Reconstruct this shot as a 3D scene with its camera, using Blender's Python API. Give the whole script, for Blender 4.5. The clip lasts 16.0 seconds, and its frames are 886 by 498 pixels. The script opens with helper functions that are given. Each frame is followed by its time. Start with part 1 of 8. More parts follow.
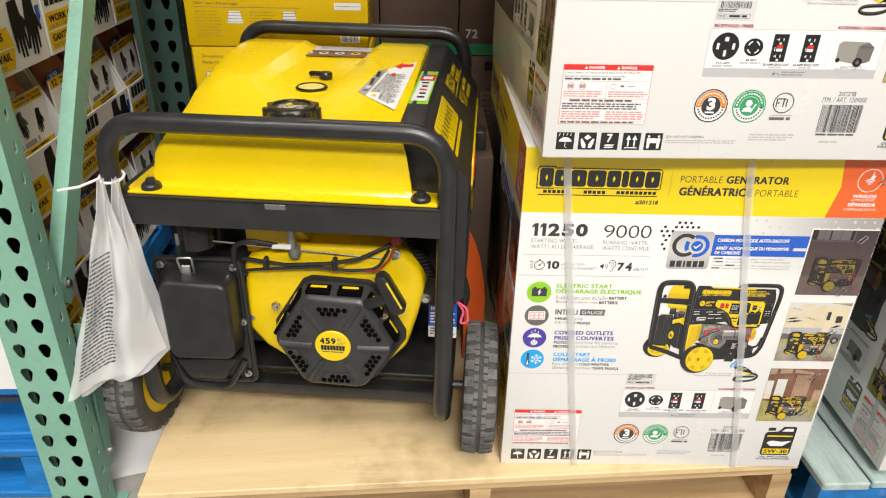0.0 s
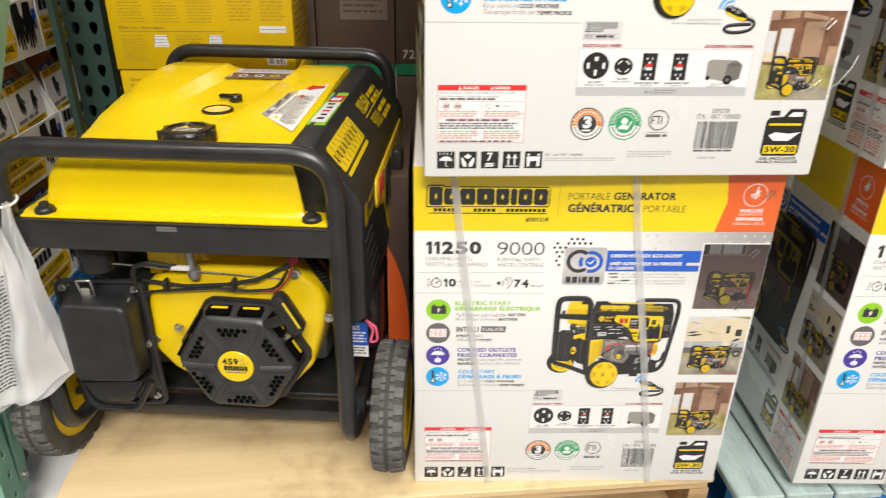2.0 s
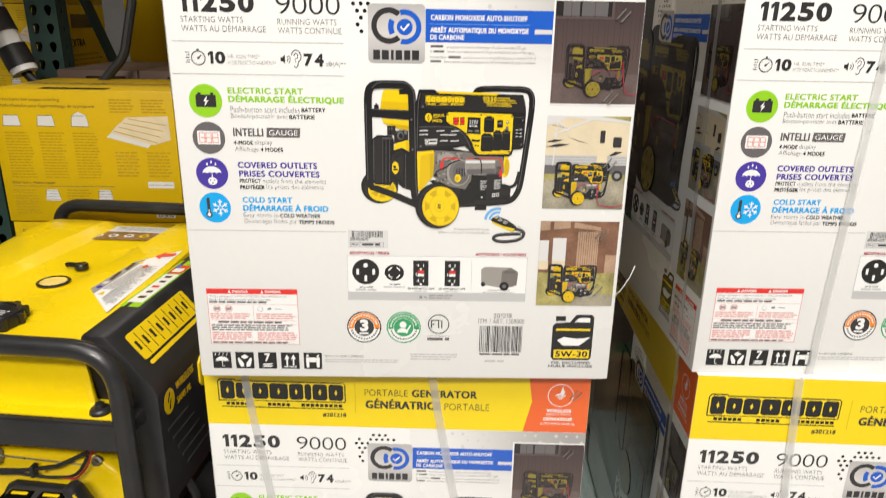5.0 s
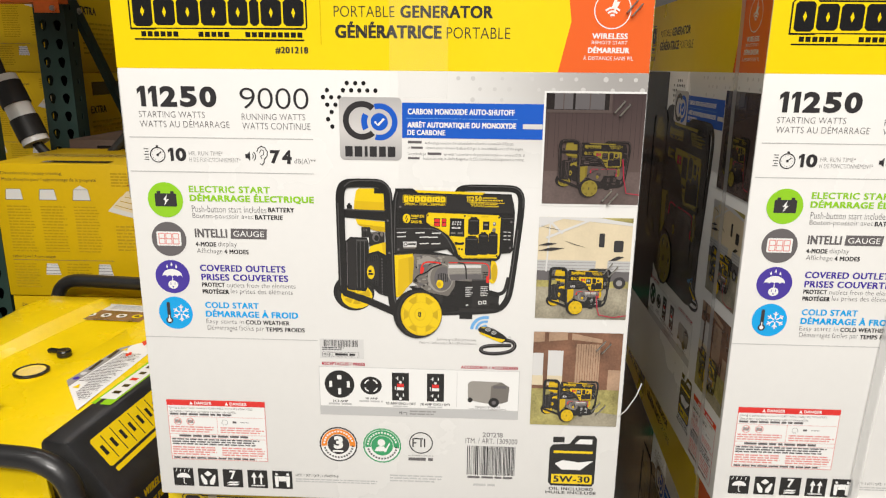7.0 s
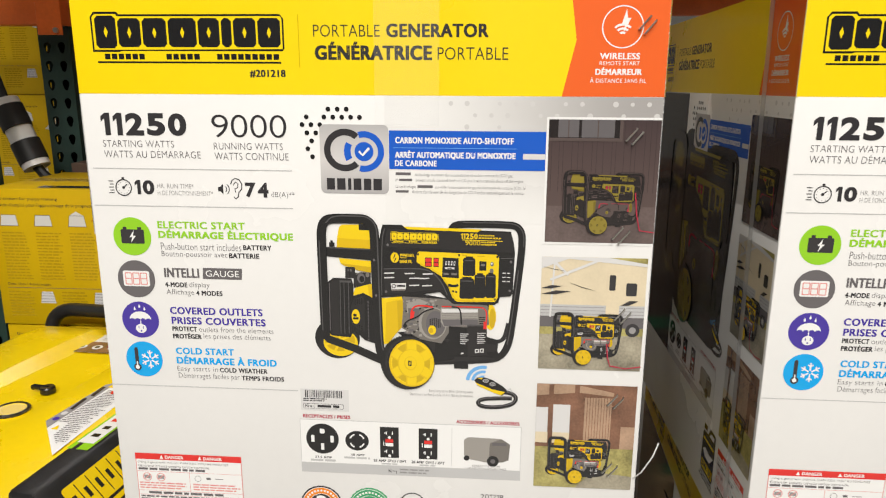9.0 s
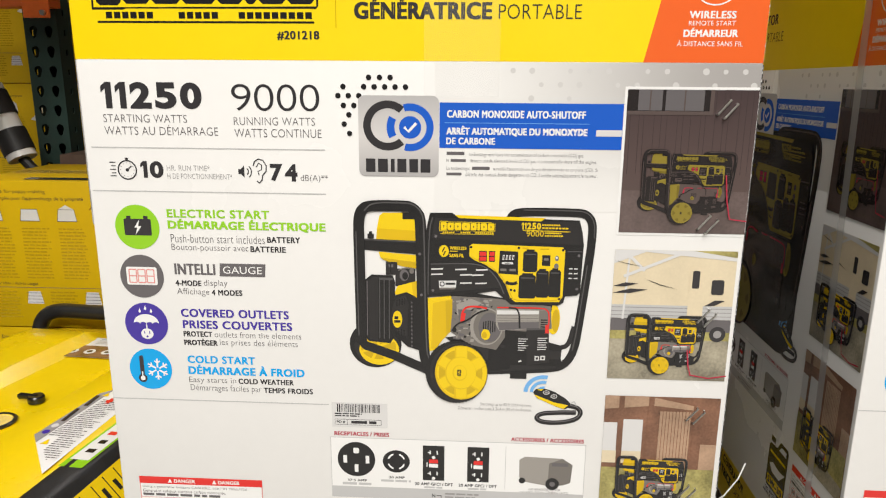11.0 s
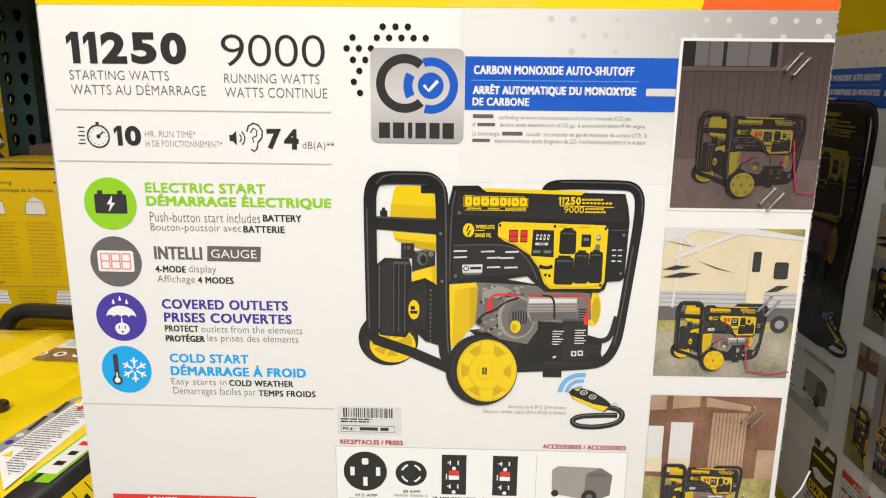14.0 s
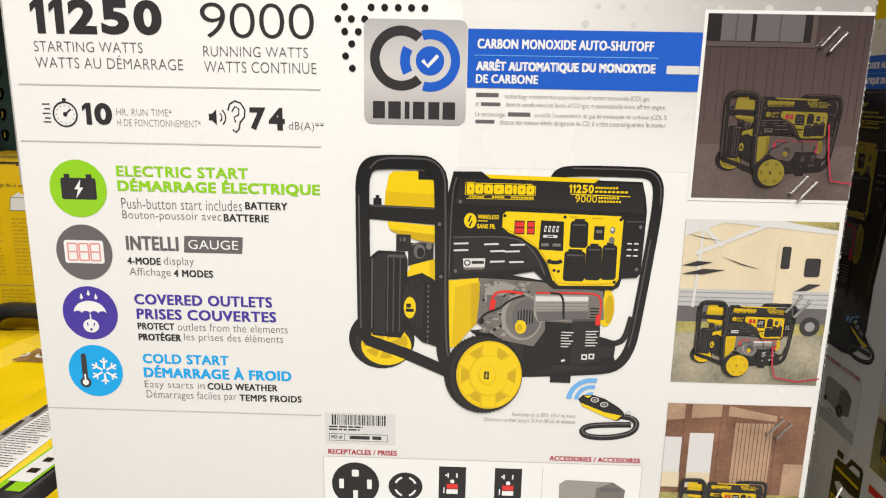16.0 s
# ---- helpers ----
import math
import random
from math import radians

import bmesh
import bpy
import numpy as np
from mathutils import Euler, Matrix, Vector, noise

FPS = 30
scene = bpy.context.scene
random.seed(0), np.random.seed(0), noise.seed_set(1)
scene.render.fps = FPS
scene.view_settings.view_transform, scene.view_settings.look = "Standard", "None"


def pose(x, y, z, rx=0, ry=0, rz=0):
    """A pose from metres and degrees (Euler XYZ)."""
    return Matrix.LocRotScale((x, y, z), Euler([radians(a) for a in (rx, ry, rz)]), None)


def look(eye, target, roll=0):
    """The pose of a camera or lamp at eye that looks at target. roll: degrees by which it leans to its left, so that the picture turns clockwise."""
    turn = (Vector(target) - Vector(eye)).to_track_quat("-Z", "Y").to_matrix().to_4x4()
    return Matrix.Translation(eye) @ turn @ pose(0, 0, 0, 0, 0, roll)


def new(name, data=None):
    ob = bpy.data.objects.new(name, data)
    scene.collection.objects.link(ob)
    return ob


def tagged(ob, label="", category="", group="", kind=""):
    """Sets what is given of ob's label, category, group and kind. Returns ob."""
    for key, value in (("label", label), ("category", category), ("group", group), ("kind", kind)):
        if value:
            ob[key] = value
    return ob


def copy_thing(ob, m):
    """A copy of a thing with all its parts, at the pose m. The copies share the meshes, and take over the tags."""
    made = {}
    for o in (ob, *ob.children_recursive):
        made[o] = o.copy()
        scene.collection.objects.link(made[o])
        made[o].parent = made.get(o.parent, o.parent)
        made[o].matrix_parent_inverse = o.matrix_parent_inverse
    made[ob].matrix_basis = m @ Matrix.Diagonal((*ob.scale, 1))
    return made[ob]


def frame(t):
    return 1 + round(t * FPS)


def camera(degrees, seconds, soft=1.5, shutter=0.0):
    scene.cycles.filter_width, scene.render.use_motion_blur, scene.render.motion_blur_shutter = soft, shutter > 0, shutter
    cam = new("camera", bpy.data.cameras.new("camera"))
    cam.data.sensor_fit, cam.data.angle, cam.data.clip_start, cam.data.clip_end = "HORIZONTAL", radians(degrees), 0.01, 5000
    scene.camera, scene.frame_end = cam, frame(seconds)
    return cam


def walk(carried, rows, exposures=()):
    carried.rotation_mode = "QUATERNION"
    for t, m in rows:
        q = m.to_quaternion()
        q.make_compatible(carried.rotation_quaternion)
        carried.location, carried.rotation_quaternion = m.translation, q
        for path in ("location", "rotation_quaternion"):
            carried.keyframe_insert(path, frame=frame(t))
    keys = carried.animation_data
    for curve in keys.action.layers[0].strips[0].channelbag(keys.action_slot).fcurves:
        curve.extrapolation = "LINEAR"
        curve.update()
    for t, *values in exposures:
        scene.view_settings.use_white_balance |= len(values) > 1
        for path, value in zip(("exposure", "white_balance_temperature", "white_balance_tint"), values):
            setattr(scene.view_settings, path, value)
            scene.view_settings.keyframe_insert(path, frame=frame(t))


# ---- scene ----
cam = camera(65.0, 16.0, soft=1.15, shutter=0.5)
METRES, EYE, TILT, LEAN, TURN = 1.08, 1.133, 0.0, 0.0, -3.0
ROWS = [
    (0.0, 0.0, 0.0, 0.0, 0.7, -27.58, -1.34),
    (0.5, 0.0084, 0.0033, -0.0046, 0.45, -27.43, -1.22),
    (1.0, 0.0328, 0.0029, -0.0009, 0.15, -27.15, -1.06),
    (1.5, 0.0741, 0.0001, 0.0023, -0.01, -26.74, -0.91),
    (2.0, 0.1491, -0.0054, 0.0081, -0.04, -26.13, -0.83),
    (2.5, 0.2465, -0.0187, 0.0223, 0.12, -25.13, -0.71),
    (3.0, 0.321, -0.0288, 0.04, 0.4, -23.88, -0.67),
    (3.5, 0.3711, -0.0229, 0.0755, 0.75, -22.73, -0.7),
    (4.0, 0.4075, 0.0047, 0.0974, 1.1, -21.73, -0.83),
    (4.5, 0.4458, 0.0521, 0.1119, 1.66, -20.32, -0.93),
    (5.0, 0.4725, 0.0806, 0.1372, 2.33, -18.61, -0.95),
    (7.5, 0.5387, 0.2072, 0.1818, 6.03, -14.2, -0.45),
    (8.0, 0.5486, 0.224, 0.184, 6.53, -13.71, -0.36),
    (8.5, 0.5523, 0.2418, 0.183, 6.92, -13.46, -0.3),
    (9.0, 0.5485, 0.2647, 0.184, 7.1, -13.29, -0.3),
    (9.5, 0.5317, 0.2916, 0.1814, 7.03, -13.23, -0.34),
    (10.0, 0.5118, 0.3132, 0.1732, 6.83, -13.27, -0.39),
    (12.5, 0.4581, 0.3784, 0.1368, 4.99, -13.51, -0.49),
    (13.0, 0.4526, 0.3903, 0.1302, 4.71, -13.44, -0.53),
    (13.5, 0.4468, 0.4002, 0.1283, 4.61, -13.19, -0.55),
    (14.0, 0.4437, 0.411, 0.1227, 4.56, -13.11, -0.6),
    (14.5, 0.4416, 0.4206, 0.1182, 4.57, -12.93, -0.69),
    (15.0, 0.4426, 0.4297, 0.1142, 4.6, -12.81, -0.78),
    (15.5, 0.4434, 0.4402, 0.1092, 4.61, -12.69, -0.9),
    (16.0, 0.4409, 0.4513, 0.1042, 4.61, -12.65, -1.05),
]
walk(cam, [(t, pose(0, 0, EYE, TILT, LEAN, TURN) @ pose(METRES * x, METRES * y, METRES * z, 90 + pitch, roll, yaw)) for t, x, y, z, yaw, pitch, roll in ROWS],
     [(0.0, 0.07), (2.0, 0.05), (3.5, -0.06), (5.0, -0.10), (7.5, -0.20), (10.0, -0.21), (12.5, -0.22), (16.0, -0.20)])


# ---- world and lights ----
world = bpy.data.worlds.new("warehouse_air")
scene.world = world
world.use_nodes = True
world.node_tree.nodes["Background"].inputs[0].default_value = (1.0, 0.97, 0.92, 1)
world.node_tree.nodes["Background"].inputs[1].default_value = 0.35


def lamp(name, eye, target, w, h, watts, colour=(1.0, 0.96, 0.905)):
    d = bpy.data.lights.new(name, "AREA")
    d.shape, d.size, d.size_y, d.energy, d.color = "RECTANGLE", w, h, watts, colour
    ob = new(name, d)
    ob.matrix_world = look(eye, target)
    return ob


# high-bay fittings of the hall, over the aisle and over the next aisle
lamp("high_bay_lamp", (1.3, -2.5, 6.9), (0.6, -0.2, 0), 3.0, 1.9, 280)
lamp("high_bay_lamp", (1.0, -6.0, 6.5), (0.4, 0.8, 0.5), 3.6, 1.0, 740)
lamp("high_bay_lamp", (-2.2, -1.4, 6.9), (0.0, 0.6, 0.2), 0.8, 3.0, 110)
lamp("high_bay_lamp", (0.0, 5.0, 6.9), (0, 4.6, 0), 4.5, 1.2, 120)


# ---- materials ----
def mat(name, colour, rough=0.5, metal=0.0, vary=0.1, scale=8.0, bump=0.0, bump_scale=60.0, coat=0.0, stretch=(1, 1, 1), spec=0.5):
    """Paint, plastic, card: base colour with broad stains and fine grain."""
    m = bpy.data.materials.new(name)
    m.use_nodes = True
    n, l = m.node_tree.nodes, m.node_tree.links
    b = n["Principled BSDF"]
    b.inputs["Roughness"].default_value = rough
    b.inputs["Metallic"].default_value = metal
    b.inputs["Coat Weight"].default_value = coat
    b.inputs["Coat Roughness"].default_value = 0.09
    b.inputs["Specular IOR Level"].default_value = spec
    c = (*colour, 1)
    if not vary:
        b.inputs["Base Color"].default_value = c
    tc = n.new("ShaderNodeTexCoord")
    mp = n.new("ShaderNodeMapping")
    mp.inputs["Scale"].default_value = stretch
    l.new(tc.outputs["Object"], mp.inputs["Vector"])
    if vary:
        t1 = n.new("ShaderNodeTexNoise")
        t1.inputs["Scale"].default_value, t1.inputs["Detail"].default_value = scale, 6
        t2 = n.new("ShaderNodeTexNoise")
        t2.inputs["Scale"].default_value, t2.inputs["Detail"].default_value = scale * 14, 3
        for t in (t1, t2):
            l.new(mp.outputs["Vector"], t.inputs["Vector"])
        add = n.new("ShaderNodeMath")
        add.operation = "MULTIPLY_ADD"
        add.inputs[1].default_value = 0.4
        l.new(t2.outputs["Fac"], add.inputs[0])
        l.new(t1.outputs["Fac"], add.inputs[2])
        r = n.new("ShaderNodeValToRGB")
        r.color_ramp.elements[0].position, r.color_ramp.elements[1].position = 0.45, 0.95
        r.color_ramp.elements[0].color = (*[max(0, v * (1 - vary)) for v in colour], 1)
        r.color_ramp.elements[1].color = (*[min(1, v * (1 + vary)) for v in colour], 1)
        l.new(add.outputs[0], r.inputs["Fac"])
        l.new(r.outputs["Color"], b.inputs["Base Color"])
        ra = n.new("ShaderNodeMapRange")
        ra.inputs["To Min"].default_value, ra.inputs["To Max"].default_value = max(0.03, rough - 0.1), min(1, rough + 0.1)
        l.new(t1.outputs["Fac"], ra.inputs["Value"])
        l.new(ra.outputs[0], b.inputs["Roughness"])
    if bump:
        t3 = n.new("ShaderNodeTexNoise")
        t3.inputs["Scale"].default_value, t3.inputs["Detail"].default_value = bump_scale, 4
        l.new(mp.outputs["Vector"], t3.inputs["Vector"])
        bp = n.new("ShaderNodeBump")
        bp.inputs["Strength"].default_value, bp.inputs["Distance"].default_value = bump, 0.002
        l.new(t3.outputs["Fac"], bp.inputs["Height"])
        l.new(bp.outputs["Normal"], b.inputs["Normal"])
    return m


def wood(name, light, dark, rough=0.6, along=0, scale=3.0):
    """Wood: long streaks along one axis, with knots of a broader noise."""
    st = [9.0, 9.0, 9.0]
    st[along] = 0.6
    m = mat(name, light, rough, 0, 0, 1, 0.25, 40, 0, st)
    n, l = m.node_tree.nodes, m.node_tree.links
    mp = [k for k in n if k.type == "MAPPING"][0]
    t = n.new("ShaderNodeTexNoise")
    t.inputs["Scale"].default_value, t.inputs["Detail"].default_value, t.inputs["Distortion"].default_value = scale, 8, 1.2
    l.new(mp.outputs["Vector"], t.inputs["Vector"])
    r = n.new("ShaderNodeValToRGB")
    r.color_ramp.elements[0].position, r.color_ramp.elements[1].position = 0.3, 0.62
    r.color_ramp.elements[0].color, r.color_ramp.elements[1].color = (*dark, 1), (*light, 1)
    l.new(t.outputs["Fac"], r.inputs["Fac"])
    l.new(r.outputs["Color"], n["Principled BSDF"].inputs["Base Color"])
    return m


def gradient(name, stops, axis, lo, hi, rough=0.24):
    """Printed colour that runs from one tone to another across a panel."""
    m = bpy.data.materials.new(name)
    m.use_nodes = True
    n, l = m.node_tree.nodes, m.node_tree.links
    tc, sx, mr, r = n.new("ShaderNodeTexCoord"), n.new("ShaderNodeSeparateXYZ"), n.new("ShaderNodeMapRange"), n.new("ShaderNodeValToRGB")
    l.new(tc.outputs["Object"], sx.inputs[0])
    l.new(sx.outputs[axis], mr.inputs["Value"])
    mr.inputs["From Min"].default_value, mr.inputs["From Max"].default_value = lo, hi
    l.new(mr.outputs[0], r.inputs["Fac"])
    while len(r.color_ramp.elements) < len(stops):
        r.color_ramp.elements.new(0.5)
    for e, (p, c) in zip(r.color_ramp.elements, stops):
        e.position, e.color = p, (*c, 1)
    b = n["Principled BSDF"]
    l.new(r.outputs["Color"], b.inputs["Base Color"])
    b.inputs["Roughness"].default_value = rough
    return m


def clear(name, colour=(1, 1, 1), rough=0.15, through_=0.6):
    """Thin plastic film: part seen through, part glossy."""
    m = bpy.data.materials.new(name)
    m.use_nodes = True
    n, l = m.node_tree.nodes, m.node_tree.links
    b = n["Principled BSDF"]
    b.inputs["Base Color"].default_value = (*colour, 1)
    b.inputs["Roughness"].default_value = rough
    t = n.new("ShaderNodeBsdfTransparent")
    mx = n.new("ShaderNodeMixShader")
    mx.inputs[0].default_value = 1 - through_
    l.new(t.outputs[0], mx.inputs[1])
    l.new(b.outputs[0], mx.inputs[2])
    l.new(mx.outputs[0], n["Material Output"].inputs["Surface"])
    return m


def ink(name, colour, rough=0.22, vary=0.0):
    return mat(name, colour, rough, 0, vary, 30, coat=0.45)


WHITE = mat("coated_white_card", (0.80, 0.795, 0.78), 0.25, 0, 0.02, 6, 0.05, 6, 0.45)
YEL = mat("yellow_ink", (0.86, 0.64, 0.002), 0.3, 0, 0.03, 5, coat=0.45)
ORANGE = ink("orange_ink", (0.80, 0.13, 0.025))
BLACK = ink("black_ink", (0.012, 0.012, 0.013))
DARK = ink("charcoal_ink", (0.035, 0.033, 0.036))
GREY = ink("grey_ink", (0.13, 0.12, 0.125))
MIDGREY = ink("mid_grey_ink", (0.30, 0.29, 0.29))
LIGHTGREY = ink("light_grey_ink", (0.50, 0.50, 0.50))
PALE = ink("pale_grey_ink", (0.66, 0.655, 0.65))
DOTINK = ink("faint_dot_ink", (0.60, 0.59, 0.58))
SOFTSHADE = ink("soft_ground_ink", (0.74, 0.735, 0.72))
PAPER = ink("white_ink", (0.82, 0.82, 0.81))
GREEN = ink("lime_ink", (0.28, 0.60, 0.02))
PURPLE = ink("violet_ink", (0.060, 0.035, 0.33))
CYAN = ink("cyan_ink", (0.0, 0.36, 0.80))
BLUE = ink("blue_ink", (0.014, 0.105, 0.55))
SKY = ink("light_blue_ink", (0.16, 0.42, 0.78))
RED = ink("red_ink", (0.70, 0.03, 0.025))
PINK = ink("faded_red_ink", (0.72, 0.30, 0.28))
CRIMSON = ink("crimson_ink", (0.42, 0.03, 0.06))
TEAL = ink("seal_green_ink", (0.04, 0.33, 0.13))
SEAL = ink("seal_orange_ink", (0.80, 0.24, 0.02))
YINK = ink("picture_yellow_ink", (0.82, 0.58, 0.004), 0.22)
YDEEP = ink("picture_deep_yellow_ink", (0.58, 0.38, 0.004), 0.22)
YMID = ink("picture_mid_yellow_ink", (0.70, 0.46, 0.003), 0.22)
ENGMID = ink("picture_alloy_ink", (0.17, 0.155, 0.14))
ENGLIGHT = ink("picture_pale_alloy_ink", (0.31, 0.29, 0.265))
BODYINK = ink("picture_body_ink", (0.021, 0.020, 0.021))
SHEEN = ink("picture_sheen_ink", (0.075, 0.073, 0.074))
DIMDEEP = ink("dusk_deep_yellow_ink", (0.17, 0.13, 0.02))
DIMFLOOR = ink("dusk_floor_ink", (0.12, 0.088, 0.082), 0.22, 0.3)
DIMYEL = ink("dusk_yellow_ink", (0.25, 0.195, 0.03))
DIMBLK = ink("dusk_black_ink", (0.022, 0.018, 0.018))
DUSKLINE = ink("dusk_siding_ink", (0.048, 0.036, 0.034))
DIMGREY = ink("dusk_grey_ink", (0.10, 0.075, 0.07))
BROWNINK = ink("porch_brown_ink", (0.19, 0.092, 0.055), 0.22, 0.5)
TANINK = ink("porch_tan_ink", (0.40, 0.26, 0.17), 0.22, 0.3)
CREAM = ink("trailer_cream_ink", (0.70, 0.60, 0.42), 0.22, 0.08)
GRASS = ink("printed_grass_ink", (0.33, 0.29, 0.10), 0.22, 0.6)
GRAVEL = ink("printed_gravel_ink", (0.30, 0.27, 0.20), 0.22, 0.5)


def silver_card():
    """The white card with a silver tone that fades in towards its upper right."""
    m = WHITE.copy()
    m.name = "silver_print"
    n, l = m.node_tree.nodes, m.node_tree.links
    base = n["Principled BSDF"].inputs["Base Color"]
    source = base.links[0].from_socket
    tc, sx, up, across, amount, mx = n.new("ShaderNodeTexCoord"), n.new("ShaderNodeSeparateXYZ"), n.new("ShaderNodeMapRange"), n.new("ShaderNodeMapRange"), n.new("ShaderNodeMath"), n.new("ShaderNodeMix")
    l.new(tc.outputs["Object"], sx.inputs[0])
    for k, axis, lo, hi in ((up, "Z", 0.40, 0.52), (across, "X", 0.325, 0.575)):
        k.interpolation_type = "SMOOTHSTEP"
        l.new(sx.outputs[axis], k.inputs["Value"])
        k.inputs["From Min"].default_value, k.inputs["From Max"].default_value = lo, hi
    amount.operation = "MULTIPLY"
    l.new(up.outputs[0], amount.inputs[0]), l.new(across.outputs[0], amount.inputs[1])
    mx.data_type = "RGBA"
    l.new(amount.outputs[0], mx.inputs[0])
    l.new(source, mx.inputs[6])
    mx.inputs[7].default_value = (0.37, 0.355, 0.345, 1)
    l.new(mx.outputs[2], base)
    return m


SILVER = silver_card()
DUSK = gradient("dusk_print", [(0.0, (0.105, 0.075, 0.068)), (0.5, (0.095, 0.066, 0.062)), (1.0, (0.062, 0.043, 0.044))], "Z", 0.39, 0.51)
BADGE = gradient("badge_print", [(0.0, (0.40, 0.39, 0.39)), (0.5, (0.62, 0.60, 0.59)), (1.0, (0.45, 0.44, 0.44))], "Z", 0.435, 0.505)

STEEL = mat("zinc_plated_steel", (0.62, 0.61, 0.58), 0.3, 1.0, 0.1, 40)
TUBE = mat("black_powder_coat", (0.016, 0.016, 0.017), 0.38, 0, 0.4, 20, 0.10, 300, 0.25)
PLASTIC = mat("black_moulded_plastic", (0.016, 0.016, 0.017), 0.40, 0, 0.35, 25, 0.12, 400)
RECOILGREY = mat("satin_charcoal_plastic", (0.034, 0.034, 0.034), 0.36, 0, 0.3, 25, 0.1, 300)
GLOSSBLACK = mat("glossy_black_plastic", (0.012, 0.012, 0.013), 0.28, 0, 0.3, 15, 0.05, 200)
TANKYEL = mat("yellow_enamel", (0.80, 0.57, 0.0015), 0.27, 0, 0.05, 6, 0.03, 60, 0.3)
SHROUD = mat("yellow_shroud_paint", (0.80, 0.56, 0.003), 0.33, 0, 0.08, 9, 0.06, 80)
RIMYEL = mat("yellow_rim_plastic", (0.80, 0.55, 0.004), 0.42, 0, 0.1, 12)
RUBBER = mat("dusty_tyre_rubber", (0.062, 0.060, 0.056), 0.85, 0, 0.45, 22, 0.4, 120)
TREAD = mat("scuffed_tread_rubber", (0.115, 0.112, 0.106), 0.8, 0, 0.6, 26, 0.5, 140)
CASTING = mat("grey_cast_aluminium", (0.30, 0.30, 0.30), 0.5, 0.7, 0.25, 30, 0.2, 150)
ENGINEDARK = mat("dark_engine_metal", (0.03, 0.03, 0.03), 0.55, 0.2, 0.5, 25, 0.2, 90)
HOSE = mat("black_rubber_hose", (0.014, 0.014, 0.014), 0.55, 0, 0.3, 60)
REDWIRE = mat("red_wire", (0.33, 0.015, 0.018), 0.45, 0, 0.1, 40)
PINKTAG = mat("pink_cord", (0.85, 0.12, 0.22), 0.5, 0, 0.1, 40)
PLY = wood("birch_plywood", (0.80, 0.63, 0.37), (0.68, 0.49, 0.25), 0.55, 0, 1.6)


def stained(m, colour, amount, scale, lo, hi):
    """Worn patches and handling marks of another colour over a material; on the plywood also patches of shadow."""
    n, l = m.node_tree.nodes, m.node_tree.links
    base = n["Principled BSDF"].inputs["Base Color"]
    source = base.links[0].from_socket
    tc, a, c, mul, ramp, mx = n.new("ShaderNodeTexCoord"), n.new("ShaderNodeTexNoise"), n.new("ShaderNodeTexNoise"), n.new("ShaderNodeMath"), n.new("ShaderNodeMapRange"), n.new("ShaderNodeMix")
    for k, q, dt in ((a, scale, 5), (c, scale * 9, 4)):
        l.new(tc.outputs["Object"], k.inputs["Vector"])
        k.inputs["Scale"].default_value, k.inputs["Detail"].default_value = q, dt
    mul.operation = "MULTIPLY_ADD"
    mul.inputs[1].default_value = 0.45
    l.new(c.outputs["Fac"], mul.inputs[0]), l.new(a.outputs["Fac"], mul.inputs[2])
    l.new(mul.outputs[0], ramp.inputs["Value"])
    ramp.inputs["From Min"].default_value, ramp.inputs["From Max"].default_value, ramp.inputs["To Max"].default_value = lo, hi, amount
    mx.data_type = "RGBA"
    l.new(ramp.outputs[0], mx.inputs[0]), l.new(source, mx.inputs[6])
    mx.inputs[7].default_value = (*colour, 1)
    l.new(mx.outputs[2], base)


# brown patches on the plywood: stains, and patchy shadow put into the colour
stained(PLY, (0.36, 0.23, 0.10), 0.55, 3.2, 0.74, 0.95)
PALLETWOOD = wood("pale_pallet_pine", (0.60, 0.42, 0.22), (0.36, 0.22, 0.10), 0.75, 0, 2.5)
BLUEPAINT = mat("worn_blue_paint", (0.008, 0.16, 0.46), 0.6, 0, 0.45, 7, 0.5, 60, 0, (0.4, 3, 3))
BLUEWORN = mat("faded_blue_deck", (0.38, 0.47, 0.45), 0.75, 0, 0.35, 6, 0.5, 50, 0, (0.5, 4, 4))
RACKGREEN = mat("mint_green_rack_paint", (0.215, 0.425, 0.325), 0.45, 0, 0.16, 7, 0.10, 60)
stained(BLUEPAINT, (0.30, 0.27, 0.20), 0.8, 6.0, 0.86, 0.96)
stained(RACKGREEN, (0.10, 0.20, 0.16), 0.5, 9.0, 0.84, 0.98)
# dark green of the rear racks; also the mint strut's shade as a colour
RACKDARK = mat("dark_rack_green_with_shade", (0.018, 0.043, 0.035), 0.45, 0, 0.2, 9, 0.08, 60)
# shade of deep hollows given as a near-black colour, for uprights and vents
HOLE = mat("hollow_shade_black", (0.002, 0.002, 0.002), 0.8, 0, 0.3, 9, spec=0.05)
BEAMORANGE = mat("orange_beam_paint", (0.72, 0.14, 0.02), 0.42, 0, 0.15, 9, 0.08, 60)
CONCRETE = mat("sealed_concrete", (0.31, 0.295, 0.27), 0.42, 0, 0.28, 3.0, 0.15, 40)
HALLWALL = mat("painted_hall_panel", (0.17, 0.163, 0.153), 0.7, 0, 0.1, 1.0)
CEILING = mat("white_roof_deck", (0.46, 0.455, 0.44), 0.7, 0, 0.1, 1.0)
PADYEL = mat("pad_carton_yellow", (0.60, 0.39, 0.001), 0.5, 0, 0.06, 7, 0.06, 25, spec=0.3)
PADPRINT = ink("olive_print_ink", (0.44, 0.29, 0.012))
KRAFT = mat("brown_printed_carton", (0.085, 0.052, 0.036), 0.55, 0, 0.2, 7, 0.1, 30)
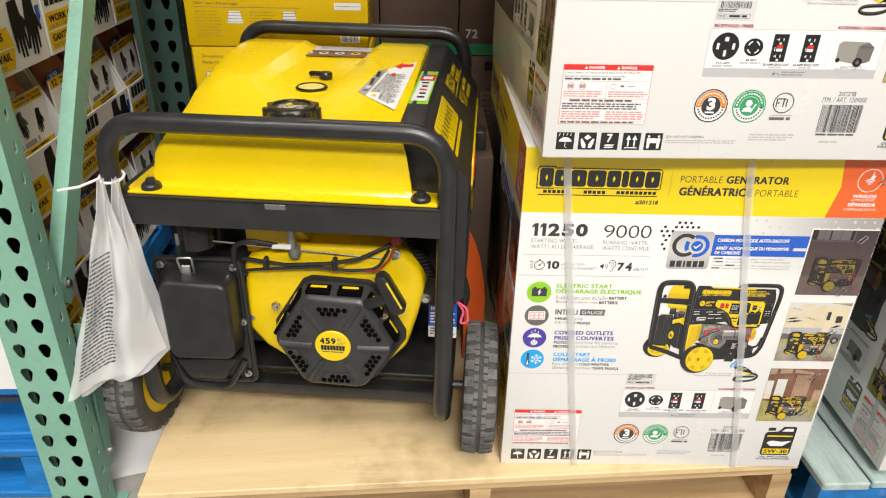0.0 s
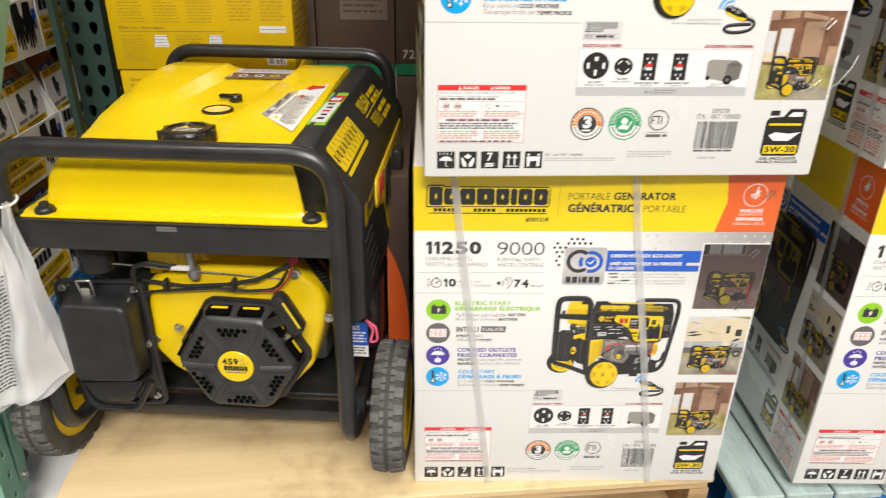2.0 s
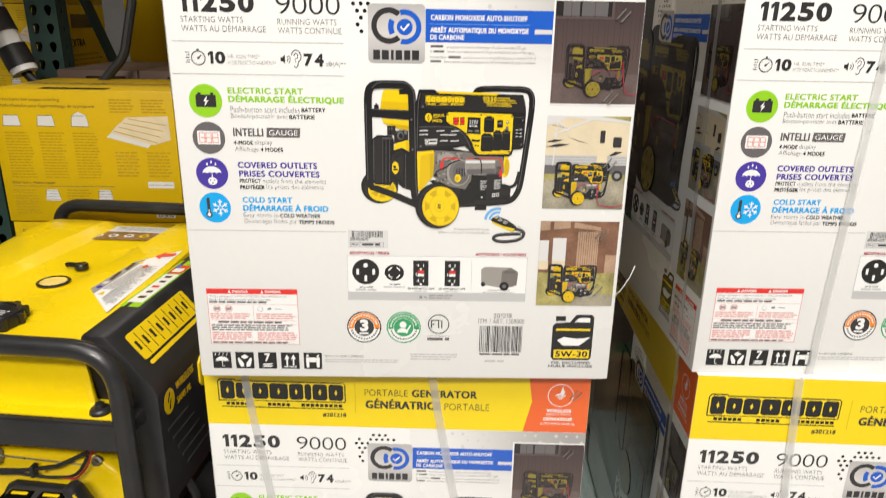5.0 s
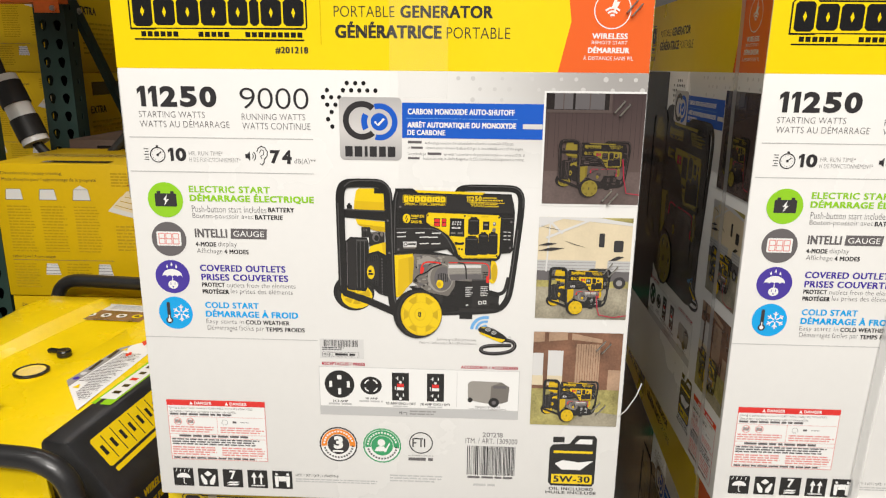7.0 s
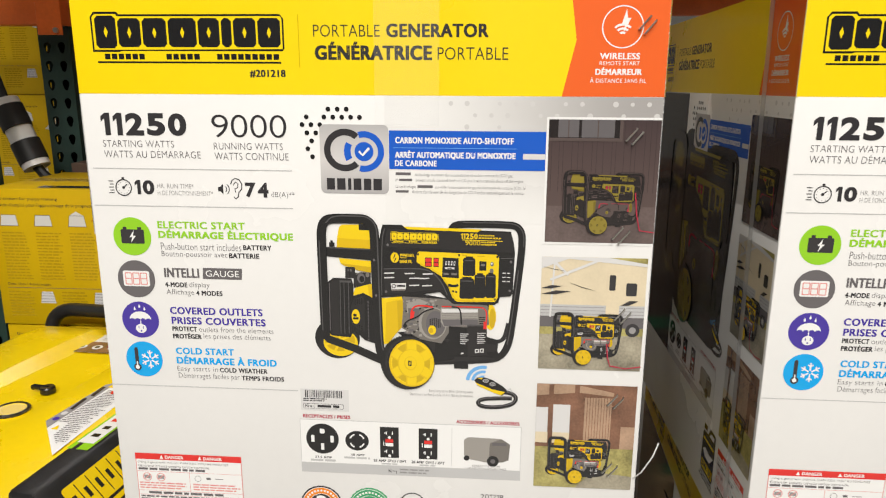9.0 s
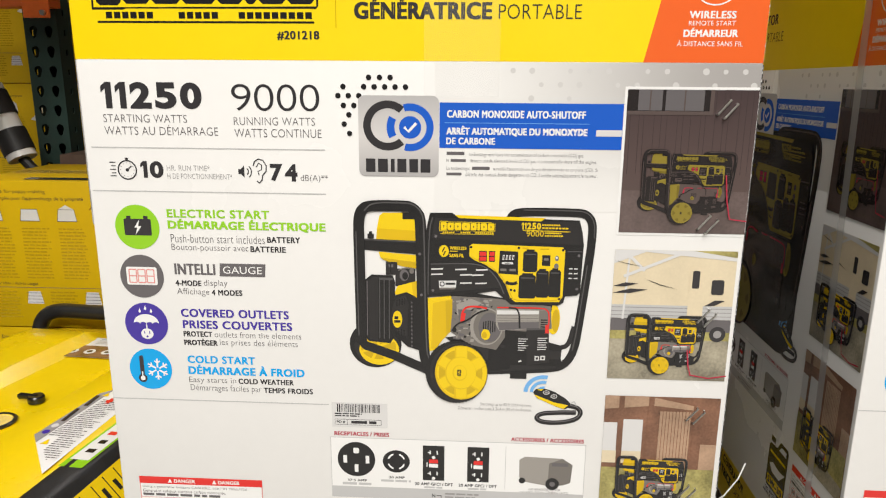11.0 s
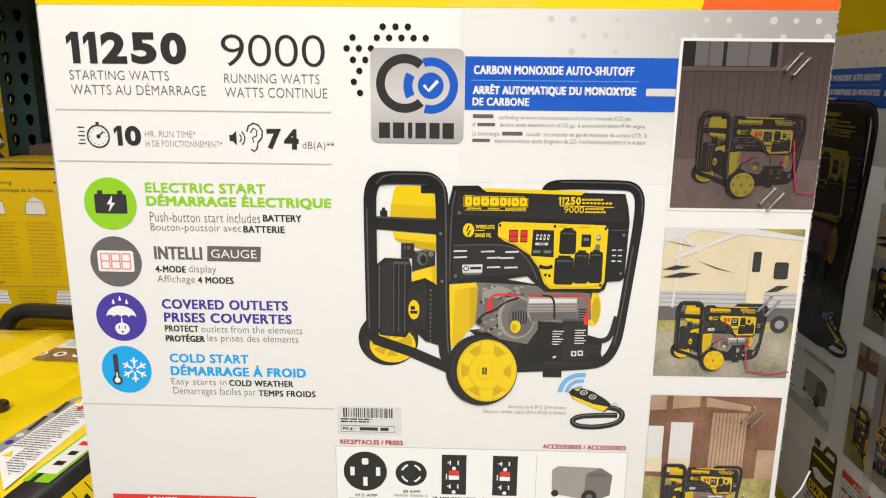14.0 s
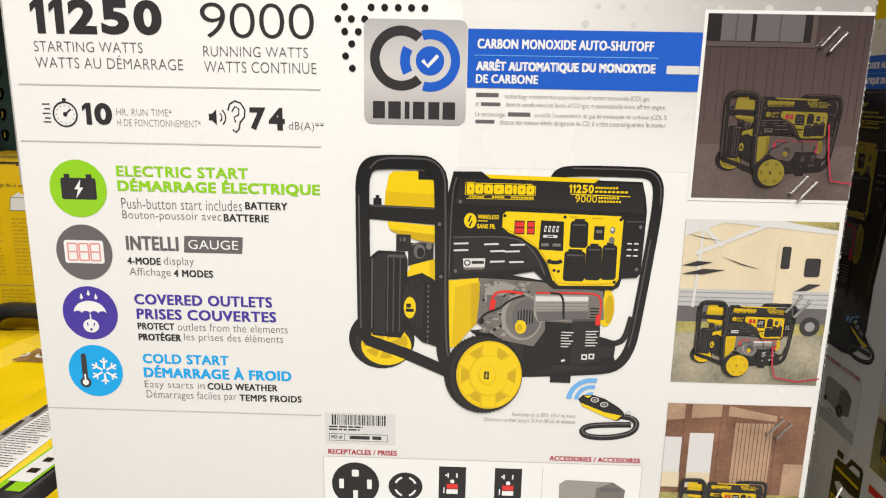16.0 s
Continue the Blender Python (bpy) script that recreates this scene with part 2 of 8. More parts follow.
KRAFTLIGHT = mat("brown_carton_print", (0.17, 0.125, 0.095), 0.55, 0, 0.1, 7)
CARTONGREEN = ink("green_carton_band", (0.02, 0.20, 0.09))
STRAP = clear("white_plastic_strap", (0.85, 0.85, 0.84), 0.2, 0.62)
FILM = clear("clear_bag_film", (0.92, 0.92, 0.92), 0.2, 0.48)
FILMTHIN = clear("thin_clear_film", (0.9, 0.9, 0.9), 0.06, 0.9)
TAPE = clear("clear_carton_tape", (0.95, 0.95, 0.95), 0.08, 0.95)
NYLON = mat("white_nylon_tie", (0.82, 0.82, 0.80), 0.4, 0, 0.03, 20)
NITRILE = mat("brick_red_nitrile", (0.40, 0.10, 0.08), 0.5, 0, 0.3, 40, 0.3, 120)
CARDYEL = mat("glove_card_yellow", (0.80, 0.50, 0.01), 0.6, 0, 0.05, 20, spec=0.25)
CARDWHITE = mat("glove_card_white", (0.80, 0.79, 0.77), 0.6, 0, 0.04, 12, spec=0.25)
GLOVEINK = mat("glove_black_ink", (0.012, 0.012, 0.013), 0.65, 0, 0.2, 30, spec=0.2)


# ---- builders ----
def thing(name, m, label, category, group="", kind=""):
    ob = new(name)
    ob.matrix_world = m
    ob.empty_display_size = 0.05
    return tagged(ob, label, category, group, kind)


def part(name, bm, material, parent=None, label="", smooth=30):
    me = bpy.data.meshes.new(name)
    bm.to_mesh(me)
    bm.free()
    for k in (material if isinstance(material, (list, tuple)) else [material]):
        me.materials.append(k)
    if smooth:
        me.shade_smooth()
        me.set_sharp_from_angle(angle=radians(smooth))
    ob = new(name, me)
    if parent:
        ob.parent = parent
    return tagged(ob, label)


def box(x0, x1, y0, y1, z0, z1, bev=0.0, seg=2, bm=None):
    bm2 = bmesh.new()
    bmesh.ops.create_cube(bm2, size=1)
    for v in bm2.verts:
        v.co = Vector((x0 + (v.co.x + 0.5) * (x1 - x0), y0 + (v.co.y + 0.5) * (y1 - y0), z0 + (v.co.z + 0.5) * (z1 - z0)))
    if bev:
        bmesh.ops.bevel(bm2, geom=bm2.edges[:], offset=bev, segments=seg, profile=0.5, affect="EDGES")
    return join(bm, bm2)


def join(bm, other):
    """Adds the second bmesh to the first and gives it back."""
    if bm is None:
        return other
    me = bpy.data.meshes.new("swap")
    other.to_mesh(me)
    other.free()
    bm.from_mesh(me)
    bpy.data.meshes.remove(me)
    return bm


def prism(outline, y0, y1, bev=0.0, seg=2, bm=None, inset=1.0, centre=None):
    """Outline in (x, z), drawn out from y0 (front) to y1; inset scales the front outline about its centre."""
    b = bmesh.new()
    cx = centre or (sum(p[0] for p in outline) / len(outline), sum(p[1] for p in outline) / len(outline))
    f = [b.verts.new((cx[0] + (x - cx[0]) * inset, y0, cx[1] + (z - cx[1]) * inset)) for x, z in outline]
    k = [b.verts.new((x, y1, z)) for x, z in outline]
    n = len(outline)
    b.faces.new(f), b.faces.new(k[::-1])
    for i in range(n):
        b.faces.new((f[i], k[i], k[(i + 1) % n], f[(i + 1) % n]))
    bmesh.ops.recalc_face_normals(b, faces=b.faces[:])
    if bev:
        bmesh.ops.bevel(b, geom=b.edges[:], offset=bev, segments=seg, profile=0.5, affect="EDGES")
    return join(bm, b)


def round_path(pts, r, n=7):
    """A path through the points with corners rounded to radius r."""
    pts = [Vector(p) for p in pts]
    out = [pts[0]]
    for a, b, c in zip(pts, pts[1:], pts[2:]):
        u, v = (a - b).normalized(), (c - b).normalized()
        ang = u.angle(v)
        d = min(r / math.tan(ang / 2), (a - b).length * 0.49, (c - b).length * 0.49)
        p, q = b + u * d, b + v * d
        for i in range(n + 1):
            t = i / n
            out.append(p.lerp(b, t).lerp(b.lerp(q, t), t))
    return out + [pts[-1]]


def tube(pts, r, n=12, bm=None, squash=1.0):
    """A round bar along a path, closed at its ends."""
    b = bmesh.new()
    pts = [Vector(p) for p in pts]
    rings = []
    side = None
    for i, p in enumerate(pts):
        d = (pts[min(i + 1, len(pts) - 1)] - pts[max(i - 1, 0)]).normalized()
        if side is None:
            side = d.orthogonal().normalized()
        side = (side - d * side.dot(d)).normalized()
        up = d.cross(side)
        rings.append([b.verts.new(p + r * (side * math.cos(a) + up * squash * math.sin(a))) for a in [2 * math.pi * k / n for k in range(n)]])
    for s, t in zip(rings, rings[1:]):
        for k in range(n):
            b.faces.new((s[k], s[(k + 1) % n], t[(k + 1) % n], t[k]))
    b.faces.new(rings[0][::-1]), b.faces.new(rings[-1])
    bmesh.ops.recalc_face_normals(b, faces=b.faces[:])
    return join(bm, b)


def lathe(profile, axis="y", n=40, bm=None, at=(0, 0, 0)):
    """Turned shape: profile of (radius, height) about an axis."""
    b = bmesh.new()
    at = Vector(at)
    rings = []
    for r, h in profile:
        ring = []
        for k in range(n):
            a = 2 * math.pi * k / n
            c, s = r * math.cos(a), r * math.sin(a)
            ring.append(b.verts.new(at + Vector({"x": (h, c, s), "y": (c, h, s), "z": (c, s, h)}[axis])))
        rings.append(ring)
    for s, t in zip(rings, rings[1:]):
        for k in range(n):
            b.faces.new((s[k], s[(k + 1) % n], t[(k + 1) % n], t[k]))
    if profile[0][0] > 1e-5:
        b.faces.new(rings[0][::-1])
    if profile[-1][0] > 1e-5:
        b.faces.new(rings[-1])
    bmesh.ops.remove_doubles(b, verts=b.verts[:], dist=1e-5)
    bmesh.ops.recalc_face_normals(b, faces=b.faces[:])
    return join(bm, b)


def cylinder(a, b_, r, n=16, bm=None):
    return tube([a, b_], r, n, bm)


LETTERS = {}


def lettering(body, bold):
    """Vertices and faces of a line of type, from the built-in font, in a unit box."""
    if (body, bold) not in LETTERS:
        cu = bpy.data.curves.new("type", "FONT")
        cu.body, cu.size, cu.resolution_u, cu.offset, cu.space_character = body, 1.0, 6 if len(body) < 6 else 3, bold if len(body) == 1 else min(bold, 0.0), 1.09 if bold > 0.008 else 1.03
        cu.fill_mode = "FRONT" if "FRONT" in cu.bl_rna.properties["fill_mode"].enum_items else cu.fill_mode
        ob = new("type", cu)
        bpy.context.view_layer.update()
        me = bpy.data.meshes.new_from_object(ob)
        co = np.array([v.co[:2] for v in me.vertices])
        fa = [tuple(p.vertices) for p in me.polygons]
        bpy.data.objects.remove(ob)
        bpy.data.curves.remove(cu)
        bpy.data.meshes.remove(me)
        lo, hi = co.min(0), co.max(0)
        LETTERS[body, bold] = ((co - lo) / (hi - lo), fa)
    return LETTERS[body, bold]


class Sheet:
    """Flat print: shapes in panel metres (u to the right, v up), each layer a hair above the last."""

    def __init__(self, place):
        self.place, self.v, self.f, self.m, self.mats, self.count = place, [], [], [], [], {}

    def lift(self, layer):
        """Shapes of one layer lie a trace above one another, in the order of drawing."""
        self.count[layer] = self.count.get(layer, 0) + 1
        return layer + 0.006 * (self.count[layer] % 30)

    def poly(self, m, pts, layer=1, lifted=False):
        layer = layer if lifted else self.lift(layer)
        if m not in self.mats:
            self.mats.append(m)
        k = len(self.v)
        self.v += [self.place(u, v, layer) for u, v in pts]
        self.f.append(tuple(range(k, k + len(pts))))
        self.m.append(self.mats.index(m))

    def rect(self, m, u0, v0, u1, v1, layer=1, r=0.0):
        if r:
            pts = []
            for cx, cy, a0 in ((u1 - r, v1 - r, 0), (u0 + r, v1 - r, 90), (u0 + r, v0 + r, 180), (u1 - r, v0 + r, 270)):
                pts += [(cx + r * math.cos(radians(a0 + a)), cy + r * math.sin(radians(a0 + a))) for a in (0, 22, 45, 68, 90)]
            return self.poly(m, pts, layer)
        self.poly(m, [(u0, v0), (u1, v0), (u1, v1), (u0, v1)], layer)

    def disc(self, m, cx, cy, r, layer=1, ry=None, n=36):
        self.poly(m, [(cx + r * math.cos(2 * math.pi * k / n), cy + (ry or r) * math.sin(2 * math.pi * k / n)) for k in range(n)], layer)

    def ring(self, m, cx, cy, r1, r0, layer=1, a0=0, a1=360, n=40, q=1.0):
        layer = self.lift(layer)
        for k in range(n):
            s, t = radians(a0 + (a1 - a0) * k / n), radians(a0 + (a1 - a0) * (k + 1) / n)
            self.poly(m, [(cx + r * math.cos(a), cy + q * r * math.sin(a)) for r, a in ((r0, s), (r1, s), (r1, t), (r0, t))], layer, True)

    def stroke(self, m, pts, w, layer=1):
        p = [Vector(q) for q in pts]
        left, right = [], []
        layer = self.lift(layer)
        for i, q in enumerate(p):
            d = (p[min(i + 1, len(p) - 1)] - p[max(i - 1, 0)]).normalized() * w / 2
            left.append((q.x - d.y, q.y + d.x)), right.append((q.x + d.y, q.y - d.x))
        for i in range(len(p) - 1):
            self.poly(m, [left[i], left[i + 1], right[i + 1], right[i]], layer, True)

    def text(self, m, body, u0, v0, u1, v1, layer=2, bold=0.0):
        if body.isdigit() and len(body) > 1:
            # wide figures, each in its own cell, with a narrow one
            cells = [0.5 if c == "1" else 1.0 for c in body]
            step = (u1 - u0) / (sum(cells) + 0.17 * (len(body) - 1))
            for c, w in zip(body, cells):
                if c == "1":
                    # stem with a flag, as heavy as the other figures
                    a, h, t = u0 + w * step, v1 - v0, step * (0.30 if bold > 0.01 else 0.15)
                    self.poly(m, [(a, v0), (a, v1), (a - t * 0.9, v1), (u0, v1 - 0.16 * h), (u0, v1 - 0.40 * h), (a - t, v1 - 0.24 * h), (a - t, v0)], layer)
                else:
                    self.text(m, c, u0, v0, u0 + w * step, v1, layer, bold)
                u0 += (w + 0.17) * step
            return
        co, fa = lettering(body, bold)
        if m not in self.mats:
            self.mats.append(m)
        # heavy type: the line struck four times, a little apart, each a hair above the last
        e, g = (0.05 * (v1 - v0), 0.025 * (v1 - v0)) if bold > 0.008 and len(body) > 1 else (0.0, 0.0)
        for i, (du, dv) in enumerate(((-e, -g), (e, -g), (-e, g), (e, g)) if e else ((0.0, 0.0),)):
            k = len(self.v)
            self.v += [self.place(u0 + e + du + c[0] * (u1 - u0 - 2 * e), v0 + g + dv + c[1] * (v1 - v0 - 2 * g), layer + 0.2 * i) for c in co]
            for f in fa:
                self.f.append(tuple(k + n for n in f))
                self.m.append(self.mats.index(m))

    def bars(self, m, u0, v0, u1, v1, rows, layer=2, fill=0.5, seed=1):
        """Lines of small print that cannot be read."""
        g = random.Random(seed)
        h = (v1 - v0) / rows
        for i in range(rows):
            u = u0
            end = u1 - (u1 - u0) * g.uniform(0, 0.18)
            while u < end:
                w = min(g.uniform(2.0, 6.0) * h * fill, end - u)
                self.rect(m, u, v1 - (i + fill) * h, u + w, v1 - i * h, layer)
                u += w + h * fill * 0.7

    def done(self, name, parent, label=""):
        me = bpy.data.meshes.new(name)
        me.from_pydata(self.v, [], self.f)
        for m in self.mats:
            me.materials.append(m)
        me.polygons.foreach_set("material_index", self.m)
        me.update()
        ob = new(name, me)
        ob.parent = parent
        return tagged(ob, label)


# ---- the hall ----
def slab(name, x0, x1, y0, y1, z0, z1, material, label, category):
    ob = part(name, box(x0, x1, y0, y1, z0, z1), material, None, label, 0)
    return tagged(ob, label, category, kind="structure")


slab("floor", -9, 9, -7, 11, -0.2, 0, CONCRETE, "grey sealed concrete warehouse floor", "floor")
slab("wall_north", -9, 9, 11, 11.2, 0, 7.5, HALLWALL, "plain pale hall wall", "wall")
slab("wall_south", -9, 9, -7.2, -7, 0, 7.5, HALLWALL, "plain pale hall wall", "wall")
slab("wall_west", -9.2, -9, -7, 11, 0, 7.5, HALLWALL, "plain pale hall wall", "wall")
slab("wall_east", 9, 9.2, -7, 11, 0, 7.5, HALLWALL, "plain pale hall wall", "wall")
slab("ceiling", -9.2, 9.2, -7.2, 11.2, 7.5, 7.7, CEILING, "plain pale hall ceiling", "ceiling")


# ---- pallets ----
def pallet(m, w, d, deck, stringer, label, boards=7):
    """Stringer pallet: deck boards on three stringers over bottom boards; origin at the front left corner on the floor."""
    p = thing("pallet", m, label, "pallet")
    rng = random.Random(int(w * 1000))
    pitch = (d - 0.095) / (boards - 1)
    for i in range(boards):
        j = rng.uniform(-0.004, 0.004)
        part("deck_board", box(j, w + j, i * pitch, i * pitch + 0.095, 0.112, 0.130 + rng.uniform(-0.0015, 0.0015), 0.003, 1), deck, p)
    for x in (0.0, w / 2 - 0.02, w - 0.04):
        b = bmesh.new()
        out = [(0, 0.018), (0.18, 0.018), (0.2, 0.05), (0.34, 0.05), (0.36, 0.018), (d - 0.36, 0.018), (d - 0.34, 0.05), (d - 0.2, 0.05), (d - 0.18, 0.018), (d, 0.018), (d, 0.1115), (0, 0.1115)]
        a = [b.verts.new((x, y, z)) for y, z in out]
        c = [b.verts.new((x + 0.04, y, z)) for y, z in out]
        b.faces.new(a), b.faces.new(c[::-1])
        for k in range(len(out)):
            b.faces.new((a[k], c[k], c[(k + 1) % len(out)], a[(k + 1) % len(out)]))
        bmesh.ops.recalc_face_normals(b, faces=b.faces[:])
        part("stringer", b, stringer, p, smooth=0)
    for y in (0.0, d / 2 - 0.05, d - 0.1):
        part("bottom_board", box(0, w, y, y + 0.1, 0.0, 0.0175, 0.003, 1), stringer, p)
    return p


pallet(pose(-0.49, 0.932, 0, 0, 0, 2.6), 1.25, 1.02, PALLETWOOD, PALLETWOOD, "pale pine pallet under a plywood sheet")
b = box(0, 1.255, 0, 1.03, 0, 0.0145, 0.0015, 1)
ply = tagged(part("plywood_sheet", b, PLY, None, smooth=0), "pale birch plywood sheet lying on the pallet", "plywood")
ply.matrix_world = pose(-0.492, 0.926, 0.1325, 0, 0, 2.6)
pallet(pose(1.995, 0.958, 0, 0, 0, 90.5), 1.0, 1.2, BLUEWORN, BLUEPAINT, "worn blue painted pallet under stacked cartons", 12)
pallet(pose(-1.93, 1.06, 0, 0, 0, 0), 1.2, 1.0, BLUEPAINT, BLUEPAINT, "chipped blue painted pallet under glove cartons", 6)
pallet(pose(-1.90, 1.07, 0.130, 0, 0, 1.0), 1.2, 1.0, BLUEPAINT, BLUEPAINT, "upper of two chipped blue pallets", 6)
pallet(pose(-0.62, 1.77, 0, 0, 0, 0), 1.2, 1.0, PALLETWOOD, PALLETWOOD, "pine pallet under yellow cartons", 6)


# ---- generator cartons ----
K = 0.9           # print is drawn for a panel 0.644 wide and 0.712 high
CW, CD, CH = 0.580, 0.700, 0.6405
HAIR = 0.00013


def front(u, v, layer):
    return (u * K, -layer * HAIR, v * K)


def side(u, v, layer):
    """The panel on the carton's left flank, read from its back edge to its front edge."""
    return (-layer * HAIR, CD - u * K, v * K)


def right_side(u, v, layer):
    """The panel on the carton's right flank, read from its front edge to its back edge."""
    return (CW + layer * HAIR, u * K, v * K)


def block_mark(s, u0, v0, u1, v1, ink_, ground, layer=2):
    """A maker's mark as plain heavy blocks with nicks, in a notched frame over a ruled strip."""
    w, h = u1 - u0, v1 - v0
    top, bot = v1, v0 + h * 0.24
    s.poly(ink_, [(u0, bot - 0.02 * h), (u0, top - 0.1 * h), (u0 + 0.02 * w, top), (u0 + 0.14 * w, top), (u0 + 0.15 * w, top - 0.05 * h), (u1 - 0.004, top - 0.05 * h), (u1, top - 0.14 * h), (u1, bot + 0.05 * h), (u1 - 0.01 * w, bot), (u0 + 0.15 * w, bot), (u0 + 0.14 * w, bot - 0.02 * h)], layer)
    s.poly(ground, [(u0 + 0.009 * w, bot + 0.02 * h), (u0 + 0.009 * w, top - 0.10 * h), (u0 + 0.025 * w, top - 0.045 * h), (u0 + 0.135 * w, top - 0.045 * h), (u0 + 0.145 * w, top - 0.09 * h), (u1 - 0.015 * w, top - 0.09 * h), (u1 - 0.009 * w, top - 0.15 * h), (u1 - 0.009 * w, bot + 0.04 * h)], layer + 0.6)
    u = u0 + 0.022 * w
    for i, q in enumerate((0.12, 0.128, 0.135, 0.155, 0.12, 0.062, 0.125, 0.125)):
        a, c = u, u + q * w - 0.010 * w
        lo, hi = bot + (0.05 if i == 0 else 0.075) * h, top - (0.075 if i == 0 else 0.125) * h
        k, mid, r = 0.016 * w, (a + c) / 2, 0.011 * w
        s.poly(ink_, [(a, lo + k), (a, hi - k), (a + k, hi), (c - k, hi), (c, hi - k), (c, lo + k), (c - k, lo), (a + k, lo)], layer + 1.2)
        v = (lo + hi) / 2
        if q > 0.1:
            s.poly(ground, [(mid, v - 0.11 * h), (mid + r, v), (mid, v + 0.11 * h), (mid - r, v)], layer + 1.8)
        u += q * w
    for a, n in ((0.06, 6), (0.385, 5), (0.65, 9)):
        for i in range(n):
            s.rect(ink_, u0 + (a + 0.0365 * i) * w, v0 + 0.075 * h, u0 + (a + 0.0365 * i + 0.028) * w, v0 + 0.185 * h, layer)
    s.rect(ink_, u0 + 0.02 * w, v0, u1 - 0.02 * w, v0 + 0.035 * h, layer)


def header_print(place, W, full, parent):
    s = Sheet(place)
    s.rect(YEL, 0.0005, 0.592, W - 0.0005, 0.7115, 1)
    d = W - 0.644
    s.poly(ORANGE, [(0.540 + d, 0.7115), (0.549 + d, 0.65), (0.536 + d, 0.592), (W - 0.0005, 0.592), (W - 0.0005, 0.7115)], 2)
    block_mark(s, 0.022, 0.625, 0.237, 0.679, BLACK, YEL, 2)
    s.text(DARK, "#201218", 0.197, 0.610, 0.237, 0.6185, 2, 0.02)
    s.rect(YDEEP, 0.2525, 0.621, 0.2533, 0.676, 2)
    s.text(DARK, "PORTABLE", 0.269, 0.653, 0.341, 0.6655, 2, -0.008)
    s.text(DARK, "GENERATOR", 0.348, 0.6525, 0.457, 0.6665, 2, 0.03)
    s.text(DARK, "GÉNÉRATRICE", 0.270, 0.629, 0.397, 0.648, 2, 0.03)
    s.text(DARK, "PORTABLE", 0.403, 0.6295, 0.478, 0.6425, 2, -0.008)
    s.ring(PAPER, 0.596 + d, 0.663, 0.0215, 0.0203, 3)
    for r in (0.0045, 0.0085, 0.0125):
        s.ring(PAPER, 0.596 + d, 0.654, r, r - 0.0022, 3, 45, 135, 10)
    s.poly(PAPER, [(0.594 + d, 0.6635), (0.599 + d, 0.681), (0.6005 + d, 0.672), (0.604 + d, 0.672), (0.597 + d, 0.6575), (0.598 + d, 0.6655)], 4)
    s.text(PAPER, "WIRELESS", 0.574 + d, 0.6305, 0.6155 + d, 0.637, 3, 0.02)
    s.text(PAPER, "REMOTE START", 0.574 + d, 0.6245, 0.6155 + d, 0.6285, 3)
    s.text(PAPER, "DÉMARREUR", 0.570 + d, 0.6145, 0.6185 + d, 0.6225, 3, 0.02)
    s.text(PAPER, "À DISTANCE SANS FIL", 0.565 + d, 0.6065, 0.6235 + d, 0.612, 3)
    s.done("header_print", parent, "yellow and orange printed header band")


